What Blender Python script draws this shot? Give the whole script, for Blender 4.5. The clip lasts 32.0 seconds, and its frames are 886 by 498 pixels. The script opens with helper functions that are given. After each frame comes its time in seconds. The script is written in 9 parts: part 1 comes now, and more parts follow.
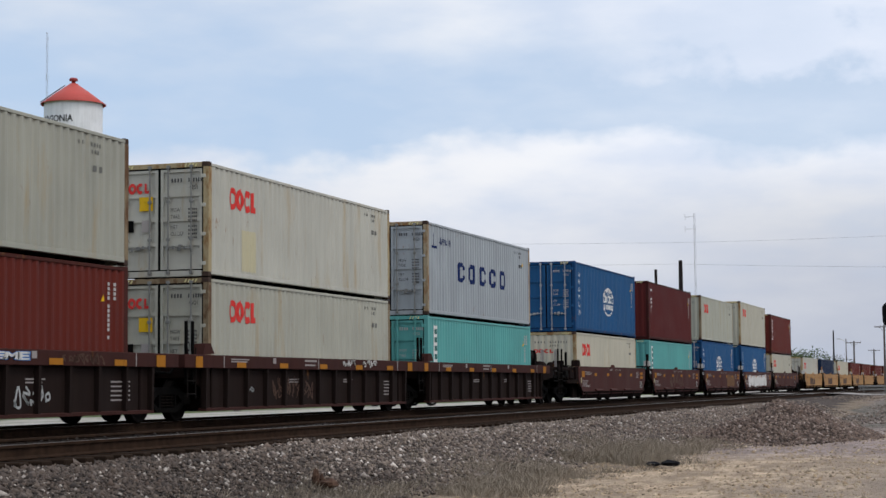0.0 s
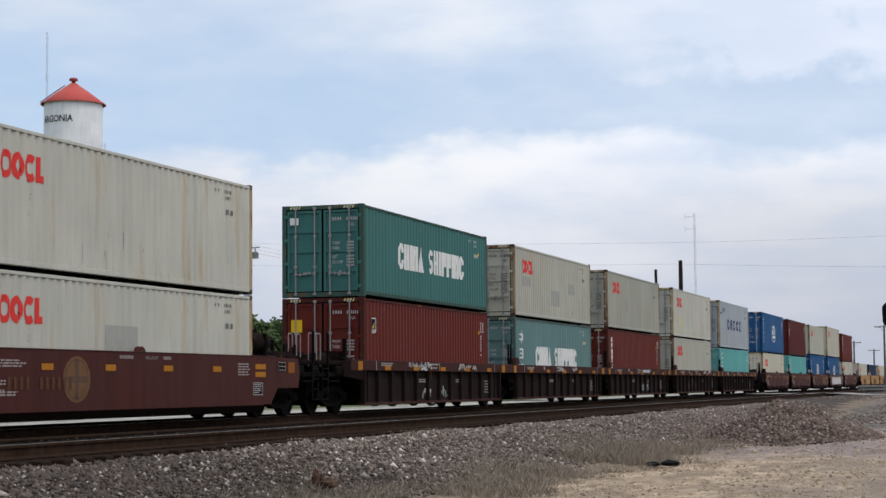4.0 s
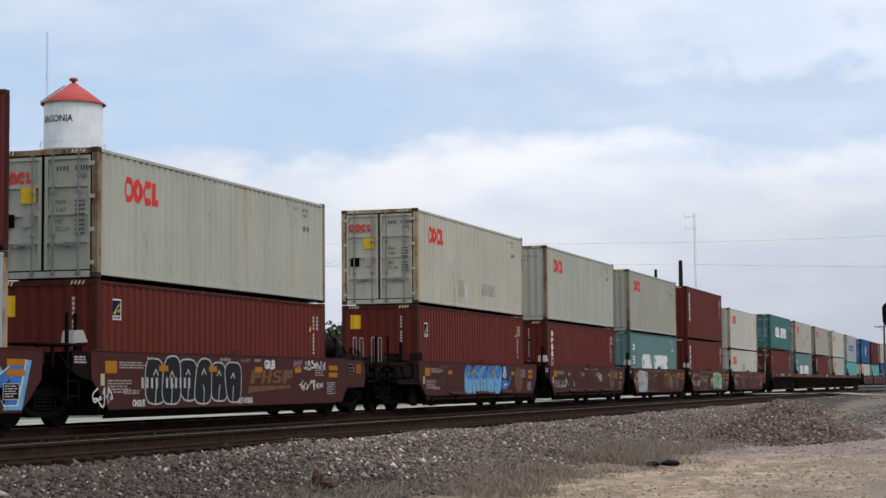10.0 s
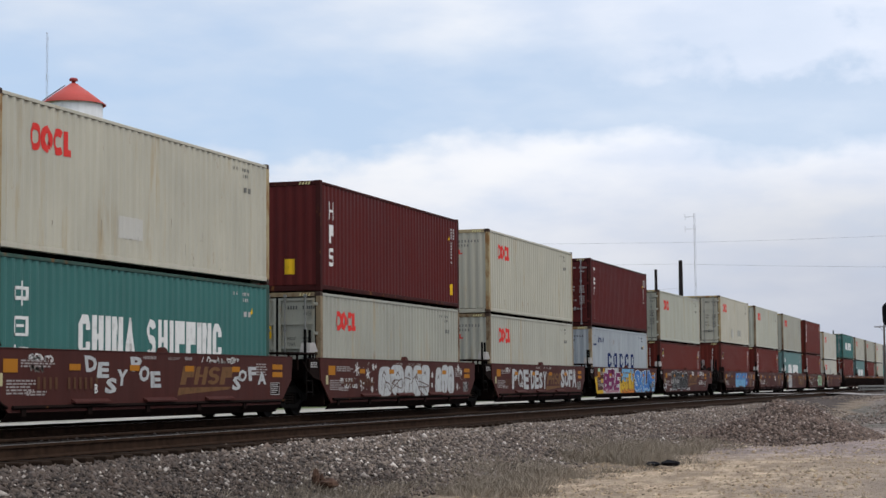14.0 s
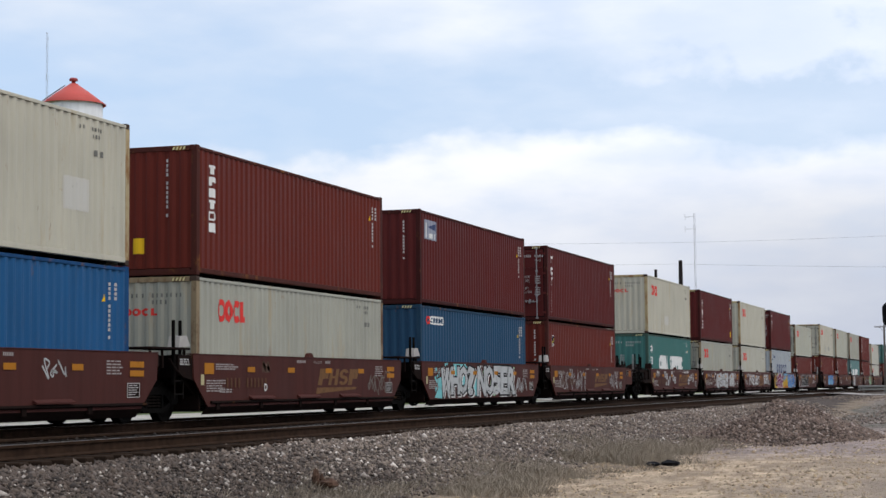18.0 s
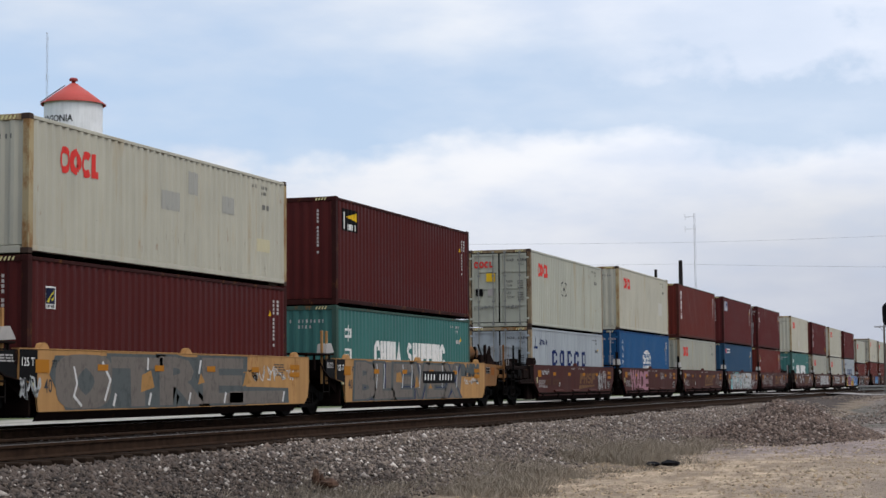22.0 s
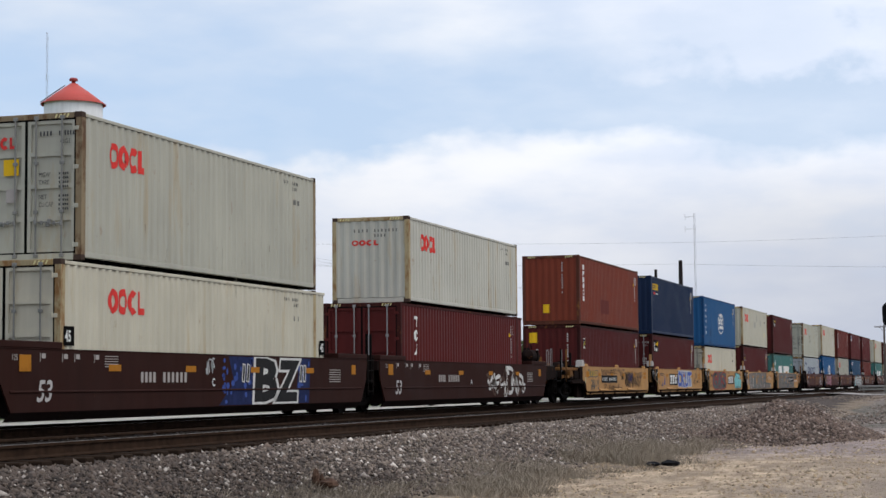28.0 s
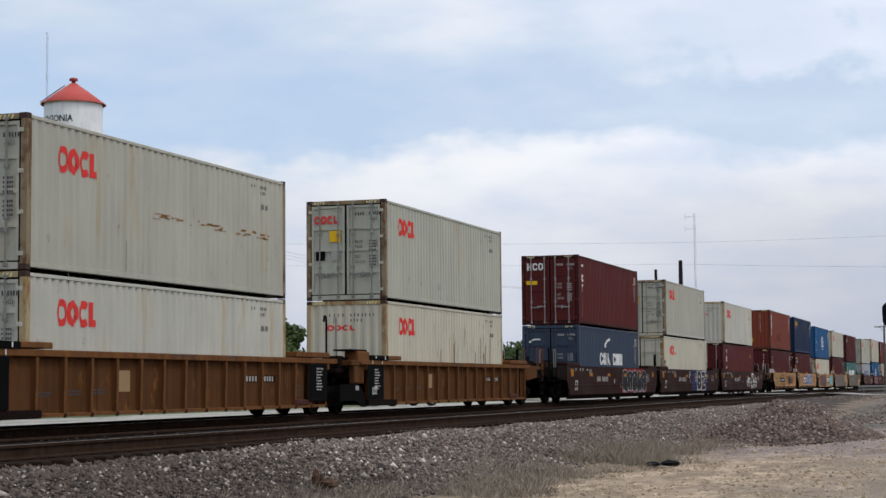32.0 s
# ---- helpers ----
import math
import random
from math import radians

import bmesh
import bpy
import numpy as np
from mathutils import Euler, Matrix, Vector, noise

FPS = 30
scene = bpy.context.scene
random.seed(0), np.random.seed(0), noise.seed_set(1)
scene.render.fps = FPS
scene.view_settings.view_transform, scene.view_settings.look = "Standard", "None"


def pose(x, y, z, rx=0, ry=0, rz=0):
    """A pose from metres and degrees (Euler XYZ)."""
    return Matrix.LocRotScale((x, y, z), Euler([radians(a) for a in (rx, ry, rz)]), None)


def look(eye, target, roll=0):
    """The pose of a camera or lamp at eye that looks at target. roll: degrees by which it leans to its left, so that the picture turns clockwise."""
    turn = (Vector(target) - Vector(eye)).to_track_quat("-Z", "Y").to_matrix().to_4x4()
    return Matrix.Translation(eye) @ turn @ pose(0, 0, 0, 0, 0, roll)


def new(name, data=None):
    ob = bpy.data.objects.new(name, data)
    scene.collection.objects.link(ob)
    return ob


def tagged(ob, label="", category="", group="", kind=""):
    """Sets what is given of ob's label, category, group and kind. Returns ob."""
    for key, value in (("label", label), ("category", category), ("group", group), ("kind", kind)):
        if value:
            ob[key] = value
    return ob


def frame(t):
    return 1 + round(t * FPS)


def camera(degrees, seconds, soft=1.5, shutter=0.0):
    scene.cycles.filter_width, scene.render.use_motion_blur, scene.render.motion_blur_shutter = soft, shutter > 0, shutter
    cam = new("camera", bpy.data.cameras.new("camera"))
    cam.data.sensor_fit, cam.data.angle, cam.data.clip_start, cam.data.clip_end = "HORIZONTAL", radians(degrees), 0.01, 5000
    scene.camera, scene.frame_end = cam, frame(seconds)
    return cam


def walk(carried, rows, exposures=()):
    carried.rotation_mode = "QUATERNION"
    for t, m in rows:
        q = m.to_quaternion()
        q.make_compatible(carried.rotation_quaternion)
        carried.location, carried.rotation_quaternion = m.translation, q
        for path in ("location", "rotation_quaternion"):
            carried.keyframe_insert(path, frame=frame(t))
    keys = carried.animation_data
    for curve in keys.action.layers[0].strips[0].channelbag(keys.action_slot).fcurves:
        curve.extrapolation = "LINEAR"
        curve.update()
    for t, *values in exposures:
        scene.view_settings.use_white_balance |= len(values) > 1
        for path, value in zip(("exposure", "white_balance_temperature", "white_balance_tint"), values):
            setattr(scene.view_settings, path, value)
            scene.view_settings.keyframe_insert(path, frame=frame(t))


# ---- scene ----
# ---- camera ----
EYE = (18.307, 0.0, 0.694)
cam = camera(27.826, 32.0)
walk(cam, [(0.0, pose(*EYE, 94.356, 0.471, 17.692)), (32.0, pose(*EYE, 94.356, 0.471, 17.692))],
     exposures=[(0.0, -0.04), (3.0, -0.02), (6.0, 0.01), (14.0, 0.02), (18.0, 0.13), (20.5, 0.06), (23.0, 0.0), (25.5, 0.06), (28.0, 0.06), (30.0, -0.03), (32.0, -0.03)])

# ---- world and light: broken overcast, high soft sun behind the camera ----
world = bpy.data.worlds.new("sky")
scene.world = world
world.use_nodes = True
wn, wl = world.node_tree.nodes, world.node_tree.links
wn.clear()
w_out = wn.new("ShaderNodeOutputWorld")
w_bg = wn.new("ShaderNodeBackground")
w_sky = wn.new("ShaderNodeTexSky")
w_sky.sky_type = "NISHITA"
w_sky.sun_disc = False
w_sky.sun_elevation = radians(55)
w_sky.sun_rotation = radians(130)
w_sky.air_density = 1.0
w_sky.dust_density = 1.5
w_tc = wn.new("ShaderNodeTexCoord")
w_sep = wn.new("ShaderNodeSeparateXYZ")
wl.new(w_tc.outputs["Generated"], w_sep.inputs[0])


def w_noise(scale, detail, stretch, offset=(0, 0, 0)):
    mp = wn.new("ShaderNodeMapping")
    mp.inputs["Scale"].default_value = stretch
    mp.inputs["Location"].default_value = offset
    nz = wn.new("ShaderNodeTexNoise")
    nz.inputs["Scale"].default_value = scale
    nz.inputs["Detail"].default_value = detail
    nz.inputs["Roughness"].default_value = 0.5
    wl.new(w_tc.outputs["Generated"], mp.inputs[0])
    wl.new(mp.outputs[0], nz.inputs["Vector"])
    return nz.outputs["Fac"]


def w_math(op, a, b, clamp=False):
    m = wn.new("ShaderNodeMath")
    m.operation, m.use_clamp = op, clamp
    for i, v in enumerate((a, b)):
        if isinstance(v, (int, float)):
            m.inputs[i].default_value = v
        else:
            wl.new(v, m.inputs[i])
    return m.outputs[0]


def w_range(v, a, b, c, d):
    m = wn.new("ShaderNodeMapRange")
    m.interpolation_type = "SMOOTHSTEP"
    for i, k in enumerate((a, b, c, d)):
        m.inputs[i + 1].default_value = k
    wl.new(v, m.inputs[0])
    return m.outputs[0]


def w_mix(f, a, b):
    m = wn.new("ShaderNodeMix")
    m.data_type = "RGBA"
    for k, v in ((0, f), (6, a), (7, b)):
        if isinstance(v, tuple):
            m.inputs[k].default_value = (*v, 1)
        elif isinstance(v, (int, float)):
            m.inputs[k].default_value = v
        else:
            wl.new(v, m.inputs[k])
    return m.outputs[2]


edge = w_noise(9.0, 4.0, (1, 1, 2.2), (3.1, 0.4, 0.2))
fine = w_noise(16.0, 6.0, (1, 1, 3.0), (1.7, 5.2, 0.9))
big = w_noise(3.2, 3.0, (1, 1, 2.0), (0.4, 2.2, 5.1))
billow = w_noise(34.0, 6.0, (1, 1, 1.5), (2.3, 1.1, 0.7))
height = w_math("ADD", w_sep.outputs["Z"], w_math("MULTIPLY", w_math("SUBTRACT", edge, 0.5), 0.055))
crisp = w_math("ADD", height, w_math("MULTIPLY", w_math("SUBTRACT", billow, 0.5), 0.022))
low_bank = w_range(crisp, 0.121, 0.138, 1.0, 0.0)
high_bank = w_math("MULTIPLY", w_range(height, 0.165, 0.215, 0.10, 0.85), w_range(w_sep.outputs["X"], -0.5, -0.12, 0.45, 1.0))
heaps = w_math("MULTIPLY", w_range(w_math("ADD", crisp, w_math("MULTIPLY", w_math("SUBTRACT", billow, 0.5), 0.05)), 0.160, 0.182, 0.0, 1.0), w_range(w_sep.outputs["X"], -0.30, -0.10, 0.0, 0.8))
high_bank = w_math("MAXIMUM", high_bank, heaps)
cover = w_math("ADD", w_math("MAXIMUM", low_bank, high_bank), w_math("MULTIPLY", w_math("SUBTRACT", fine, 0.5), 0.7), True)
puff = w_range(w_math("ADD", w_math("MULTIPLY", big, 0.6), w_math("MULTIPLY", fine, 0.4)), 0.36, 0.64, 0.0, 1.0)
cloud_high = w_mix(puff, (0.715, 0.775, 0.90), (0.90, 0.915, 0.955))
cloud_low = w_mix(puff, (0.575, 0.62, 0.74), (0.69, 0.725, 0.815))
cloud_flat = w_mix(w_range(w_sep.outputs["Z"], 0.015, 0.13, 0.0, 1.0), cloud_low, cloud_high)
# the cover is thinner and brighter away from the track's far side
cloud_gain = wn.new("ShaderNodeVectorMath")
cloud_gain.operation = "SCALE"
wl.new(cloud_flat, cloud_gain.inputs[0])
wl.new(w_math("MULTIPLY", w_range(w_sep.outputs["X"], -0.52, -0.06, 0.97, 1.12), w_math("SUBTRACT", 1.0, w_math("MULTIPLY", w_range(w_sep.outputs["Z"], 0.08, 0.145, 0.22, 0.0), w_range(w_sep.outputs["X"], -0.32, -0.08, 0.2, 1.0)))), cloud_gain.inputs["Scale"])
cloud = cloud_gain.outputs[0]
sky_blue = wn.new("ShaderNodeVectorMath")
sky_blue.operation = "SCALE"
sky_blue.inputs["Scale"].default_value = 0.11
wl.new(w_sky.outputs[0], sky_blue.inputs[0])
blue = w_mix(0.78, sky_blue.outputs[0], w_mix(w_range(w_sep.outputs["X"], -0.45, -0.08, 0.0, 1.0), (0.55, 0.70, 0.93), (0.64, 0.76, 0.95)))
wl.new(w_mix(cover, blue, cloud), w_bg.inputs[0])
w_bg.inputs[1].default_value = 1.0
wl.new(w_bg.outputs[0], w_out.inputs[0])

sun = new("sun", bpy.data.lights.new("sun", "SUN"))
sun.data.energy, sun.data.angle, sun.data.color = 1.3, radians(20), (1.0, 0.96, 0.9)
sun.matrix_world = look((31, -8, 45), (0, 0, 0))

# ---- materials ----
MATS = {}


class Nodes:
    """Small builder for one node material."""

    def __init__(self, name, rough=0.6, metal=0.0):
        self.m = bpy.data.materials.new(name)
        self.m.use_nodes = True
        self.n, self.l = self.m.node_tree.nodes, self.m.node_tree.links
        self.b = self.n["Principled BSDF"]
        self.b.inputs["Roughness"].default_value = rough
        self.b.inputs["Metallic"].default_value = metal
        self.b.inputs["Specular IOR Level"].default_value = 0.25
        self.tc = self.n.new("ShaderNodeTexCoord")

    def noise(self, scale, detail=3.0, stretch=(1, 1, 1), offset=(0, 0, 0), rough=0.55):
        mp = self.n.new("ShaderNodeMapping")
        mp.inputs["Scale"].default_value = stretch
        mp.inputs["Location"].default_value = offset
        nz = self.n.new("ShaderNodeTexNoise")
        nz.inputs["Scale"].default_value = scale
        nz.inputs["Detail"].default_value = detail
        nz.inputs["Roughness"].default_value = rough
        self.l.new(self.tc.outputs["Object"], mp.inputs[0])
        self.l.new(mp.outputs[0], nz.inputs["Vector"])
        return nz.outputs["Fac"]

    def range(self, v, a, b, c=0.0, d=1.0):
        m = self.n.new("ShaderNodeMapRange")
        for i, k in enumerate((a, b, c, d)):
            m.inputs[i + 1].default_value = k
        self.l.new(v, m.inputs[0])
        return m.outputs[0]

    def math(self, op, a, b):
        m = self.n.new("ShaderNodeMath")
        m.operation = op
        for i, v in enumerate((a, b)):
            if isinstance(v, (int, float)):
                m.inputs[i].default_value = v
            else:
                self.l.new(v, m.inputs[i])
        return m.outputs[0]

    def mix(self, f, a, b):
        m = self.n.new("ShaderNodeMix")
        m.data_type = "RGBA"
        for k, v in ((0, f), (6, a), (7, b)):
            if isinstance(v, tuple):
                m.inputs[k].default_value = (*v, 1)
            elif isinstance(v, (int, float)):
                m.inputs[k].default_value = v
            else:
                self.l.new(v, m.inputs[k])
        return m.outputs[2]

    def color(self, c):
        self.l.new(c, self.b.inputs["Base Color"])

    def bump(self, h, dist, strength=0.5):
        b = self.n.new("ShaderNodeBump")
        b.inputs["Strength"].default_value = strength
        b.inputs["Distance"].default_value = dist
        self.l.new(h, b.inputs["Height"])
        self.l.new(b.outputs[0], self.b.inputs["Normal"])

    def axis(self, i):
        s = self.n.new("ShaderNodeSeparateXYZ")
        self.l.new(self.tc.outputs["Object"], s.inputs[0])
        return s.outputs[i]


def dim(c, k):
    return tuple(v * k for v in c)


def paint(name, rgb, rust=0.25, rough=0.62, seed=0, dirt=0.5, metal=0.0, gloss=0.09, ochre=0.0, scab=(0.20, 0.085, 0.024)):
    """Painted steel: faded in patches, streaked with dirt from the top, with rust spots."""
    if name in MATS:
        return MATS[name]
    N = Nodes(name, rough, metal)
    N.b.inputs["Specular IOR Level"].default_value = gloss
    o = (seed * 3.7, seed * 5.1, seed * 1.9)
    patch = N.range(N.noise(0.55, 4, (1, 1, 1), o), 0.3, 0.7)
    streak = N.range(N.noise(2.2, 5, (2.0, 2.0, 0.16), o), 0.42, 0.75)
    spots = N.noise(2.6, 8, (1, 1, 0.45), (o[1], o[0], 2.0), 0.72)
    c = N.mix(patch, dim(rgb, 0.90), dim(rgb, 1.07))
    c = N.mix(N.math("MULTIPLY", streak, 0.42 * dirt), c, dim(rgb, 0.45))
    dust = N.range(N.noise(0.9, 8, (1, 1, 0.55), (o[2], 1.0, o[1]), 0.68), 0.50, 0.72, 0.0, 0.3)
    c = N.mix(dust, c, tuple(0.9 * v + 0.05 * (v + 0.2) for v in rgb))
    scuff = N.range(N.noise(3.0, 6, (0.5, 0.5, 3.5), (o[0], 4.0, o[2]), 0.7), 0.68, 0.76, 0.0, 0.35)
    c = N.mix(scuff, c, tuple(0.75 * v + 0.035 for v in rgb))
    if ochre:
        c = N.mix(N.range(N.noise(1.1, 7, (1.6, 1.6, 0.22), (o[2], o[0], 1.0), 0.7), 0.56, 0.72, 0.0, ochre), c, (0.34, 0.225, 0.085))
    if rust:
        c = N.mix(N.range(spots, 0.70 - 0.14 * rust, 0.80 - 0.13 * rust, 0.0, 0.85), c, scab)
    N.color(c)
    N.l.new(N.range(patch, 0, 1, rough - 0.08, rough + 0.1), N.b.inputs["Roughness"])
    N.bump(N.noise(9.0, 3, (1, 1, 0.5), o), 0.004, 0.4)
    MATS[name] = N.m
    return N.m


def plain(name, rgb, rough=0.6, metal=0.0, var=0.15, scale=3.0):
    if name in MATS:
        return MATS[name]
    N = Nodes(name, rough, metal)
    if max(rgb) < 0.07 and rough >= 0.6:
        N.b.inputs["Specular IOR Level"].default_value = 0.04
    f = N.range(N.noise(scale, 5), 0.3, 0.7)
    N.color(N.mix(f, dim(rgb, 1 - var), dim(rgb, 1 + var)))
    N.bump(N.noise(scale * 6, 3), 0.003, 0.3)
    MATS[name] = N.m
    return N.m


def worn(name, rgb, keep=0.55, seed=0):
    """Stencil paint with small flakes gone."""
    if name in MATS:
        return MATS[name]
    N = Nodes(name, 0.7)
    N.b.inputs["Specular IOR Level"].default_value = 0.06
    f = N.noise(7.0, 6, (1, 1, 0.6), (seed, seed, 0), 0.7)
    N.color(N.mix(N.range(f, keep, keep + 0.14, 0.0, 0.6), rgb, dim(rgb, 0.55)))
    MATS[name] = N.m
    return N.m


CREAM = [(0.925 * q[0], 0.91 * q[1], 0.90 * q[2]) for q in ((0.46, 0.45, 0.37), (0.50, 0.50, 0.44), (0.42, 0.43, 0.36), (0.54, 0.515, 0.415), (0.425, 0.425, 0.36), (0.49, 0.475, 0.39), (0.36, 0.365, 0.31))]


def cream(k):
    return paint("cream_paint_%s" % "abcdefg"[k], CREAM[k], 0.5, 0.55, k, 0.6, 0.0, 0.24, 0.55)


def cream_post(k):
    return paint("rusty_cream_paint_%s" % "abcdefg"[k], (0.24, 0.185, 0.115) if k in (2, 4, 6) else (0.37, 0.30, 0.175), 1.6, 0.7, k + 3, 1.0, 0.0, 0.12, 1.0, (0.085, 0.036, 0.016) if k in (2, 4, 6) else (0.20, 0.088, 0.026))


RED_A = lambda: paint("red_brown_paint", (0.112, 0.0195, 0.0130), 0.3, 0.5, 1)
RED_B = lambda: paint("maroon_paint", (0.088, 0.0155, 0.0145), 0.3, 0.55, 2)
RED_D = lambda: paint("dark_maroon_paint", (0.068, 0.0122, 0.0115), 0.25, 0.55, 27)
RED_C = lambda: paint("orange_brown_paint", (0.16, 0.036, 0.020), 0.25, 0.5, 3)
TEAL = lambda: paint("teal_green_paint", (0.04872, 0.1478, 0.1361), 0.3, 0.5, 4)
TEAL_L = lambda: paint("faded_teal_paint", (0.1218, 0.2142, 0.2083), 0.3, 0.55, 5)
AQUA = lambda: paint("aqua_paint", (0.1092, 0.3528, 0.336), 0.25, 0.5, 6)
BLUE = lambda: paint("bright_blue_paint", (0.0165, 0.086, 0.212), 0.35, 0.5, 7, 0.9)
BLUE_S = lambda: paint("steel_blue_paint", (0.020, 0.062, 0.120), 0.25, 0.5, 8)
NAVY = lambda: paint("navy_paint", (0.0095, 0.021, 0.054), 0.2, 0.5, 9)
NAVY_L = lambda: paint("grey_navy_paint", (0.04116, 0.05628, 0.08568), 0.3, 0.55, 10)
GREY = lambda: paint("pale_grey_paint", (0.335, 0.366, 0.388), 0.5, 0.5, 11, 0.8)
BROWN = lambda: paint("brown_car_paint", (0.062, 0.0186, 0.0150), 0.3, 0.75, 12, 0.9, 0.0, 0.12)
BROWN_D = lambda: paint("dark_brown_car_paint", (0.02856, 0.0105, 0.00798), 0.25, 0.75, 13, 0.8, 0.0, 0.06)
BROWN_R = lambda: paint("dull_brown_car_paint", (0.047, 0.0175, 0.0145), 0.3, 0.75, 14, 1.0, 0.0, 0.08)
# darker brown for the side sheets and posts below the chord
BROWN_LOW = lambda: paint("sooty_brown_car_paint", (0.0185, 0.0115, 0.0098), 0.3, 0.8, 28, 1.0, 0.0, 0.06)
YELLOW = lambda: paint("yellow_car_paint", (0.41, 0.222, 0.084), 1.0, 0.65, 15, 1.0, 0.0, 0.12)
YELLOW_M = lambda: paint("worn_yellow_car_paint", (0.235, 0.115, 0.045), 1.2, 0.7, 29, 1.4, 0.0, 0.1)
YELLOW_D = lambda: paint("grimy_yellow_car_paint", (0.15, 0.070, 0.024), 1.5, 0.75, 25, 1.4, 0.0, 0.08)
ORANGE = lambda: paint("rusty_orange_car_paint", (0.146, 0.061, 0.022), 1.1, 0.8, 16, 2.0, 0.0, 0.08)
# sooty orange, darkened further: the chord's shade on recessed sheets is in the colour
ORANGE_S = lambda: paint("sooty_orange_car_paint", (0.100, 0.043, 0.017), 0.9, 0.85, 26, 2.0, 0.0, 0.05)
# near-black even colours for bogies, underframes, floors and rubber
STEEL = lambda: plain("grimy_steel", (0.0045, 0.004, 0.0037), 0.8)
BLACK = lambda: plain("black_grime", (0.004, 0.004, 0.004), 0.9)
DIM_W = lambda: worn("dim_white_stencil", (0.36, 0.33, 0.31))
GOLD = lambda: worn("faded_gold_stencil", (0.092, 0.045, 0.025))
GALV = lambda: plain("galvanised_rod", (0.33, 0.33, 0.32), 0.45, 0.6)
RODRED = lambda: plain("grey_lock_rod", (0.27, 0.26, 0.26), 0.45, 0.5)
STEN_W = lambda: worn("pale_stencil", (0.42, 0.40, 0.39))
STEN = lambda: worn("faint_stencil", (0.30, 0.27, 0.26))
WHITE = lambda: worn("white_stencil", (0.68, 0.68, 0.66))
GREY_INK = lambda: worn("grey_stencil", (0.15, 0.15, 0.14))
INK = lambda: worn("dark_stencil", (0.055, 0.055, 0.06))
REDM = lambda: worn("red_mark", (0.62, 0.05, 0.045))
NAVYM = lambda: worn("navy_mark", (0.012, 0.024, 0.095), 0.7)
YELM = lambda: worn("yellow_mark", (0.68, 0.42, 0.02))
ORAM = lambda: worn("amber_reflector", (0.36, 0.145, 0.018))

# ---- mesh helpers ----
MESHES = {}


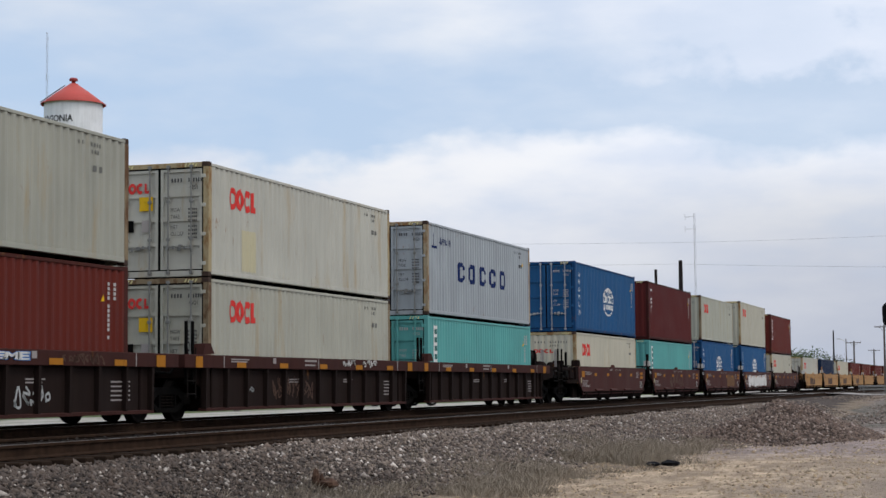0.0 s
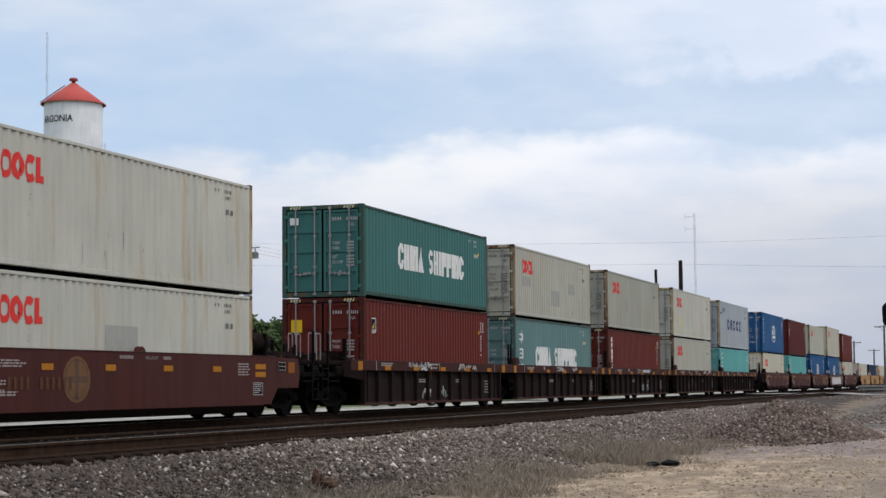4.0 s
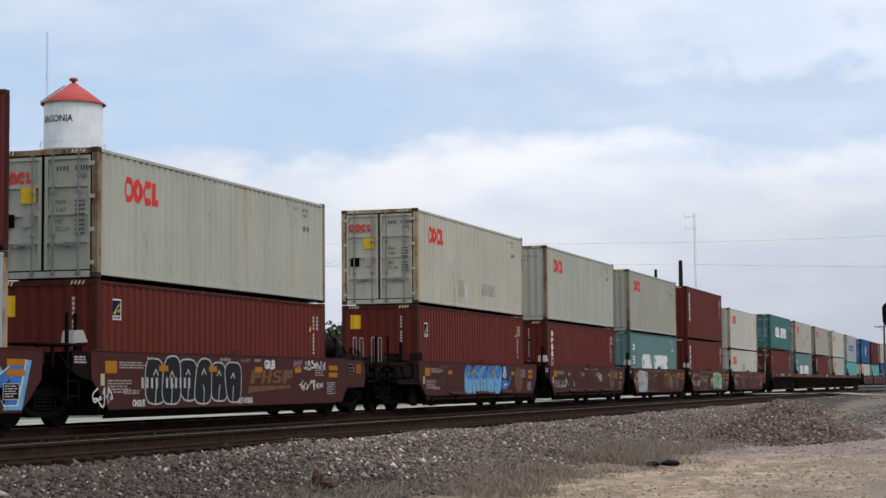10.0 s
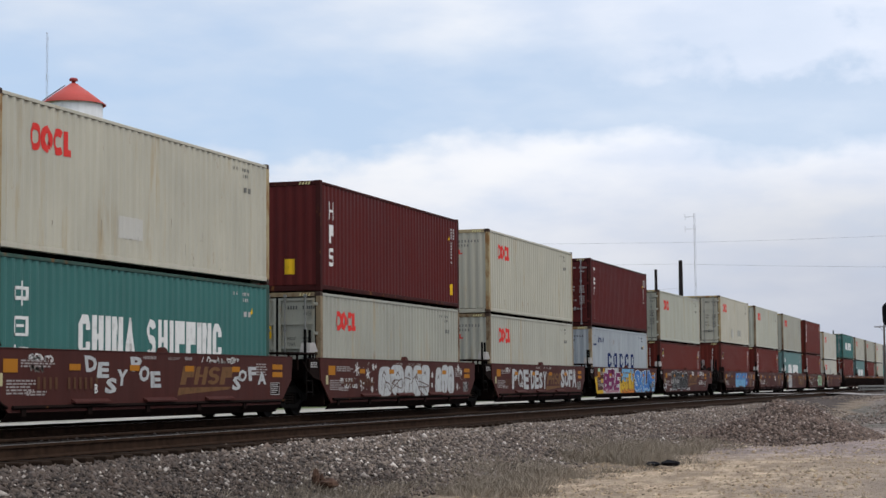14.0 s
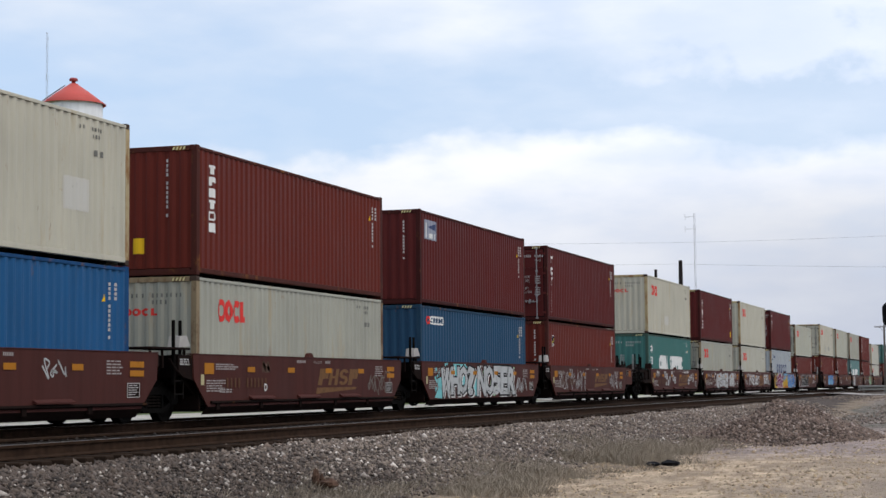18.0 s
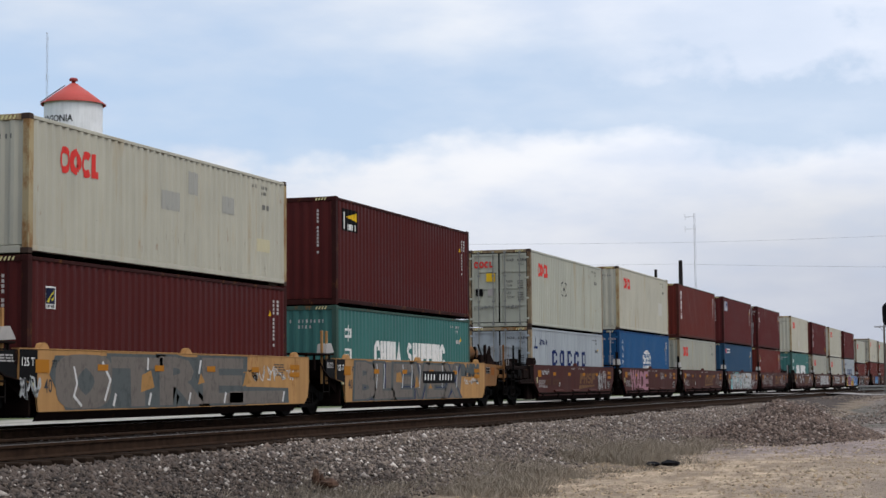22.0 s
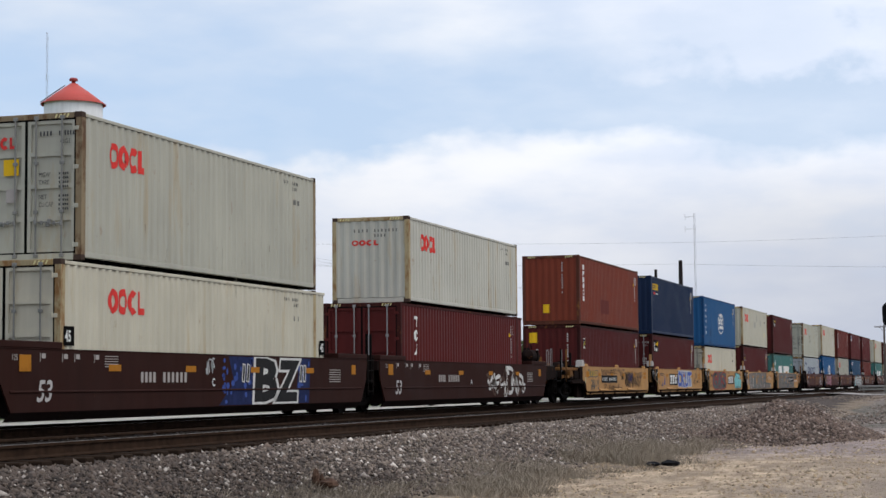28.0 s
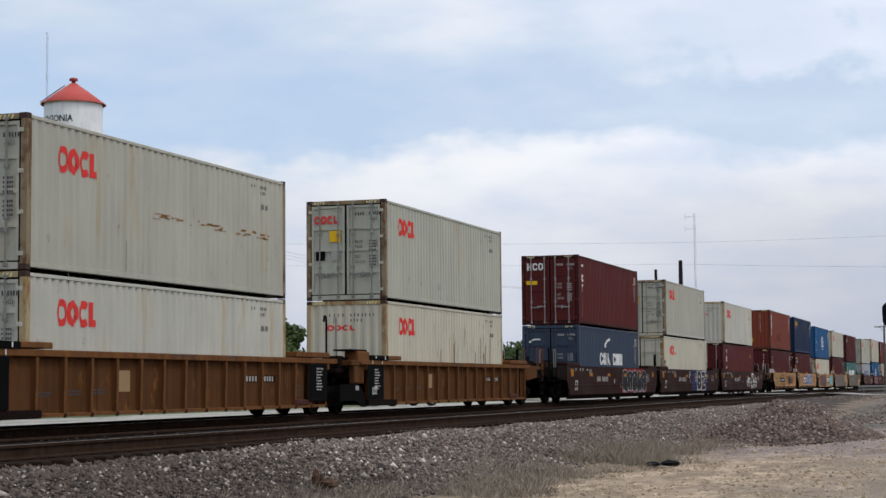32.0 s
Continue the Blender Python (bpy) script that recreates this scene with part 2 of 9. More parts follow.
class Geo:
    """Collects boxes, prisms, tubes and plates into one mesh."""

    def __init__(self):
        self.v, self.f = [], []

    def add(self, verts, faces):
        k = len(self.v)
        self.v += verts
        self.f += [tuple(k + i for i in q) for q in faces]
        return self

    def box(self, x0, x1, y0, y1, z0, z1):
        v = [(x, y, z) for x in (x0, x1) for y in (y0, y1) for z in (z0, z1)]
        return self.add(v, [(0, 1, 3, 2), (4, 6, 7, 5), (0, 4, 5, 1), (2, 3, 7, 6), (0, 2, 6, 4), (1, 5, 7, 3)])

    def cbox(self, x0, x1, y0, y1, z0, z1, c=0.01):
        """A box with all edges chamfered by c."""
        v, idx = [], {}
        for sx in (0, 1):
            for sy in (0, 1):
                for sz in (0, 1):
                    p = ((x0, x1)[sx], (y0, y1)[sy], (z0, z1)[sz])
                    d = (1 - 2 * sx, 1 - 2 * sy, 1 - 2 * sz)
                    for a in range(3):
                        q = tuple(p[i] + (0 if i == a else d[i] * c) for i in range(3))
                        idx[sx, sy, sz, a] = len(v)
                        v.append(q)
        f = []
        for a in range(3):
            b, e = [i for i in range(3) if i != a]
            for s in (0, 1):
                quad = []
                for p, q in ((0, 0), (1, 0), (1, 1), (0, 1)):
                    k = [0, 0, 0]
                    k[a], k[b], k[e] = s, p, q
                    quad.append(idx[k[0], k[1], k[2], a])
                flip = (s == 1) == ((b, e) in ((1, 2), (0, 1)))
                f.append(tuple(quad if flip else quad[::-1]))
        for a in range(3):
            b, e = [i for i in range(3) if i != a]
            for p in (0, 1):
                for q in (0, 1):
                    k0, k1 = [0, 0, 0], [0, 0, 0]
                    k0[a], k1[a] = 0, 1
                    k0[b] = k1[b] = p
                    k0[e] = k1[e] = q
                    f.append((idx[(*k0, b)], idx[(*k1, b)], idx[(*k1, e)], idx[(*k0, e)]))
        for sx in (0, 1):
            for sy in (0, 1):
                for sz in (0, 1):
                    f.append(tuple(idx[sx, sy, sz, a] for a in range(3)))
        return self.add(v, f)

    def prism(self, poly, a0, a1, axis=0):
        """A polygon drawn in the two other axes, pushed from a0 to a1 along axis."""
        n = len(poly)

        def put(a, p):
            return {0: (a, p[0], p[1]), 1: (p[0], a, p[1]), 2: (p[0], p[1], a)}[axis]
        v = [put(a0, p) for p in poly] + [put(a1, p) for p in poly]
        f = [tuple(range(n)), tuple(range(2 * n - 1, n - 1, -1))]
        f += [(i, i + n, (i + 1) % n + n, (i + 1) % n) for i in range(n)]
        return self.add(v, f)

    def tube(self, p, q, r, n=8, r2=None):
        p, q = Vector(p), Vector(q)
        d = (q - p).normalized()
        u = d.orthogonal().normalized()
        w = d.cross(u)
        v = []
        for c, rr in ((p, r), (q, r if r2 is None else r2)):
            for i in range(n):
                a = 2 * math.pi * i / n
                v.append(tuple(c + rr * (math.cos(a) * u + math.sin(a) * w)))
        f = [tuple(range(n - 1, -1, -1)), tuple(range(n, 2 * n))]
        f += [(i, (i + 1) % n, (i + 1) % n + n, i + n) for i in range(n)]
        return self.add(v, f)

    def pipe(self, pts, r, n=6):
        for a, b in zip(pts, pts[1:]):
            self.tube(a, b, r, n)
        return self

    def lathe(self, prof, n=24, centre=(0, 0, 0)):
        """Profile of (radius, z) turned about z."""
        v, f = [], []
        for r, z in prof:
            for i in range(n):
                a = 2 * math.pi * i / n
                v.append((centre[0] + r * math.cos(a), centre[1] + r * math.sin(a), centre[2] + z))
        for k in range(len(prof) - 1):
            for i in range(n):
                j = (i + 1) % n
                f.append((k * n + i, k * n + j, (k + 1) * n + j, (k + 1) * n + i))
        return self.add(v, f)

    def mesh(self, name, mat, smooth=False):
        me = bpy.data.meshes.new(name)
        me.from_pydata(self.v, [], self.f)
        bm = bmesh.new()
        bm.from_mesh(me)
        bmesh.ops.recalc_face_normals(bm, faces=bm.faces)
        bm.to_mesh(me)
        bm.free()
        if mat:
            me.materials.append(mat)
        if smooth:
            me.polygons.foreach_set("use_smooth", [True] * len(me.polygons))
        return me


def cached(key, make, mat, smooth=False):
    """One mesh for each shape and paint, shared by all the alike parts."""
    k = (key, mat.name, smooth)
    if k not in MESHES:
        g = Geo()
        make(g)
        MESHES[k] = g.mesh(key.split("|")[0], mat, smooth)
    return MESHES[k]


def part(name, me, parent, label="", at=None):
    ob = new(name, me)
    ob.parent = parent
    if at is not None:
        ob.matrix_local = at if isinstance(at, Matrix) else Matrix.Translation(at)
    if label:
        tagged(ob, label)
    return ob


def thing(name, label, category, at=(0, 0, 0), group="", kind=""):
    ob = new(name)
    ob.empty_display_size = 0.3
    ob.matrix_basis = Matrix.Translation(at)
    return tagged(ob, label, category, group, kind)


# ---- marks that lie on corrugated or flat plates ----
PITCH, DEEP = 0.278, 0.035


def wave(u):
    """Depth of a corrugated plate below its outer plane."""
    k = (u / PITCH) % 1.0
    if k < 0.26:
        return 0.0
    if k < 0.5:
        return DEEP * (k - 0.26) / 0.24
    if k < 0.76:
        return DEEP
    return DEEP * (1.0 - k) / 0.24


def wave_stops(a, b):
    out, k = [a], math.floor(a / PITCH)
    while k * PITCH < b:
        out += [(k + j) * PITCH for j in (0.0, 0.26, 0.5, 0.76) if a + 1e-4 < (k + j) * PITCH < b - 1e-4]
        k += 1
    return out + [b]


def clip(poly, u, keep_above):
    out = []
    for i, p in enumerate(poly):
        q = poly[(i + 1) % len(poly)]
        a, b = (p[0] - u, q[0] - u) if keep_above else (u - p[0], u - q[0])
        if a >= 0:
            out.append(p)
        if (a >= 0) != (b >= 0):
            t = a / (a - b)
            out.append((u, p[1] + t * (q[1] - p[1])))
    return out


PHASE = {}


def mark(name, polys, mat, parent, surf, key, label=""):
    """Thin paint on a side ('side', 'wall': corrugated; 'flat': plain side; 'end': plain end)."""
    ph = PHASE.get(parent.name, 0.0) if surf[0] == "side" else 0.0
    k = (surf, key, mat.name, ph)
    if k not in MESHES:
        g = Geo()
        for poly in polys:
            pieces = [poly]
            if surf[0] in ("side", "wall"):
                lo, hi = min(p[0] for p in poly), max(p[0] for p in poly)
                stops = [q - ph for q in wave_stops(lo + ph, hi + ph)]
                pieces = [clip(clip(poly, a, True), b, False) for a, b in zip(stops, stops[1:])]
            for pc in pieces:
                if len(pc) < 3:
                    continue
                if surf[0] == "side":
                    v = [(surf[1] - wave(u + ph) + 0.004, u, z) for u, z in pc]
                elif surf[0] == "wall":
                    v = [(u, surf[1] + wave(u + 1.112) - 0.004, z) for u, z in pc]
                elif surf[0] == "flat":
                    v = [(surf[1] + 0.004, u, z) for u, z in pc]
                else:
                    v = [(u, surf[1] - 0.004, z) for u, z in pc]
                g.add(v, [tuple(range(len(v)))])
        me = bpy.data.meshes.new(name)
        ids, verts, faces = {}, [], []
        for q in g.f:
            loop = []
            for i in q:
                c = tuple(round(t, 4) for t in g.v[i])
                if c not in ids:
                    ids[c] = len(verts)
                    verts.append(c)
                if ids[c] not in loop:
                    loop.append(ids[c])
            if len(loop) > 2:
                faces.append(loop)
        me.from_pydata(verts, [], faces)
        me.materials.append(mat)
        MESHES[k] = me
    ob = new(name, MESHES[k])
    ob.parent = parent
    if name in ("number", "size_code", "weight_stencil", "capacity", "stencil", "glyph_strip", "graffiti", "rust_runs"):
        tagged(ob, kind="stuff")
    if label:
        tagged(ob, label)
    return ob


def rect(u0, u1, z0, z1, slant=0.0):
    return [(u0, z0), (u1, z0), (u1 + slant, z1), (u0 + slant, z1)]


def ring(cu, cz, ru, rz, k=0.5, a0=0, a1=360, n=18):
    out = []
    for i in range(n):
        a, b = (radians(a0 + (a1 - a0) * j / n) for j in (i, i + 1))
        out.append([(cu + ru * math.cos(a), cz + rz * math.sin(a)), (cu + ru * math.cos(b), cz + rz * math.sin(b)),
                    (cu + k * ru * math.cos(b), cz + k * rz * math.sin(b)), (cu + k * ru * math.cos(a), cz + k * rz * math.sin(a))])
    return out


def disc(cu, cz, ru, rz, n=16):
    return [[(cu + ru * math.cos(2 * math.pi * i / n), cz + rz * math.sin(2 * math.pi * i / n)) for i in range(n)]]


def rows_of_bars(u0, z0, w, h, n, gap, step=0.0):
    """A line of n small bars, standing in for small writing."""
    return [rect(u0 + i * (w + gap), u0 + i * (w + gap) + w, z0 + i * step, z0 + i * step + h) for i in range(n)]


def column_of_bars(u0, z0, w, h, n, gap):
    return [rect(u0, u0 + w, z0 - i * (h + gap) - h, z0 - i * (h + gap)) for i in range(n)]


TEXTS = {}


def text(s, u, z, size, slant=0.0, bold=0.0, stretch=1.0):
    """Triangles of a word in the built-in font, its lower left corner at (u, z)."""
    k = (s, bold)
    if k not in TEXTS:
        cu = bpy.data.curves.new("word", "FONT")
        cu.body, cu.resolution_u, cu.offset = s, 2, bold
        ob = new("word", cu)
        me = bpy.data.meshes.new_from_object(ob.evaluated_get(bpy.context.evaluated_depsgraph_get()))
        me.calc_loop_triangles()
        co = [v.co for v in me.vertices]
        TEXTS[k] = [[(co[i].x, co[i].y) for i in t.vertices] for t in me.loop_triangles]
        bpy.data.objects.remove(ob)
        bpy.data.curves.remove(cu)
        bpy.data.meshes.remove(me)
    return [[(u + (x + slant * y) * size * stretch, z + y * size) for x, y in t] for t in TEXTS[k]]


FAT, EDGED, FATTER = 0.045, 0.066, 0.095
for letter_ in "ABCDEFGHIJKLMNOPRSTUVWXYZ?45":
    for weight_ in (FAT, EDGED, FATTER):
        text(letter_, 0, 0, 1.0, bold=weight_)


def wild(s, u0, u1, z0, z1, weight=FAT, seed=0, sway=0.12, over=1.12, lean=0.0):
    """Hand-drawn letters: each one fitted to its own cell, tilted, swollen and overlapping its neighbour."""
    r = random.Random(seed)
    n = len(s)
    wide = [0.5 if q == "I" else 1.25 if q in "MW" else 0.6 if q == " " else 1.0 for q in s]
    k = (u1 - u0) / sum(wide)
    u, out = u0, []
    for q, wd in zip(s, wide):
        top, bot = z1 - (z1 - z0) * r.uniform(0.0, sway), z0 + (z1 - z0) * r.uniform(0.0, sway)
        tilt, swell = lean + r.uniform(-sway, sway), r.uniform(-sway, sway)
        if q != " ":
            tris = text(q, 0, 0, 1.0, bold=weight)
            body = text(q, 0, 0, 1.0, bold=FAT)
            lo, hi = min(p[0] for t in body for p in t), max(p[0] for t in body for p in t)
            zl, zh = min(p[1] for t in body for p in t), max(p[1] for t in body for p in t)
            m, half = u + wd * k / 2, wd * k * over / 2
            for t in tris:
                poly = []
                for x, y in t:
                    a, b = 2 * (x - lo) / (hi - lo) - 1, (y - zl) / (zh - zl)
                    poly.append((m + half * a * (1 + swell * (2 * b - 1)) + tilt * half * (2 * b - 1), bot + (top - bot) * b))
                out.append(poly)
        u += wd * k
    return out


def stroke(pts, thick):
    """A run of sprayed line through points: one ribbon with mitred joints."""
    sides = []
    for i, p in enumerate(pts):
        a, b = pts[max(i - 1, 0)], pts[min(i + 1, len(pts) - 1)]
        d1 = Vector((p[0] - a[0], p[1] - a[1]))
        d2 = Vector((b[0] - p[0], b[1] - p[1]))
        d1 = (d1 if d1.length > 1e-6 else d2).normalized()
        d2 = (d2 if d2.length > 1e-6 else d1).normalized()
        m = d1 + d2
        m = m.normalized() if m.length > 0.2 else d1
        wide = thick / 2 / max(m.dot(d1), 0.6)
        sides.append(((p[0] + m.y * wide, p[1] - m.x * wide), (p[0] - m.y * wide, p[1] + m.x * wide)))
    return [[p[0], q[0], q[1], p[1]] for p, q in zip(sides, sides[1:])]


def swollen(r, a, b, z0, z1, grow=0.0):
    """Outline of one bubble letter: a rounded, uneven, slightly waisted shape."""
    m, hw, mz, hz = (a + b) / 2, (b - a) / 2, (z0 + z1) / 2, (z1 - z0) / 2
    waist, tip, lean_ = r.uniform(0.0, 0.25), r.uniform(-0.15, 0.15), r.uniform(-0.12, 0.12)
    pts = []
    for k in range(24):
        t = 2 * math.pi * k / 24
        cx, cz = math.cos(t), math.sin(t)
        x, z = math.copysign(abs(cx) ** 0.6, cx), math.copysign(abs(cz) ** 0.6, cz)
        x *= 1 - waist * (1 - z * z) * (0.6 if x > 0 else 0.1) + tip * z
        pts.append((m + (hw * x + lean_ * hz * z) + grow * cx, mz + hz * z * r.uniform(0.97, 1.0) + grow * cz))
    return pts


def words_lines(seed, u0, z0, w, n, step, h=0.03):
    """Lines of small writing as broken bars."""
    r = random.Random(seed)
    out = []
    for k in range(n):
        u, end = u0, u0 + w * r.uniform(0.7, 1.0)
        while u < end:
            d = r.uniform(0.05, 0.2)
            out.append(rect(u, min(u + d, end), z0 - k * step, z0 - k * step + h))
            u += d + r.uniform(0.02, 0.045)
    return out


def scrawl(seed, u0, z0, w, h, n=6, thick=0.05):
    """Loose looping strokes of spray paint, unreadable."""
    r = random.Random(seed)
    out = []
    for i in range(n):
        cu = u0 + w * (i + 0.5) / n
        px, pz = cu - 0.4 * w / n, z0 + h * r.uniform(0.1, 0.9)
        pts = [(px, pz)]
        for j in range(r.randint(4, 7)):
            pts.append((cu + r.uniform(-0.6, 0.6) * w / n, z0 + h * r.uniform(0.0, 1.0)))
        fine = []
        for j in range(len(pts) - 1):
            p0, p1, p2, p3 = pts[max(j - 1, 0)], pts[j], pts[j + 1], pts[min(j + 2, len(pts) - 1)]
            for q in range(5):
                t = q / 5
                fine.append(tuple(0.5 * (2 * p1[d] + (p2[d] - p0[d]) * t + (2 * p0[d] - 5 * p1[d] + 4 * p2[d] - p3[d]) * t * t + (3 * p1[d] - p0[d] - 3 * p2[d] + p3[d]) * t ** 3) for d in (0, 1)))
        for a, b in zip(fine, fine[1:]):
            dx, dz = b[0] - a[0], b[1] - a[1]
            ln = math.hypot(dx, dz) or 1
            nx, nz = -dz / ln * thick / 2, dx / ln * thick / 2
            cl = lambda z: min(max(z, z0 - 0.02), z0 + h + 0.02)
            out.append([(a[0] - nx, cl(a[1] - nz)), (b[0] - nx, cl(b[1] - nz)), (b[0] + nx, cl(b[1] + nz)), (a[0] + nx, cl(a[1] + nz))])
    return out


def blobs(seed, u0, z0, w, h, n=4):
    """Fat rounded spray-painted letter shapes, filled."""
    r = random.Random(seed)
    out = []
    for i in range(n):
        a, b = u0 + w * i / n, u0 + w * (i + 1) / n
        m, hw = (a + b) / 2, (b - a) / 2 * r.uniform(0.98, 1.15)
        top, bot = z0 + h * r.uniform(0.86, 1.0), z0 + h * r.uniform(0.0, 0.12)
        pts = []
        for k in range(14):
            t = 2 * math.pi * k / 14
            q = r.uniform(0.86, 1.06)
            cx, cz = math.cos(t), math.sin(t)
            pts.append((m + hw * q * math.copysign(abs(cx) ** 0.55, cx), (top + bot) / 2 + (top - bot) / 2 * min(q, 1.0) * math.copysign(abs(cz) ** 0.55, cz)))
        mid = (m, (top + bot) / 2)
        out += [[mid, pts[k], pts[(k + 1) % 14]] for k in range(14)]
    return out

# ---- shipping containers ----
HW = 1.219
LOW, HIGH = 2.591, 2.896


def side_plate(L, H):
    def make(g):
        st = wave_stops(0.15, L - 0.15)
        v = [(HW - 0.004 - wave(u), u, z) for u in st for z in (0.17, H - 0.10)]
        f = [(2 * i, 2 * i + 2, 2 * i + 3, 2 * i + 1) for i in range(len(st) - 1)]
        g.add(v, f)
        for z0, z1 in ((0.165, 0.17), (H - 0.10, H - 0.095)):
            g.box(HW - 0.05, HW - 0.006, 0.15, L - 0.15, z0, z1)
        g.add([(HW - 0.06, u, z) for u in (0.15, L - 0.15) for z in (0.17, H - 0.10)], [(0, 1, 3, 2)])
    return make


def wall_plate(H):
    def make(g):
        st = [u - 1.112 for u in wave_stops(0.0, 2.224)]
        v = [(u, 0.006 + wave(u + 1.112), z) for u in st for z in (0.17, H - 0.12)]
        g.add(v, [(2 * i, 2 * i + 2, 2 * i + 3, 2 * i + 1) for i in range(len(st) - 1)])
        g.add([(x, 0.07, z) for x in (-1.112, 1.112) for z in (0.17, H - 0.12)], [(0, 1, 3, 2)])
    return make


def door_leaf(H, s):
    """One leaf; s is -1 or 1. Four recessed fields between raised bands."""
    def make(g):
        x0, x1 = (0.012, 1.085) if s > 0 else (-1.085, -0.012)
        z0, z1 = 0.15, H - 0.13
        xs_ = [x0, x0 + 0.09, x1 - 0.09, x1]
        zs_ = [v for i in range(5) for v in (z0 + (z1 - z0 - 0.09) * i / 4, z0 + (z1 - z0 - 0.09) * i / 4 + 0.09)]
        vid, v, f = {}, [], []

        def at_(x, y, z):
            k = (round(x, 4), y, round(z, 4))
            if k not in vid:
                vid[k] = len(v)
                v.append((x, y, z))
            return vid[k]
        deep = lambda i, j: 0.07 if not (0 <= i < 3 and 0 <= j < 9) else (0.045 if i == 1 and j % 2 else 0.006)
        for i in range(-1, 4):
            for j in range(-1, 10):
                d0 = deep(i, j)
                if 0 <= i < 3 and 0 <= j < 9:
                    f.append((at_(xs_[i], d0, zs_[j]), at_(xs_[i + 1], d0, zs_[j]), at_(xs_[i + 1], d0, zs_[j + 1]), at_(xs_[i], d0, zs_[j + 1])))
                d1, d2 = deep(i + 1, j), deep(i, j + 1)
                if d1 != d0 and 0 <= j < 9 and i < 3:
                    f.append((at_(xs_[i + 1], d0, zs_[j]), at_(xs_[i + 1], d1, zs_[j]), at_(xs_[i + 1], d1, zs_[j + 1]), at_(xs_[i + 1], d0, zs_[j + 1])))
                if d2 != d0 and 0 <= i < 3 and j < 9:
                    f.append((at_(xs_[i], d0, zs_[j + 1]), at_(xs_[i], d2, zs_[j + 1]), at_(xs_[i + 1], d2, zs_[j + 1]), at_(xs_[i + 1], d0, zs_[j + 1])))
        f.append((at_(x0, 0.07, z0), at_(x0, 0.07, z1), at_(x1, 0.07, z1), at_(x1, 0.07, z0)))
        g.add(v, f)
    return make


def lock_rod(H):
    def make(g):
        g.tube((0, -0.022, 0.09), (0, -0.022, H - 0.06), 0.02, 8)
        for z in (0.10, H * 0.33, H * 0.66, H - 0.10):
            g.cbox(-0.045, 0.045, -0.045, 0.006, z - 0.035, z + 0.035, 0.008)
    return make


def rod_handle(g):
    g.tube((0, -0.05, 0), (0.30, -0.05, 0.0), 0.014, 6)
    g.cbox(-0.03, 0.03, -0.06, -0.02, -0.05, 0.05, 0.008)
    g.cbox(0.26, 0.34, -0.05, -0.005, -0.03, 0.06, 0.008)
    g.cbox(0.12, 0.17, -0.065, -0.03, -0.05, 0.03, 0.006)


def hinge(g):
    g.cbox(-0.05, 0.07, -0.012, 0.02, -0.04, 0.04, 0.006)
    g.tube((0.06, -0.008, -0.05), (0.06, -0.008, 0.05), 0.016, 6)


def casting(g):
    g.cbox(-0.089, 0.089, -0.081, 0.081, -0.059, 0.059, 0.012)


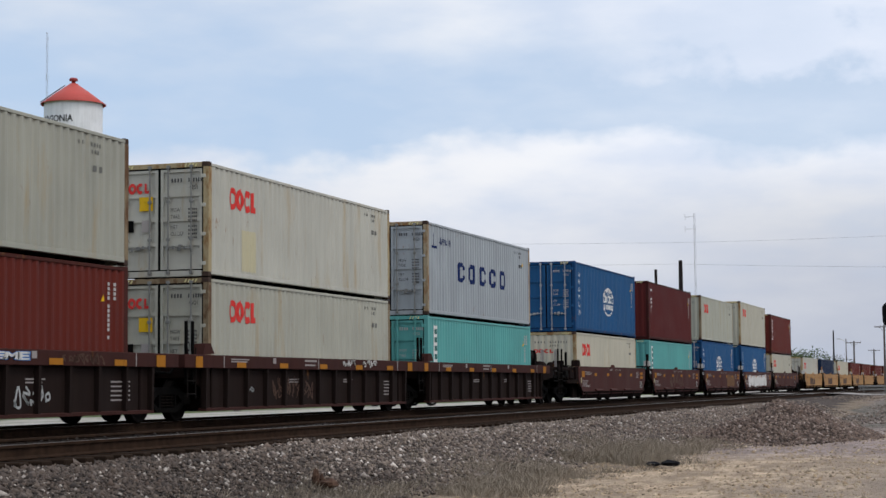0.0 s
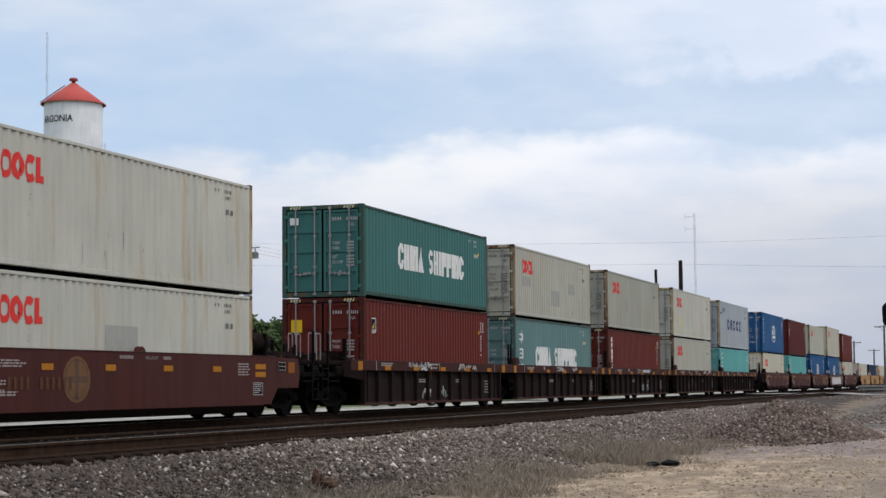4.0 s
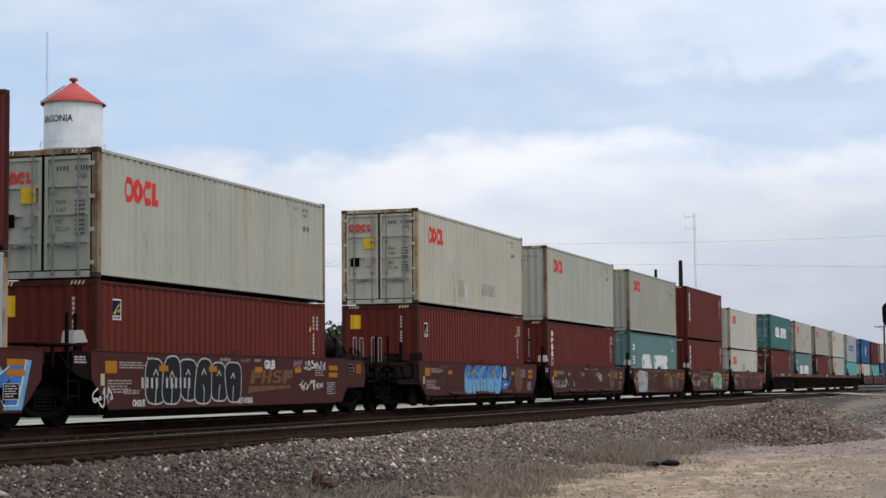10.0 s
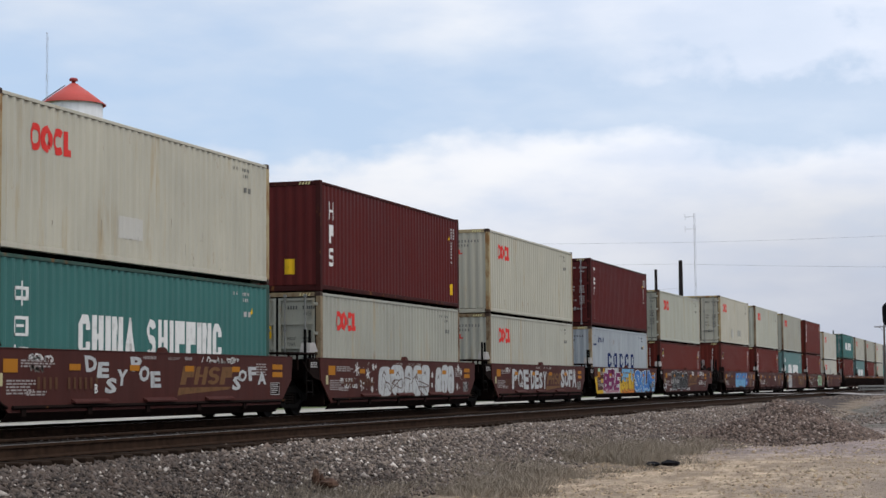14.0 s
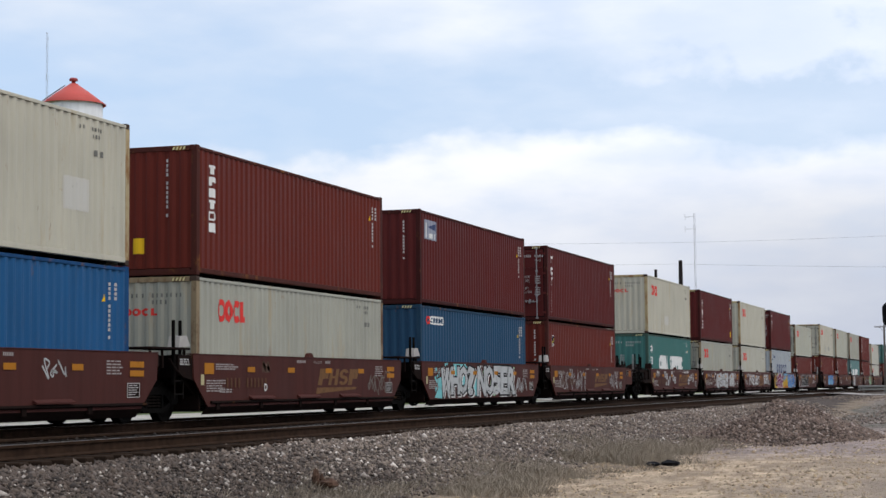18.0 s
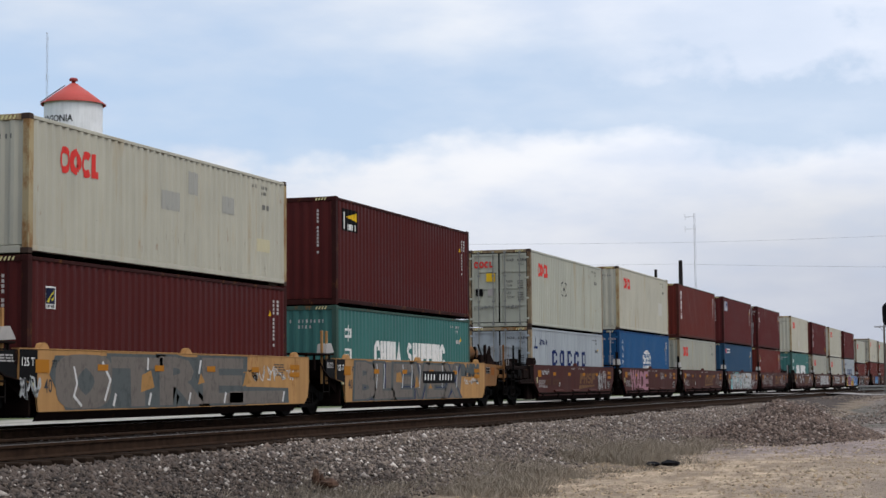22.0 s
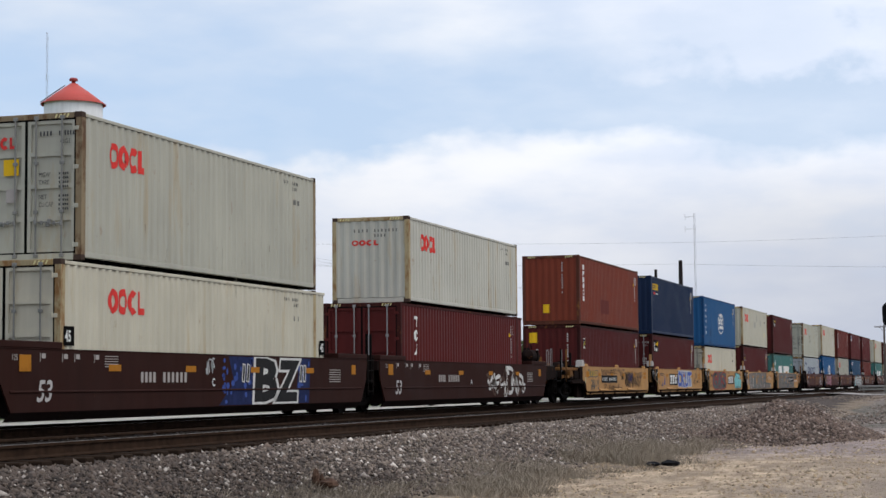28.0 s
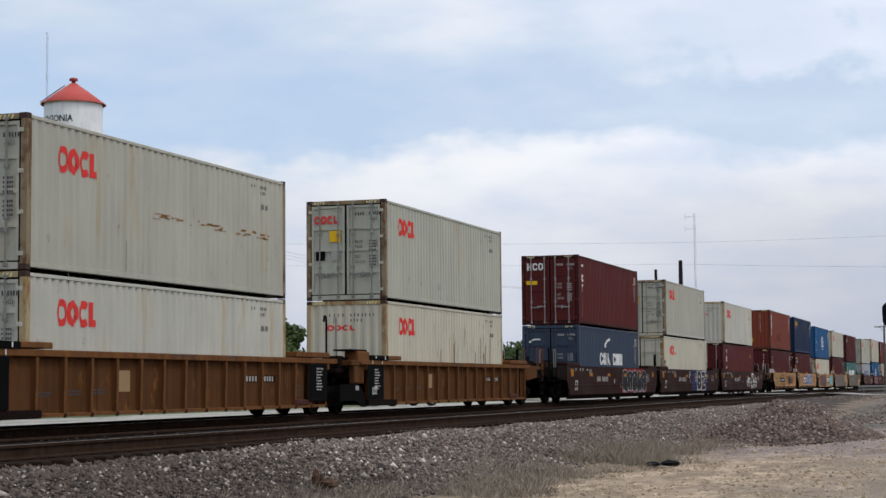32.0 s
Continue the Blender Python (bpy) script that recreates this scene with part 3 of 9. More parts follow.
def container(label, y0, z0, H, body, post, rods, near, L=12.192, group=""):
    """A box with its near end at y0 and its floor at z0. near: 'doors' or 'wall'."""
    c = thing("shipping_container", label, "shipping container", (0, y0, z0), group)
    e = (L - 12.192) / 2
    PHASE[c.name] = e
    a, b = -e, 12.192 + e
    tag = "|%.3f|%.3f" % (L, H)

    def add(name, key, make, mat, at=None, **k):
        return part(name, cached(key, make, mat), c, "", at)
    rail = body if post.name.startswith("rusty") else post
    flip = Matrix.Translation((0, a + b, 0)) @ Matrix.Rotation(math.pi, 4, "Z")
    shift = Matrix.Translation((0, a, 0))
    for s in (1, -1):
        m = shift if s > 0 else Matrix.Translation((0, b, 0)) @ Matrix.Rotation(math.pi, 4, "Z")
        part("side_panel", cached("side_panel" + tag, side_plate(L, H), body), c, "", m)
        part("top_rail", cached("top_rail" + tag, lambda g: g.cbox(HW - 0.06, HW + 0.004, 0.15, L - 0.15, H - 0.10, H - 0.03, 0.008), rail), c, "", m)
        part("bottom_rail", cached("bottom_rail" + tag, lambda g: g.cbox(HW - 0.12, HW, 0.15, L - 0.15, 0.055, 0.165, 0.01), rail), c, "", m)
    for s, m in ((0, shift), (1, flip)):
        for x in (-1, 1):
            part("corner_post", cached("corner_post|%d" % x + tag, lambda g: g.prism([(x * HW, 0), (x * HW, 0.16), (x * (HW - 0.05), 0.165), (x * (HW - 0.13), 0.06), (x * (HW - 0.13), 0)], 0.11, H - 0.11, 2), post), c, "", m)
            for z in (0.059, H - 0.059):
                part("corner_casting", cached("corner_casting", casting, paint("casting_rust", (0.055, 0.036, 0.028), 0.6, 0.8, 21) if post.name.startswith("rusty") else post), c, "", m @ Matrix.Translation((x * (HW - 0.087), 0.079, z)))
        part("end_header", cached("end_header" + tag, lambda g: g.cbox(-HW + 0.17, HW - 0.17, 0.0, 0.08, H - 0.125, H - 0.008, 0.008), post), c, "", m)
        part("end_sill", cached("end_sill" + tag, lambda g: g.cbox(-HW + 0.17, HW - 0.17, 0.0, 0.08, 0.012, 0.15, 0.008), rail), c, "", m)
        hz = part("hazard_strip", cached("hazard_strip" + tag, lambda g: [g.add([(x0 + i * 0.085 + d, -0.004, H - 0.105 + z) for d, z in ((0, 0), (0.04, 0), (0.075, 0.075), (0.035, 0.075))], [(0, 1, 2, 3)]) for x0 in (-0.98, 0.62) for i in range(4)], worn("hazard_yellow", (0.62, 0.56, 0.28))), c, "", m)
        tagged(hz, kind="stuff")
        if (s == 0) == (near == "doors"):
            for x in (-1, 1):
                d = part("door", cached("door|%d" % x + tag, door_leaf(H, x), body), c, "", m)
                if s == 0:
                    for k, r in enumerate((0.23, 0.80)):
                        part("lock_rod", cached("lock_rod" + tag, lock_rod(H), rods), d, "", (x * r, 0, 0))
                        part("handle", cached("handle", rod_handle, rods), d, "", Matrix.Translation((x * r, 0, H * (0.25 if k else 0.26))) @ Matrix.Rotation(0 if x * (1 - 2 * k) > 0 else math.pi, 4, "Y"))
                    for k in range(4):
                        part("hinge", cached("hinge", hinge, body), d, "", Matrix.Translation((x * 1.10, 0.0, 0.3 + (H - 0.62) * k / 3)) @ Matrix.Rotation(0 if x < 0 else math.pi, 4, "Y"))
            if s == 0:
                part("door_gasket", cached("door_gasket" + tag, lambda g: g.box(-0.03, 0.03, 0.001, 0.03, 0.15, H - 0.13), BLACK()), c, "", m)
                part("door_seal", cached("door_seal" + tag, lambda g: g.add([(x * q, 0.001, z) for q, lo, hi in ((1.105, 0.13, H - 0.11), (1.058, 0.172, H - 0.152)) for x, z in ((-1, lo), (1, lo), (1, hi), (-1, hi))], [(0, 1, 5, 4), (1, 2, 6, 5), (2, 3, 7, 6), (3, 0, 4, 7)]), BLACK()), c, "black rubber door seal", m)
        else:
            part("front_wall", cached("front_wall" + tag, wall_plate(H), body), c, "", m)
    part("roof", cached("roof" + tag, lambda g: [g.box(-HW + 0.05, HW - 0.05, 0.09, L - 0.09, H - 0.07, H - 0.045)] + [g.prism([(-HW + 0.12, H - 0.045), (HW - 0.12, H - 0.045), (HW - 0.16, H - 0.028), (-HW + 0.16, H - 0.028)], 0.25 + i * 0.42, 0.45 + i * 0.42, 1) for i in range(int((L - 0.6) / 0.42))], body), c, "", shift)
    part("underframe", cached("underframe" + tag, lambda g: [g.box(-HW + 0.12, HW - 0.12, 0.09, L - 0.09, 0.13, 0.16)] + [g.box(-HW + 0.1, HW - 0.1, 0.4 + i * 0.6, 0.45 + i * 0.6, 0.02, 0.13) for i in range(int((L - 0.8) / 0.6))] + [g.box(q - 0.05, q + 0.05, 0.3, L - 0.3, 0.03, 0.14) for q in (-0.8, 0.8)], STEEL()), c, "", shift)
    return c


def number_block(c, mat, H, near, upright):
    """Small stencilled numbers at the far end of the side and on the near end."""
    S = ("side", HW)
    t = "%d%.2f" % (upright, H)
    if upright:
        mark("number", column_of_bars(11.36, H - 0.36, 0.055, 0.065, 4, 0.028) + column_of_bars(11.36, H - 0.80, 0.055, 0.065, 6, 0.028) + column_of_bars(11.36, H - 1.42, 0.055, 0.065, 1, 0.028) + column_of_bars(11.62, H - 0.36, 0.055, 0.065, 4, 0.028), mat, c, S, "num_a" + t)
    else:
        mark("number", rows_of_bars(10.1, H - 0.33, 0.04, 0.075, 4, 0.05) + rows_of_bars(10.62, H - 0.33, 0.04, 0.075, 6, 0.04) + rows_of_bars(10.72, H - 0.47, 0.04, 0.075, 4, 0.04) + [rect(10.76, 10.85, H - 0.82, H - 0.7), rect(11.02, 11.1, H - 0.82, H - 0.7)], mat, c, S, "num_a" + t)
    if near == "doors":
        E = ("end", 0.004)
        mat = INK() if mat.name == "grey_stencil" else mat
        mark("number", rows_of_bars(0.30, H - 0.45, 0.035, 0.09, 4, 0.04) + rows_of_bars(0.72, H - 0.45, 0.03, 0.09, 6, 0.03), mat, c, E, "num_d" + t)
        mark("size_code", text("45G1" if H > 2.7 else "42G1", 0.74, H - 0.61, 0.13, stretch=0.8), mat, c, E, "code" + t)
        z = H * 0.56
        mark("weight_stencil", text("MGW", 0.28, z + 0.02, 0.13, stretch=0.75) + text("TARE", 0.28, z - 0.13, 0.13, stretch=0.75) + [rect(0.72 + 0.045 * q, 0.75 + 0.045 * q, z + 0.055 - k * 0.085, z + 0.1 - k * 0.085) for k in range(4) for q in range(5)], mat, c, E, "mgw" + t)
        z = H * 0.41
        mark("capacity", text("NET", 0.28, z + 0.02, 0.13, stretch=0.75) + text("CU.CAP", 0.28, z - 0.13, 0.13, stretch=0.7) + [rect(0.72 + 0.045 * q, 0.75 + 0.045 * q, z + 0.055 - k * 0.085, z + 0.1 - k * 0.085) for k in range(4) for q in range(5)], mat, c, E, "net" + t)
    elif not upright:
        mark("number", rows_of_bars(-0.52, H - 0.46, 0.04, 0.09, 4, 0.09) + rows_of_bars(0.12, H - 0.46, 0.04, 0.09, 7, 0.075) + rows_of_bars(0.12, H - 0.61, 0.04, 0.09, 4, 0.065), mat, c, ("wall", 0.004), "num_w" + t)


def ring_logo(c, H, near):
    """Red emblem: three fat rings and a foot, on the side and on the near end."""
    def shapes(surf, key, u, z, w, h):
        q = w / 4.0
        pieces = (ring(u + q * 0.52, z, q * 0.50, h / 2, 0.50), ring(u + q * 1.60, z, q * 0.52, h / 2, 0.44, -32, 300) + [[(u + q * 1.72, z - h * 0.08), (u + q * 1.92, z - h * 0.08), (u + q * 2.0, z - h * 0.34), (u + q * 1.8, z - h * 0.34)]], ring(u + q * 2.68, z, q * 0.52, h / 2, 0.42, 48, 312),
                  [[(u + q * 3.28, z - h * 0.46), (u + q * 4.0, z - h * 0.46), (u + q * 4.0, z - h * 0.20), (u + q * 3.28, z - h * 0.20)], [(u + q * 3.28, z - h * 0.20), (u + q * 3.56, z - h * 0.20), (u + q * 3.56, z + h * 0.46), (u + q * 3.28, z + h * 0.46)]])
        for i, p in enumerate(pieces):
            mark("emblem_shape", p, REDM(), c, surf, key + "%d%.2f" % (i, H), "red emblem shape" if i == 0 else "")
    shapes(("side", HW), "ring", 1.12, H - 0.72, 1.55, 0.52)
    if near == "doors":
        shapes(("end", 0.004), "ringd", -0.98, H - 0.56, 0.74, 0.25)
        mark("caution_label", [rect(-0.50, -0.16, H * 0.585, H * 0.585 + 0.32)], YELM(), c, ("end", 0.0), "caut%.2f" % H, "yellow caution label")
        mark("sticker", [rect(-0.92, -0.64, H * 0.40, H * 0.40 + 0.27)], BLACK(), c, ("end", 0.0), "stick%.2f" % H)
        mark("sticker", [rect(-0.44, -0.20, H * 0.40, H * 0.40 + 0.27)], DIM_W(), c, ("end", 0.0), "stick2%.2f" % H)
    else:
        shapes(("wall", 0.004), "ringw", -0.60, H - 0.78, 0.86, 0.17)


def glyph(u, z, k, i):
    """A small sign of crossing strokes."""
    t = k * 0.13
    return [rect(u, u + k, z + k * (0.2 + 0.5 * (i % 2)), z + k * (0.2 + 0.5 * (i % 2)) + t), rect(u + k * 0.45, u + k * 0.45 + t, z, z + k), rect(u, u + t, z + k * 0.15 * i / 3, z + k * 0.85), rect(u + k - t, u + k, z, z + k * (0.6 + 0.1 * i)), rect(u, u + k, z + k * 0.45, z + k * 0.45 + t)][: 4 + i % 2]


def block(kind, a, b, z0, z1):
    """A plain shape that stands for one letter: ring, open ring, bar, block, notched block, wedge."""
    h, m = z1 - z0, (a + b) / 2
    if kind in "oc":
        w, t = b - a, (b - a) * 0.29
        caps = [[(a, z1 - h * 0.22), (b, z1 - h * 0.22), (b - w * 0.2, z1), (a + w * 0.2, z1)], [(a, z0 + h * 0.22), (a + w * 0.2, z0), (b - w * 0.2, z0), (b, z0 + h * 0.22)], rect(a, a + t, z0 + h * 0.22, z1 - h * 0.22)]
        return caps + ([rect(b - t, b, z0 + h * 0.22, z1 - h * 0.22)] if kind == "o" else [rect(b - t, b, z1 - h * 0.36, z1 - h * 0.22), rect(b - t, b, z0 + h * 0.22, z0 + h * 0.36)])
    if kind == "s":
        return ring(m, z0 + h * 0.70, (b - a) / 2, h * 0.30, 0.35, 20, 270) + ring(m, z0 + h * 0.30, (b - a) / 2, h * 0.30, 0.35, -160, 90)
    if kind == "n":
        t = (b - a) * 0.34
        return [rect(a, a + t, z0, z1), rect(b - t, b, z0, z1), rect(a + t, b - t, z0 + h * 0.42, z0 + h * 0.56)]
    if kind == "v":
        t = (b - a) * 0.32
        return [rect(a, a + t, z0, z1), rect(b - t, b, z0, z1), [(a + t, z1), (a + t, z1 - h * 0.3), (b - t, z0), (b - t, z0 + h * 0.3)]]
    if kind == "w":
        q = (b - a) * 0.34
        return [[(a, z0), (a + q, z0), (m + q * 0.55, z1), (m - q * 0.55, z1)], [(b - q, z0), (b, z0), (m + q * 0.55, z1), (m - q * 0.55, z1)], rect(a + q * 0.8, b - q * 0.8, z0 + h * 0.2, z0 + h * 0.36)]
    if kind == "p":
        return [rect(a, a + (b - a) * 0.45, z0, z1), rect(a + (b - a) * 0.45, b, z0 + h * 0.4, z1)]
    return [rect(a, b, z0, z1)]


def word_bars(name, kinds, u0, u1, z0, z1, mat, c, key, label, surf=None, gap=0.16):
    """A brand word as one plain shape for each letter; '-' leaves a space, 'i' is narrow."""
    wide = {"-": 0.7, "i": 0.5}
    k = (u1 - u0) / sum(wide.get(q, 1.0) for q in kinds)
    u = u0
    for i, q in enumerate(kinds):
        d = wide.get(q, 1.0) * k
        if q != "-":
            mark(name, block(q, u, u + d * (1 - gap), z0, z1), mat, c, surf or ("side", HW), key + str(i), label if i == 0 else "")
        u += d


def upright_word(kinds, u0, u1, z0, z1, mat, c, key, label):
    """A brand word read downwards: one plain shape for each letter."""
    h = (z1 - z0) / len(kinds)
    for i, q in enumerate(kinds):
        t = z1 - i * h
        b = t - h * 0.78
        d, m = u1 - u0, (u0 + u1) / 2
        if q == "t":
            out = [rect(u0, u1, t - h * 0.22, t), rect(m - d * 0.16, m + d * 0.16, b, t - h * 0.22)]
        elif q == "x":
            out = [[(u0, b), (u0 + d * 0.35, b), (u1, t), (u1 - d * 0.35, t)]]
        else:
            out = block(q, u0, u1, b, t)
        mark("letter_shape", out, mat, c, ("side", HW), key + str(i), label if i == 0 else "")


def dress(c, logo, H, near):
    """Brand marks by kind of livery."""
    S = ("side", HW)
    t = "%.2f" % H
    if logo == "rings":
        ring_logo(c, H, near)
        number_block(c, GREY_INK(), H, near, False)
        return
    number_block(c, INK() if logo == "grey" else STEN_W(), H, near, logo not in ("grey", "twoword"))
    mark("warning_triangle", [[(11.08, H - 0.75), (11.22, H - 0.75), (11.15, H - 0.60)]], YELM(), c, S, "tri" + t, "yellow warning triangle")
    if logo == "grey":
        word_bars("wordmark", "cocco", 3.17, 9.35, H - (1.43 if H < 2.7 else 1.72), H - (0.81 if H < 2.7 else 1.08), NAVYM(), c, "five" + t, "five navy letter shapes", gap=0.40)
        mark("emblem", [rect(0.6, 0.68, H - 0.75, H - 0.35), rect(0.5, 1.05, H - 0.8, H - 0.72)] + [q for i in range(4) for q in glyph(1.25 + 0.32 * i, H - 0.66, 0.24, i)], NAVYM(), c, S, "ship" + t)
    elif logo == "twoword":
        dz = -0.88 if H < 2.7 else -1.03
        z1 = H + dz
        word_bars("wordmark", "cnivw-snippivc", 3.0, 9.6, z1 - (0.76 if H < 2.7 else 0.82), z1, WHITE(), c, "two" + t, "two white block words on the side", gap=0.26)
        if H > 2.7 or near == "wall":
            mark("glyph_strip", [rect(0.66, 1.12, H - 0.85, H - 0.78), rect(0.66, 1.12, H - 0.66, H - 0.60), rect(0.86, 0.93, H - 0.95, H - 0.5), rect(0.66, 0.72, H - 0.85, H - 0.6), rect(1.06, 1.12, H - 0.85, H - 0.6),
                            rect(0.66, 1.12, H - 1.2, H - 1.14), rect(0.66, 0.72, H - 1.5, H - 1.14), rect(1.06, 1.12, H - 1.5, H - 1.14), rect(0.76, 1.02, H - 1.34, H - 1.29), rect(0.66, 1.12, H - 1.5, H - 1.45),
                            rect(0.66, 0.74, H - 1.98, H - 1.66), rect(0.82, 1.12, H - 1.76, H - 1.7), rect(0.82, 0.9, H - 1.98, H - 1.7), rect(0.95, 1.12, H - 1.98, H - 1.9)], WHITE(), c, S, "glyph" + t)
        if near == "doors":
            mark("emblem", [rect(-0.98, -0.72, H - 0.55, H - 0.35)], WHITE(), c, ("end", 0.0), "cs" + t)
    elif logo == "upright":
        upright_word("tpitob", 0.62, 1.04, H - 1.95, H - 0.38, WHITE(), c, "six" + t, "white wordmark reading downwards")
        if near == "wall":
            mark("number", column_of_bars(0.46, H - 0.3, 0.05, 0.07, 4, 0.035) + column_of_bars(0.46, H - 0.80, 0.05, 0.07, 6, 0.035) + column_of_bars(0.46, H - 1.52, 0.05, 0.07, 1, 0.035), STEN_W(), c, ("wall", 0.004), "col" + t)
            mark("caution_label", [rect(-0.35, -0.08, 0.5, 0.85)], YELM(), c, ("wall", 0.004), "cauw" + t)
    elif logo == "three":
        upright_word("tcx", 0.55, 0.85, H - 1.62, H - 0.38, WHITE(), c, "three" + t, "small white wordmark reading downwards")
        mark("number", column_of_bars(0.7, H - 1.75, 0.07, 0.05, 8, 0.06), STEN_W(), c, S, "col3" + t)
        if near == "doors":
            word_bars("wordmark", "nco", -0.98, -0.25, H - 0.62, H - 0.32, WHITE(), c, "tx" + t, "white letter shapes on the door", ("end", 0.0))
            mark("caution_label", [rect(-1.02, -0.55, H * 0.58, H * 0.58 + 0.16)], YELM(), c, ("end", 0.0), "cauy" + t)
    elif logo == "bars3":
        upright_word("nps", 0.62, 1.02, H - 2.35, H - 0.5, WHITE(), c, "bars3" + t, "three slanted white letter shapes")
        mark("caution_label", [rect(0.2, 0.48, 0.45, 0.85)], YELM(), c, ("wall", 0.004), "cauz" + t)
        mark("caution_label", [rect(11.2, 11.5, 0.4, 0.75)], YELM(), c, S, "cauzs" + t)
    elif logo == "flag":
        zb = H - (0.37 if H < 2.7 else 0.55)
        mark("badge", [rect(0.65, 1.05, zb - 0.42, zb)], WHITE(), c, S, "fl" + t, "small white, navy and yellow badge")
        mark("badge_field", [rect(0.68, 1.02, zb - 0.33, zb - 0.03)], worn("badge_navy", (0.012, 0.016, 0.04)), c, ("side", HW + 0.003), "fls" + t)
        mark("badge_stripe", [[(0.72, zb - 0.30), (0.79, zb - 0.30), (0.83, zb - 0.14), (0.98, zb - 0.05), (0.98, zb - 0.10), (0.85, zb - 0.16)], [(0.83, zb - 0.24), (0.98, zb - 0.17), (0.98, zb - 0.21), (0.84, zb - 0.28)]], worn("badge_yellow", (0.55, 0.46, 0.05)), c, ("side", HW + 0.006), "flt" + t)
        mark("badge_word", rows_of_bars(0.72, zb - 0.40, 0.03, 0.05, 6, 0.02), INK(), c, ("side", HW + 0.003), "flw" + t)
        if near == "wall":
            mark("caution_label", [rect(-0.95, -0.62, H - 0.72, H - 0.3)], YELM(), c, ("wall", 0.004), "cauf" + t, "yellow caution label")
            mark("number", column_of_bars(0.66, H - 0.35, 0.05, 0.065, 4, 0.03) + column_of_bars(0.66, H - 0.80, 0.05, 0.065, 6, 0.03) + column_of_bars(0.66, H - 1.46, 0.05, 0.065, 1, 0.03), STEN_W(), c, ("wall", 0.004), "colf" + t)
        else:
            mark("badge", [rect(-0.95, -0.62, H - 0.95, H - 0.6)], YELM(), c, ("end", 0.0), "fld" + t)
    elif logo in ("beacon", "beaconp"):
        pale_one = logo == "beaconp"
        t += logo
        mark("badge", [rect(0.5, 1.65, H - 0.88, H - 0.28)], worn("pale_badge", (0.26, 0.28, 0.34)) if pale_one else worn("badge_black", (0.007, 0.007, 0.0075)), c, S, "bc" + t, "rectangular badge with a light beam")
        mark("badge_beam", [[(0.75, H - 0.5), (1.62, H - 0.34), (1.62, H - 0.58)]], worn("navy_beam", (0.06, 0.08, 0.16)) if pale_one else YELM(), c, ("side", HW + 0.003), "bcb" + t)
        mark("badge_word", [rect(0.55, 0.72, H - 0.84, H - 0.38)] + rows_of_bars(0.85, H - 0.84, 0.12, 0.16, 4, 0.06), WHITE(), c, ("side", HW + 0.003), "bcw" + t)
        if near == "wall":
            mark("number", column_of_bars(0.66, H - 0.35, 0.05, 0.065, 4, 0.03) + column_of_bars(0.66, H - 0.80, 0.05, 0.065, 6, 0.03) + column_of_bars(0.66, H - 1.46, 0.05, 0.065, 1, 0.03), STEN_W(), c, ("wall", 0.004), "colb" + t)
    elif logo == "round":
        mark("emblem", ring(6.35, H - 1.45, 1.05, 0.62, 0.90, 15, 165) + ring(6.35, H - 1.45, 1.05, 0.62, 0.90, 205, 335) + ring(6.35, H - 1.42, 0.52, 0.6, 0.84, 30, 150) + [rect(6.32, 6.38, H - 1.14, H - 0.84)], WHITE(), c, S, "globe" + t, "white globe emblem")
        word_bars("wordmark", "cocco", 5.3, 7.4, H - 1.5, H - 1.17, WHITE(), c, "co" + t, "white letter shapes", gap=0.1)
        word_bars("wordmark", "snibbinc", 5.4, 7.3, H - 1.78, H - 1.58, WHITE(), c, "sh" + t, "", gap=0.14)
        mark("glyph_strip", [q for i in range(6) for q in glyph(0.62, H - 0.62 - 0.32 * i, 0.24, i % 4)], WHITE(), c, S, "gl" + t)
    elif logo == "roundword":
        word_bars("wordmark", "scoco", 1.0, 2.3, H - 0.58, H - 0.32, WHITE(), c, "sea" + t, "white rounded letter shapes", gap=0.1)
        mark("wordmark", ring(0.75, H - 0.45, 0.22, 0.13, 0.4), REDM(), c, S, "sear" + t)
    elif logo == "yellowword":
        word_bars("wordmark", "scoco", 0.4, 1.9, H - 0.68, H - 0.38, YELM(), c, "seay" + t, "yellow rounded letter shapes", gap=0.1)
        mark("wordmark", [rect(0.7, 1.1, H - 0.9, H - 0.8)], REDM(), c, S, "seay2" + t)
        mark("wordmark", [rect(1.15, 1.8, H - 0.88, H - 0.83)], WHITE(), c, S, "seay3" + t)
    elif logo == "arc":
        word_bars("wordmark", "cvw-cbv", 3.86, 8.6, H - 1.62, H - 1.10, WHITE(), c, "cm" + t, "two white block words")
        mark("emblem", ring(6.1, H - 0.93, 1.36, 0.50, 0.80, 92, 170), WHITE(), c, S, "arc" + t)
        if near == "doors":
            mark("emblem", ring(-0.6, H - 0.75, 0.35, 0.2, 0.7, 60, 170), WHITE(), c, ("end", 0.0), "arcd" + t)
    elif logo == "aqua":
        mark("glyph_strip", [rect(0.55, 0.95, 0.9, H - 0.3)], WHITE(), c, S, "aq" + t)
        mark("glyph_strip", column_of_bars(0.62, H - 0.4, 0.26, 0.16, 5, 0.1), TEAL(), c, ("side", HW + 0.003), "aq2" + t)


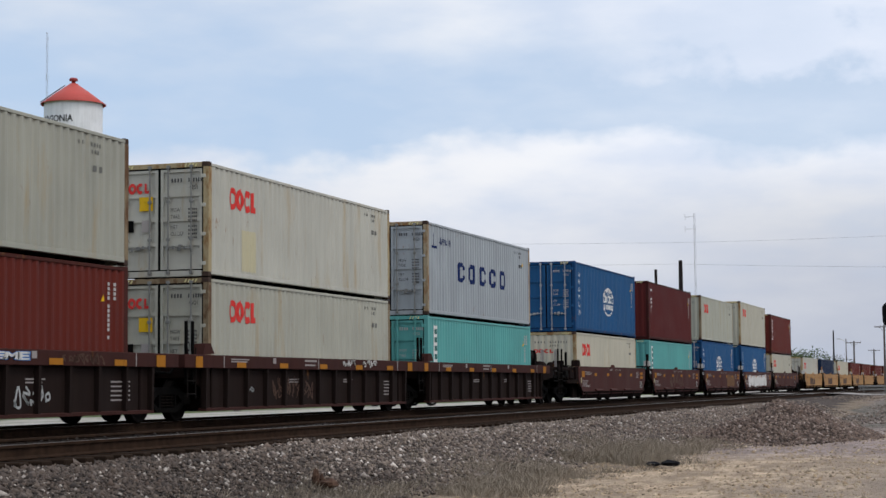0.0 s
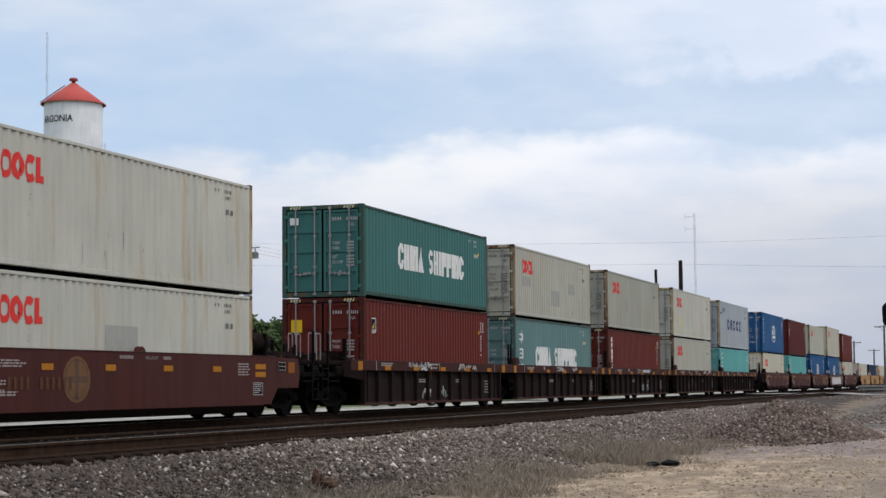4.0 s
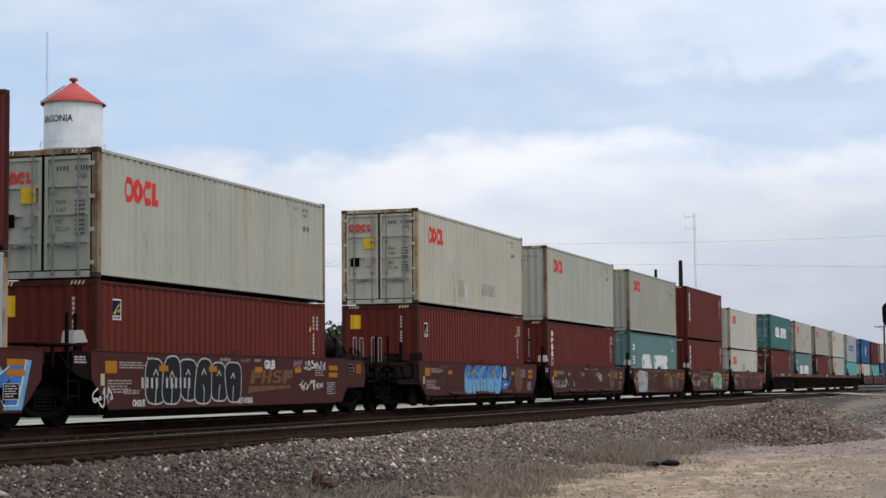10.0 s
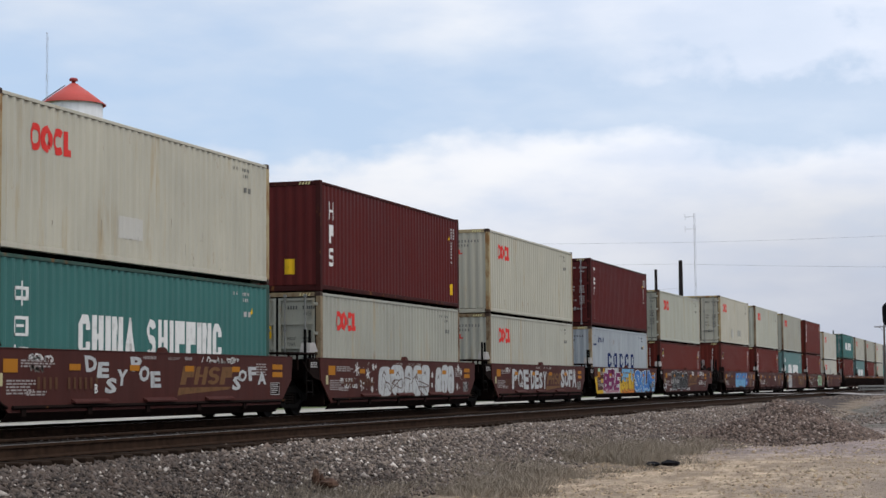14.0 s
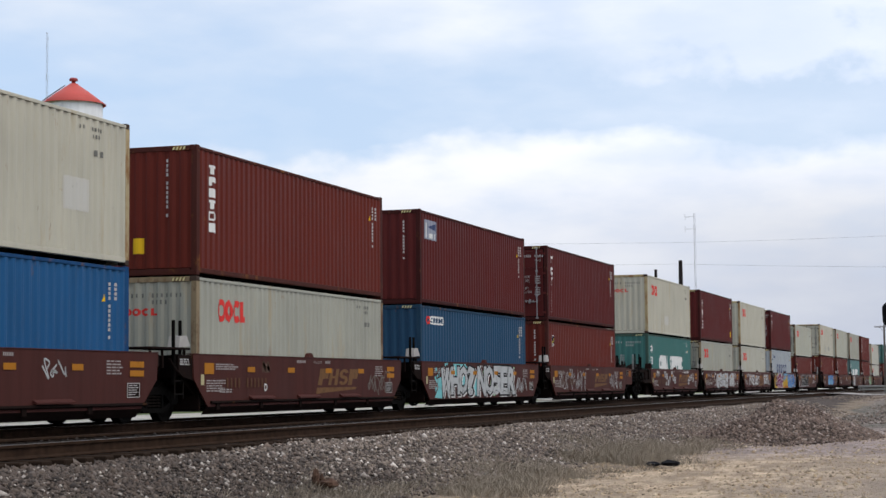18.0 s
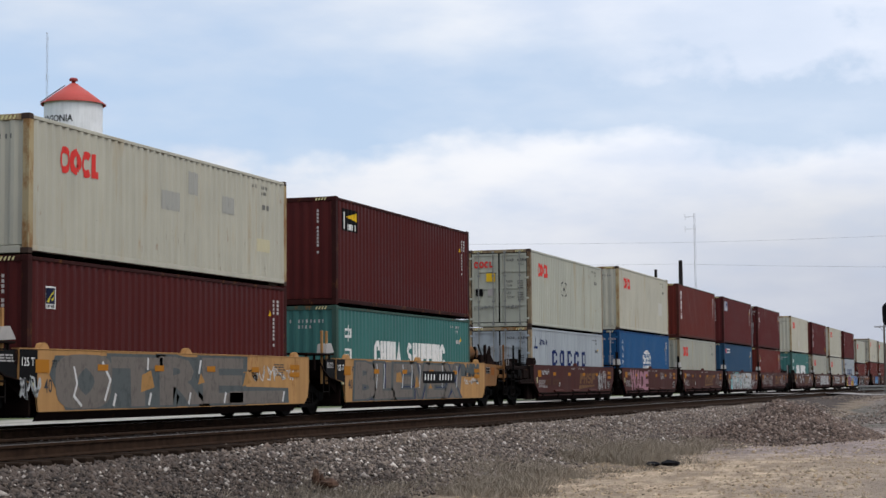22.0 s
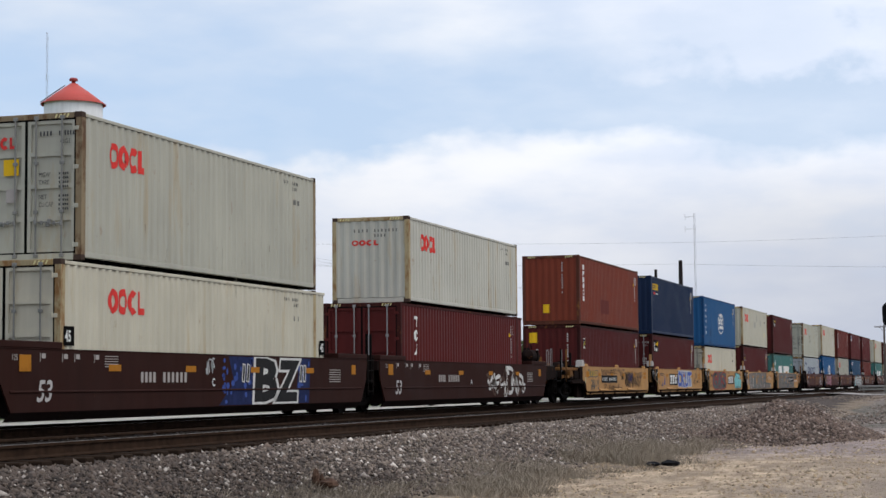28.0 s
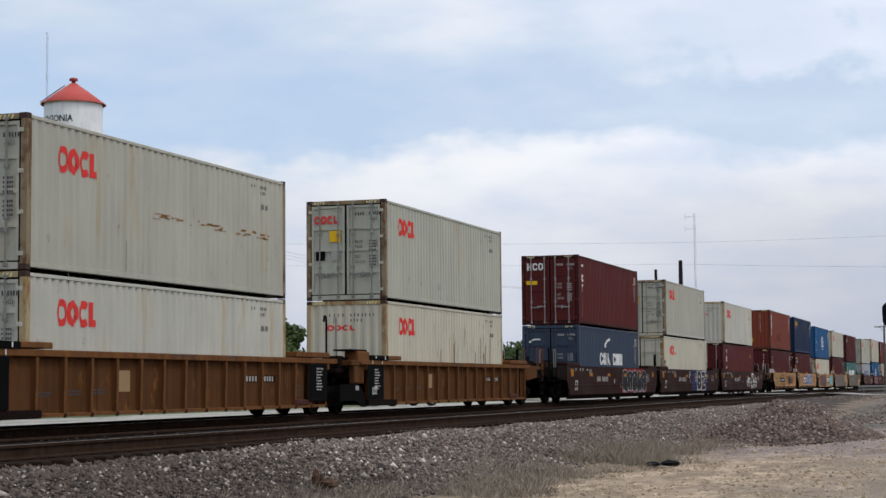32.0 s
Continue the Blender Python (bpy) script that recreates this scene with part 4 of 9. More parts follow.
LIVERY = {
    "rings": ("cream container with red rings and rust", None),
    "grey": ("pale grey container with navy letters", GREY),
    "twoword": ("teal green container with white block words", TEAL),
    "twoword_l": ("faded blue-green container with white block words", TEAL_L),
    "upright": ("red-brown container with white upright lettering", RED_A),
    "upright_o": ("orange-brown container with white upright lettering", RED_C),
    "three": ("maroon container with small white upright word", RED_B),
    "bars3": ("maroon container with three slanted white shapes", RED_B),
    "flag": ("red-brown container with a small badge", RED_A),
    "flag_m": ("maroon container with a small badge", RED_D),
    "beacon": ("maroon container with light beam badge", RED_D),
    "beaconp": ("maroon container with a pale rectangular badge", RED_B),
    "round": ("bright blue container with white globe emblem", BLUE),
    "roundword": ("steel blue container with white rounded word", BLUE_S),
    "yellowword": ("navy container with yellow rounded word", NAVY),
    "arc": ("dull navy container with two white words", NAVY_L),
    "aqua": ("bright aqua container with white label strip", AQUA),
    "plain_r": ("plain red-brown steel container", RED_A),
    "plain_n": ("plain navy steel container", NAVY),
}
FLOOR = 0.25
MOVERS = []
BOXES = {}


EDGE = {"teal_green_paint": (0.045, 0.085, 0.070), "faded_teal_paint": (0.070, 0.100, 0.095), "red_brown_paint": (0.062, 0.018, 0.014), "maroon_paint": (0.045, 0.011, 0.010), "dark_maroon_paint": (0.034, 0.009, 0.008), "orange_brown_paint": (0.085, 0.030, 0.020), "bright_blue_paint": (0.010, 0.055, 0.15), "steel_blue_paint": (0.018, 0.05, 0.09)}


def grimed(livery, body):
    """Frame members of a box carry more dirt and rust than its plates."""
    if body.name not in EDGE:
        return body
    return paint("grimy_" + body.name, EDGE[body.name], 0.9, 0.75, 30 + len(body.name), 1.2)


def load(y0, spec, z0):
    """spec: livery, shade, height, near end, length. Returns the top of the box."""
    livery, shade, H, near, L = (*spec, 12.192)[:5]
    near = {"d": "doors", "w": "wall"}[near]
    words, mat = LIVERY[livery]
    body = cream(shade) if livery == "rings" else mat()
    post = cream_post(shade) if livery == "rings" else (paint("rusty_grey_paint", (0.33, 0.27, 0.18), 1.5, 0.65, 17, 1.0, 0.0, 0.09, 1.0) if livery == "grey" else grimed(livery, body))
    # pale doors: rods darkened, the shadow beneath them put into their colour
    rods = plain("dirty_lock_rod", (0.20, 0.20, 0.19), 0.5, 0.3) if livery in ("rings", "grey") else RODRED()
    if livery in ("arc", "aqua"):
        rods = body
    elif livery == "round":
        rods = plain("pale_lock_rod", (0.34, 0.35, 0.36), 0.45, 0.3)
    elif livery in ("twoword", "twoword_l"):
        rods = RODRED()
    c = container(words + (", stacked on another box" if z0 > 1 else ", set in a well wagon"), y0, z0, H, body, post, rods, near, L, "containers on the train")
    dress(c, livery.split("_")[0] if livery not in ("twoword_l", "upright_o", "flag_m") else livery[:-2], H, near)
    MOVERS.append((c, y0, z0))
    BOXES[y0, z0 > 1] = (c, H)
    return z0 + H

# ---- well wagons ----
SIDE = 1.50


def wheelset(g):
    for s in (-1, 1):
        prof = [(0.0, 0.0), (0.09, 0.0), (0.10, 0.05), (0.36, 0.06), (0.42, 0.10), (0.46, 0.10), (0.465, -0.02), (0.49, -0.03), (0.49, -0.06), (0.40, -0.05), (0.34, 0.0), (0.12, -0.02), (0.0, -0.02)]
        n = 20
        v, f = [], []
        for r, x in prof:
            for i in range(n):
                a = 2 * math.pi * i / n
                v.append((s * (0.75 + x), r * math.cos(a), r * math.sin(a)))
        for k in range(len(prof) - 1):
            for i in range(n):
                f.append((k * n + i, k * n + (i + 1) % n, (k + 1) * n + (i + 1) % n, (k + 1) * n + i))
        g.add(v, f)
        g.tube((s * 0.80, 0, 0), (s * 1.02, 0, 0), 0.085, 10)
        for i in range(3):
            a = 2 * math.pi * i / 3
            g.box(s * 1.02 - 0.012, s * 1.02 + 0.012, 0.05 * math.cos(a) - 0.015, 0.05 * math.cos(a) + 0.015, 0.05 * math.sin(a) - 0.015, 0.05 * math.sin(a) + 0.015)
    g.tube((-0.8, 0, 0), (0.8, 0, 0), 0.085, 10)


def side_frame(g):
    """Cast frame between the axle boxes, with a window for the springs."""
    up = [(-1.12, 0.40), (-1.10, 0.58), (-0.75, 0.62), (-0.42, 0.74), (0.42, 0.74), (0.75, 0.62), (1.10, 0.58), (1.12, 0.40), (0.72, 0.42), (0.46, 0.58), (-0.46, 0.58), (-0.72, 0.42)]
    dn = [(-0.95, 0.44), (-0.46, 0.20), (0.46, 0.20), (0.95, 0.44), (0.74, 0.44), (0.40, 0.30), (-0.40, 0.30), (-0.74, 0.44)]
    for poly in (up, dn):
        g.prism(poly, -0.07, 0.07)
    for a in (-0.40, 0.34):
        g.box(-0.07, 0.07, a, a + 0.07, 0.28, 0.60)
    for a in (-0.89, 0.89):
        g.cbox(-0.09, 0.09, a - 0.16, a + 0.16, 0.36, 0.56, 0.02)


def spring(g):
    g.lathe([p for k in range(4) for p in ((0.055, 0.065 * k), (0.10, 0.065 * k + 0.02), (0.10, 0.065 * k + 0.035), (0.055, 0.065 * k + 0.055))], 8, (0, 0, 0.31))


WHEELS = []


def truck(car, y, mat):
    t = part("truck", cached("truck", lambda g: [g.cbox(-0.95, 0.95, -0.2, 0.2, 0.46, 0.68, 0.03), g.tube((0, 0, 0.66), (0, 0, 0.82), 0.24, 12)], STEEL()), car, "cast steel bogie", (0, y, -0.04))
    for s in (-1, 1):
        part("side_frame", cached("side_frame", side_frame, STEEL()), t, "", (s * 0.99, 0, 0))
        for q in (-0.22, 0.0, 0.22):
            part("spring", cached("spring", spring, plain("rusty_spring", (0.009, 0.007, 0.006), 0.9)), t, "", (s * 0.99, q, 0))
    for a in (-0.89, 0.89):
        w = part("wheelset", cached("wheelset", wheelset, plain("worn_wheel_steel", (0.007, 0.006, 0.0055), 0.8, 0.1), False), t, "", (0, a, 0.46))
        WHEELS.append((w, a))
    return t


RAILW = lambda: plain("dull_grab_rail", (0.24, 0.225, 0.22), 0.6)
STEPW = lambda: plain("grimy_ladder", (0.011, 0.009, 0.008), 0.8)


def coupler(car, y, s):
    part("coupler", cached("coupler|%d" % s, lambda g: [g.cbox(-0.09, 0.09, min(0, s * 0.9), max(0, s * 0.9), 0.72, 0.94, 0.02), g.cbox(-0.16, 0.16, s * 0.9 - 0.14, s * 0.9 + 0.14, 0.66, 1.0, 0.04), g.tube((0.2, 0, 0.7), (0.22, s * 0.9, 0.35), 0.03, 6)], STEEL()), car, "", (0, y, 0))


# near-black brown for ends and undersides: grime with shade put into the colour
GRIME_SHADE = lambda: paint("grimy_brown_car_paint", (0.013, 0.008, 0.007), 0.5, 0.85, 22, 1.0, 0.0, 0.02)
END = {"smooth": GRIME_SHADE, "ribbed": GRIME_SHADE, "yellow": YELLOW_D, "long": GRIME_SHADE, "orange": ORANGE_S}


def reflectors(car, polys, mat, key):
    for i, p in enumerate(polys):
        mark("reflector", [p], mat, car, ("flat", SIDE + 0.009), key + str(i), "amber reflector" if i == 0 else "")


BARE = (-30.6, -46.1, -61.7, -112.74, -128.2, -210.25, -276.9, -292.5, -308.1)


def well_wagon(y0, kind, first, last, seed, label):
    """One well of an articulated wagon; y0 is the near end of its boxes.
    first: the end of the wagon that points forward; last: the end that points back."""
    style = {"smooth": BROWN, "ribbed": BROWN_R, "yellow": YELLOW, "long": BROWN_D, "orange": ORANGE}[kind]
    mat = style()
    car = thing("well_wagon", label, "well wagon", (0, y0, 0), "wells of the train")
    long = kind in ("long", "orange")
    a, b = (-2.2, 14.4) if long else (-0.75, 12.95)
    if kind == "long":
        a, b = -3.4, 15.2
    ribbed = kind in ("ribbed", "orange")
    top = 1.40
    gap = (-3.75, 15.95) if long else (-1.68, 13.87)
    if last:
        gap = (-4.9 if long else -3.95, gap[1])
    if first:
        gap = (gap[0], 17.1 if long else 16.0)
    tag = "|%s" % kind
    for s in (1, -1):
        m = Matrix.Identity(4) if s > 0 else Matrix.Rotation(math.pi, 4, "Z") @ Matrix.Translation((0, -(a + b), 0))
        cut = 0.45 if long else 0.75
        if ribbed:
            part("side_sheet", cached("side_sheet" + tag, lambda g: g.prism([(a + 0.1, 0.22), (b - 0.1, 0.22), (b - 0.1, top - 0.12), (a + 0.1, top - 0.12)], SIDE - 0.16, SIDE - 0.13), ORANGE_S() if kind == "orange" else BROWN_LOW()), car, "", m)
            part("top_chord", cached("top_chord" + tag, lambda g: g.cbox(SIDE - 0.18, SIDE, a - (1.0 if kind == "ribbed" else 0.6), b + (1.0 if kind == "ribbed" else 0.6), top - (0.29 if kind == "ribbed" else 0.13), top, 0.012), mat), car, "", m)
            part("bottom_chord", cached("bottom_chord" + tag, lambda g: g.prism([(SIDE - 0.25, 0.17), (SIDE - 0.02, 0.17), (SIDE - 0.02, 0.23), (SIDE - 0.20, 0.25)], a + 0.1, b - 0.1, 1), mat), car, "", m)
            n = 13 if kind == "ribbed" else 17
            for i in range(n):
                u = a + 0.14 + (b - a - 0.28) * i / (n - 1)
                part("side_post", cached("side_post" + tag, lambda g: g.prism([(SIDE - 0.13, 0.23), (SIDE - 0.03, 0.23), (SIDE - 0.01, top - 0.24), (SIDE - 0.01, top - 0.13), (SIDE - 0.13, top - 0.13)], -0.045, 0.045, 1), mat if kind == "orange" else BROWN_LOW()), car, "", m @ Matrix.Translation((0, u, 0)))
        else:
            outline = [(a, top), (a, 0.86), (a + 0.55, 0.78), (a + 0.68, 0.27), (b - 0.30, 0.27), (b - 0.08, 0.45), (b, 0.80), (b, top)] if kind == "yellow" else [(a, top), (a + 0.05, 0.86), (a + cut, 0.27), (b - cut, 0.27), (b - 0.05, 0.86), (b, top)]
            if kind == "yellow" and s < 0:
                outline = [(a + b - u, z) for u, z in outline[::-1]]
            part("side_panel", cached("side_panel|%d" % s + tag, lambda g: g.prism(outline, SIDE - 0.035, SIDE), mat), car, "", m)
            for q in (2.2, 5.1, 8.0) if not (long or y0 in BARE) else ():
                part("side_ledge", cached("side_ledge" + tag, lambda g: g.prism([(SIDE - 0.01, 0.50), (SIDE + 0.10, 0.44), (SIDE + 0.10, 0.41), (SIDE - 0.01, 0.43)], 0.0, 1.4, 1), mat), car, "", m @ Matrix.Translation((0, q, 0)))
            if kind == "long":
                part("side_fold", cached("side_fold" + tag, lambda g: g.prism([(SIDE, 0.66), (SIDE + 0.022, 0.64), (SIDE + 0.022, 0.625), (SIDE, 0.61)], a + 0.4, b - 0.4, 1), mat), car, "", m)
            part("top_chord", cached("top_chord" + tag, lambda g: g.cbox(SIDE - 0.16, SIDE + 0.012, a, b, top, top + 0.02, 0.005), mat), car, "", m)
            # tilted-in lower panel: its underside shade is painted on as dark colour
            part("lower_panel", cached("lower_panel" + tag, lambda g: g.prism([(SIDE - 0.04, 0.27), (SIDE, 0.27), (SIDE - 0.13, 0.10), (SIDE - 0.17, 0.10)], a + cut, b - cut, 1), GRIME_SHADE()), car, "", m)
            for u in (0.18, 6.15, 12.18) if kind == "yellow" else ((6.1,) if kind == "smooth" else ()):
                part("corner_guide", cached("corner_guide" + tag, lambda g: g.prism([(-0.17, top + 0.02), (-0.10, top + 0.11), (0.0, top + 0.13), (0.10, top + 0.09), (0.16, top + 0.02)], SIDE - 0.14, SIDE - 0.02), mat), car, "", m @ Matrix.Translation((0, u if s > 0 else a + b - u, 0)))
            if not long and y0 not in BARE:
                part("side_rail", cached("side_rail" + tag, lambda g: [g.tube((SIDE + 0.025, a + cut + 0.1, 0.36), (SIDE + 0.025, b - cut + 0.2, 0.36), 0.035, 6)] + [g.box(SIDE - 0.06, SIDE + 0.03, a + cut + 0.4 + 2.4 * k, a + cut + 0.56 + 2.4 * k, 0.20, 0.36) for k in range(5)], GRIME_SHADE()), car, "", m)
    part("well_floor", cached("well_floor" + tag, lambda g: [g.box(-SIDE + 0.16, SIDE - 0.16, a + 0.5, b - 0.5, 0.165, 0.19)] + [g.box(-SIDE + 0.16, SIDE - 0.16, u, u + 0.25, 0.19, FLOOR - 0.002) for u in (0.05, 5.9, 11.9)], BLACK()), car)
    # ends: bulkhead, deck over the bogie, drawbar
    for s, e, g0, free in ((-1, a, gap[0], last), (1, b, gap[1], first)):
        key = "%s|%d|%d" % (kind, s, free)
        lo, hi = min(e, g0), max(e, g0)
        part("bulkhead", cached("bulkhead|" + key, lambda g: [g.cbox(-SIDE + 0.1, SIDE - 0.1, e - s * 0.55 - 0.03, e - s * 0.55 + 0.03, 0.2, top - 0.05, 0.01), g.prism([(e - s * 0.5, 1.25), (e + s * 0.25, 1.25), (e + s * 0.25, 0.9), (e - s * 0.5, 0.5)], -SIDE + 0.2, SIDE - 0.2)], GRIME_SHADE()), car)
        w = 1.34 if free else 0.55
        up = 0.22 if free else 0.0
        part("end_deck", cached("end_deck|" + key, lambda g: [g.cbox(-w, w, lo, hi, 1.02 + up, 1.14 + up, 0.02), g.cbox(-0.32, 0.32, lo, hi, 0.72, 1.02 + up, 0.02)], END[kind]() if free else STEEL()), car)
        part("end_sill", cached("end_sill|" + key, lambda g: [g.cbox(-SIDE + 0.02, SIDE - 0.02, e + s * 0.02 - 0.08, e + s * 0.02 + 0.08, 1.12, top - 0.01, 0.015)], GRIME_SHADE() if kind != "orange" else mat), car)
        if free:
            coupler(car, g0, s)
            emat = END[kind]()
            if s < 0 and kind in ("smooth", "yellow"):
                part("box_guide", cached("box_guide|" + key, lambda g: g.prism([(e + 0.05, top), (e + 0.12, top + 0.26), (e + 0.42, top + 0.28), (e + 0.62, top + 0.05)], SIDE - 0.32, SIDE - 0.06), plain("pale_guide_plate", (0.36, 0.34, 0.32)) if kind == "yellow" else GRIME_SHADE()), car, "plate that guides a box in")
            for x in (-1, 1):
                o = lambda p, q: (min(x * p, x * q), max(x * p, x * q))
                if kind in ("smooth", "yellow"):
                    shape = [(e - 0.75, 0.28), (e - 0.28, 0.28), (e + 0.14, 0.66), (e + 1.42, 0.66), (e + 1.5, 0.9), (e + 1.5, 1.15), (e + 1.38, 1.37), (e, top), (e - 0.75, top - 0.3)] if s > 0 else [(e + 0.62, 0.30), (e + 0.2, 0.52), (e - 0.15, 0.70), (e - 1.9, 0.72), (e - 1.9, 0.86), (e - 0.42, 0.90), (e - 0.48, 1.37), (e, top), (e + 0.62, top - 0.3)]
                else:
                    shape = [(e, 0.84), (e, top), (e + s * 1.35, 1.37), (e + s * 1.5, 1.15), (e + s * 1.5, 0.95), (e + s * 0.8, 0.90), (e + s * 0.3, 0.86)]
                part("end_side_plate", cached("end_side_plate|%d|" % x + key, lambda g: g.prism(shape, *o(1.40, SIDE - 0.012)), (GRIME_SHADE() if s < 0 else (YELLOW_M() if kind == "yellow" else mat)) if kind in ("smooth", "yellow") else emat), car, "", None)
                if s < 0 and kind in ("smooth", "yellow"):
                    # added backing plate that keeps the opening under the end dark
                    part("inner_skirt", cached("inner_skirt|%d|" % x + key, lambda g: g.cbox(*o(SIDE - 0.34, SIDE - 0.2), e - 0.2, e + 1.0, 0.14, 0.95, 0.02), GRIME_SHADE()), car, "black inner plate under the end")
                    part("end_lip", cached("end_lip|%d|" % x + key, lambda g: g.pipe([(x * (SIDE + 0.015), e + 0.68, 0.36), (x * (SIDE + 0.015), e + 0.5, 0.42), (x * (SIDE + 0.015), e + 0.2, 0.60), (x * (SIDE + 0.015), e - 0.15, 0.74), (x * (SIDE + 0.015), e - 1.9, 0.75)], 0.03), GRIME_SHADE()), car, "bent steel lip over the bogie")
                    part("dark_plate", cached("dark_plate|%d|" % x + key, lambda g: [g.cbox(*o(1.30, 1.44), e - 1.2, e - 0.5, 0.92, 1.25, 0.02), g.cbox(*o(1.26, 1.42), e - 1.9, e - 1.3, 0.90, 1.1, 0.02)], GRIME_SHADE()), car, "dark gear box beside the end deck")
                part("end_side_sill", cached("end_side_sill|%d|" % x + key, lambda g: [g.cbox(*o(1.24, 1.40), min(e + s * 1.4, g0), max(e + s * 1.4, g0), 0.93, 1.05, 0.015), g.cbox(*o(1.28, 1.44), min(e + s * 1.5, e + s * 1.95), max(e + s * 1.5, e + s * 1.95), 0.98, 1.22, 0.02)], STEEL() if kind != "yellow" else emat), car)
                part("side_ladder", cached("side_ladder|%d|" % x + key, lambda g: [g.tube((x * 1.46, g0 - s * 0.22, 0.36 + 0.26 * i), (x * 1.46, g0 - s * 0.62, 0.36 + 0.26 * i), 0.014, 6) for i in range(4)] + [g.tube((x * 1.46, g0 - s * q, 0.34), (x * 1.46, g0 - s * q, 1.25), 0.016, 6) for q in (0.22, 0.62)], STEPW()), car)
                part("corner_pole", cached("corner_pole|%d|" % x + key, lambda g: g.cbox(*o(1.40, 1.46), e + s * 2.55 - 0.035, e + s * 2.55 + 0.035, 0.80, 2.08, 0.012), emat if kind in ("yellow", "orange") else STEEL()), car)
                part("brake_pipe", cached("brake_pipe|%d|" % x + key, lambda g: g.pipe([(x * 1.2, e + s * 0.1, 1.42), (x * 1.2, e + s * 0.9, 1.44), (x * 0.9, e + s * 1.2, 1.5), (x * 0.9, g0 - s * 0.1, 1.40)], 0.025), STEEL()), car)
                part("tread", cached("tread|%d|" % x + key, lambda g: [g.cbox(*o(1.05, 1.46), e + s * 2.1 - 0.3, e + s * 2.1 + 0.35, 0.80, 0.84, 0.01), g.tube((x * 1.44, e + s * 1.8, 0.84), (x * 1.44, e + s * 1.8, 1.05), 0.02, 6)], STEEL()), car)
                part("brake_hanger", cached("brake_hanger|%d|" % x + key, lambda g: [g.cbox(*o(1.02, 1.10), e + s * 0.35 - 0.06, e + s * 0.35 + 0.06, 1.34, 1.98, 0.012), g.cbox(*o(0.98, 1.14), e + s * 0.35 - 0.12, e + s * 0.35 + 0.12, 1.34, 1.46, 0.02)], STEEL()), car)
            part("end_beam", cached("end_beam|" + key, lambda g: g.cbox(-1.35, 1.35, g0 - 0.07, g0 + 0.07, 0.95, 1.22, 0.02), GRIME_SHADE()), car)
            for x in (-1.3, -0.75, 0.75, 1.3):
                part("grab_rail", cached("grab_rail|" + key, lambda g: g.pipe([(0, -0.14, 1.2), (0, -0.14, 2.0), (0, -0.11, 2.04), (0, 0.09, 2.04), (0, 0.12, 2.0), (0, 0.12, 1.2)], 0.015), RAILW() if kind != "orange" else mat), car, "", (x, g0 - s * 0.35, 0))
            dm = YELLOW_D() if kind == "yellow" else (mat if kind == "orange" else GRIME_SHADE())
            mid = (e + g0) / 2
            if kind != "orange" and s > 0:
                part("brake_cylinder", cached("brake_cylinder|" + key, lambda g: [g.lathe([(0.0, -0.66), (0.14, -0.65), (0.21, -0.60), (0.235, -0.54), (0.235, 0.44), (0.25, 0.45), (0.25, 0.50), (0.19, 0.58), (0.06, 0.62), (0.06, 0.75), (0.0, 0.75)], 20), g.cbox(-0.25, 0.25, -0.08, 0.08, -0.26, -0.18, 0.01)], dm, True), car, "", Matrix.Translation((0.85, e + s * 0.12, 1.76)) @ Matrix.Rotation(math.pi / 2, 4, "X"))
            for q in (0.25, 0.65):
                part("cylinder_bracket", cached("cylinder_bracket", lambda g: g.cbox(0.6, 0.96, -0.03, 0.03, 1.34, 1.64, 0.01), GRIME_SHADE()), car, "", (0, e + s * q, 0))
            part("valve_box", cached("valve_box|" + key, lambda g: [g.cbox(-0.2, 0.2, -0.2, 0.2, 1.34, 1.62, 0.05), g.cbox(-0.12, 0.12, -0.28, -0.16, 1.4, 1.56, 0.03), g.tube((0, 0, 1.6), (0, 0, 1.8), 0.06, 8), g.tube((0.2, 0, 1.48), (0.42, 0, 1.48), 0.05, 8), g.tube((-0.2, 0.1, 1.44), (-0.42, 0.1, 1.44), 0.035, 8)], dm), car, "", (0.15, mid + s * 0.1, 0))
            part("reservoir", cached("reservoir|" + key, lambda g: g.lathe([(0.0, -0.5), (0.13, -0.46), (0.18, -0.4), (0.18, 0.4), (0.13, 0.46), (0.0, 0.5)], 14), GRIME_SHADE(), True), car, "", Matrix.Translation((0.9, mid + s * 0.25, 1.40)) @ Matrix.Rotation(math.pi / 2, 4, "X"))
            part("end_cabinet", cached("end_cabinet|" + key, lambda g: [g.cbox(-0.22, 0.22, -0.2, 0.2, 1.34, 1.56, 0.03), g.cbox(-0.12, 0.12, -0.1, 0.1, 1.54, 1.68, 0.03), g.tube((0.2, 0.0, 1.5), (0.4, 0.0, 1.5), 0.045, 8)], GRIME_SHADE()), car, "", (-0.5, e + s * 0.9, 0))
            if s > 0 and kind != "orange":
                part("hand_brake_wheel", cached("hand_brake_wheel", lambda g: [g.pipe([(0.0, 0.26 * math.cos(q * 0.4189), 0.26 * math.sin(q * 0.4189)) for q in range(16)], 0.018)] + [g.tube((0, 0, 0), (0.0, 0.25 * math.cos(q * 1.2566), 0.25 * math.sin(q * 1.2566)), 0.012, 5) for q in range(5)] + [g.tube((-0.16, 0, 0), (0.02, 0, 0), 0.035, 8)], GRIME_SHADE()), car, "dark brake wheel", (0.62, e + s * 0.95, 1.98))
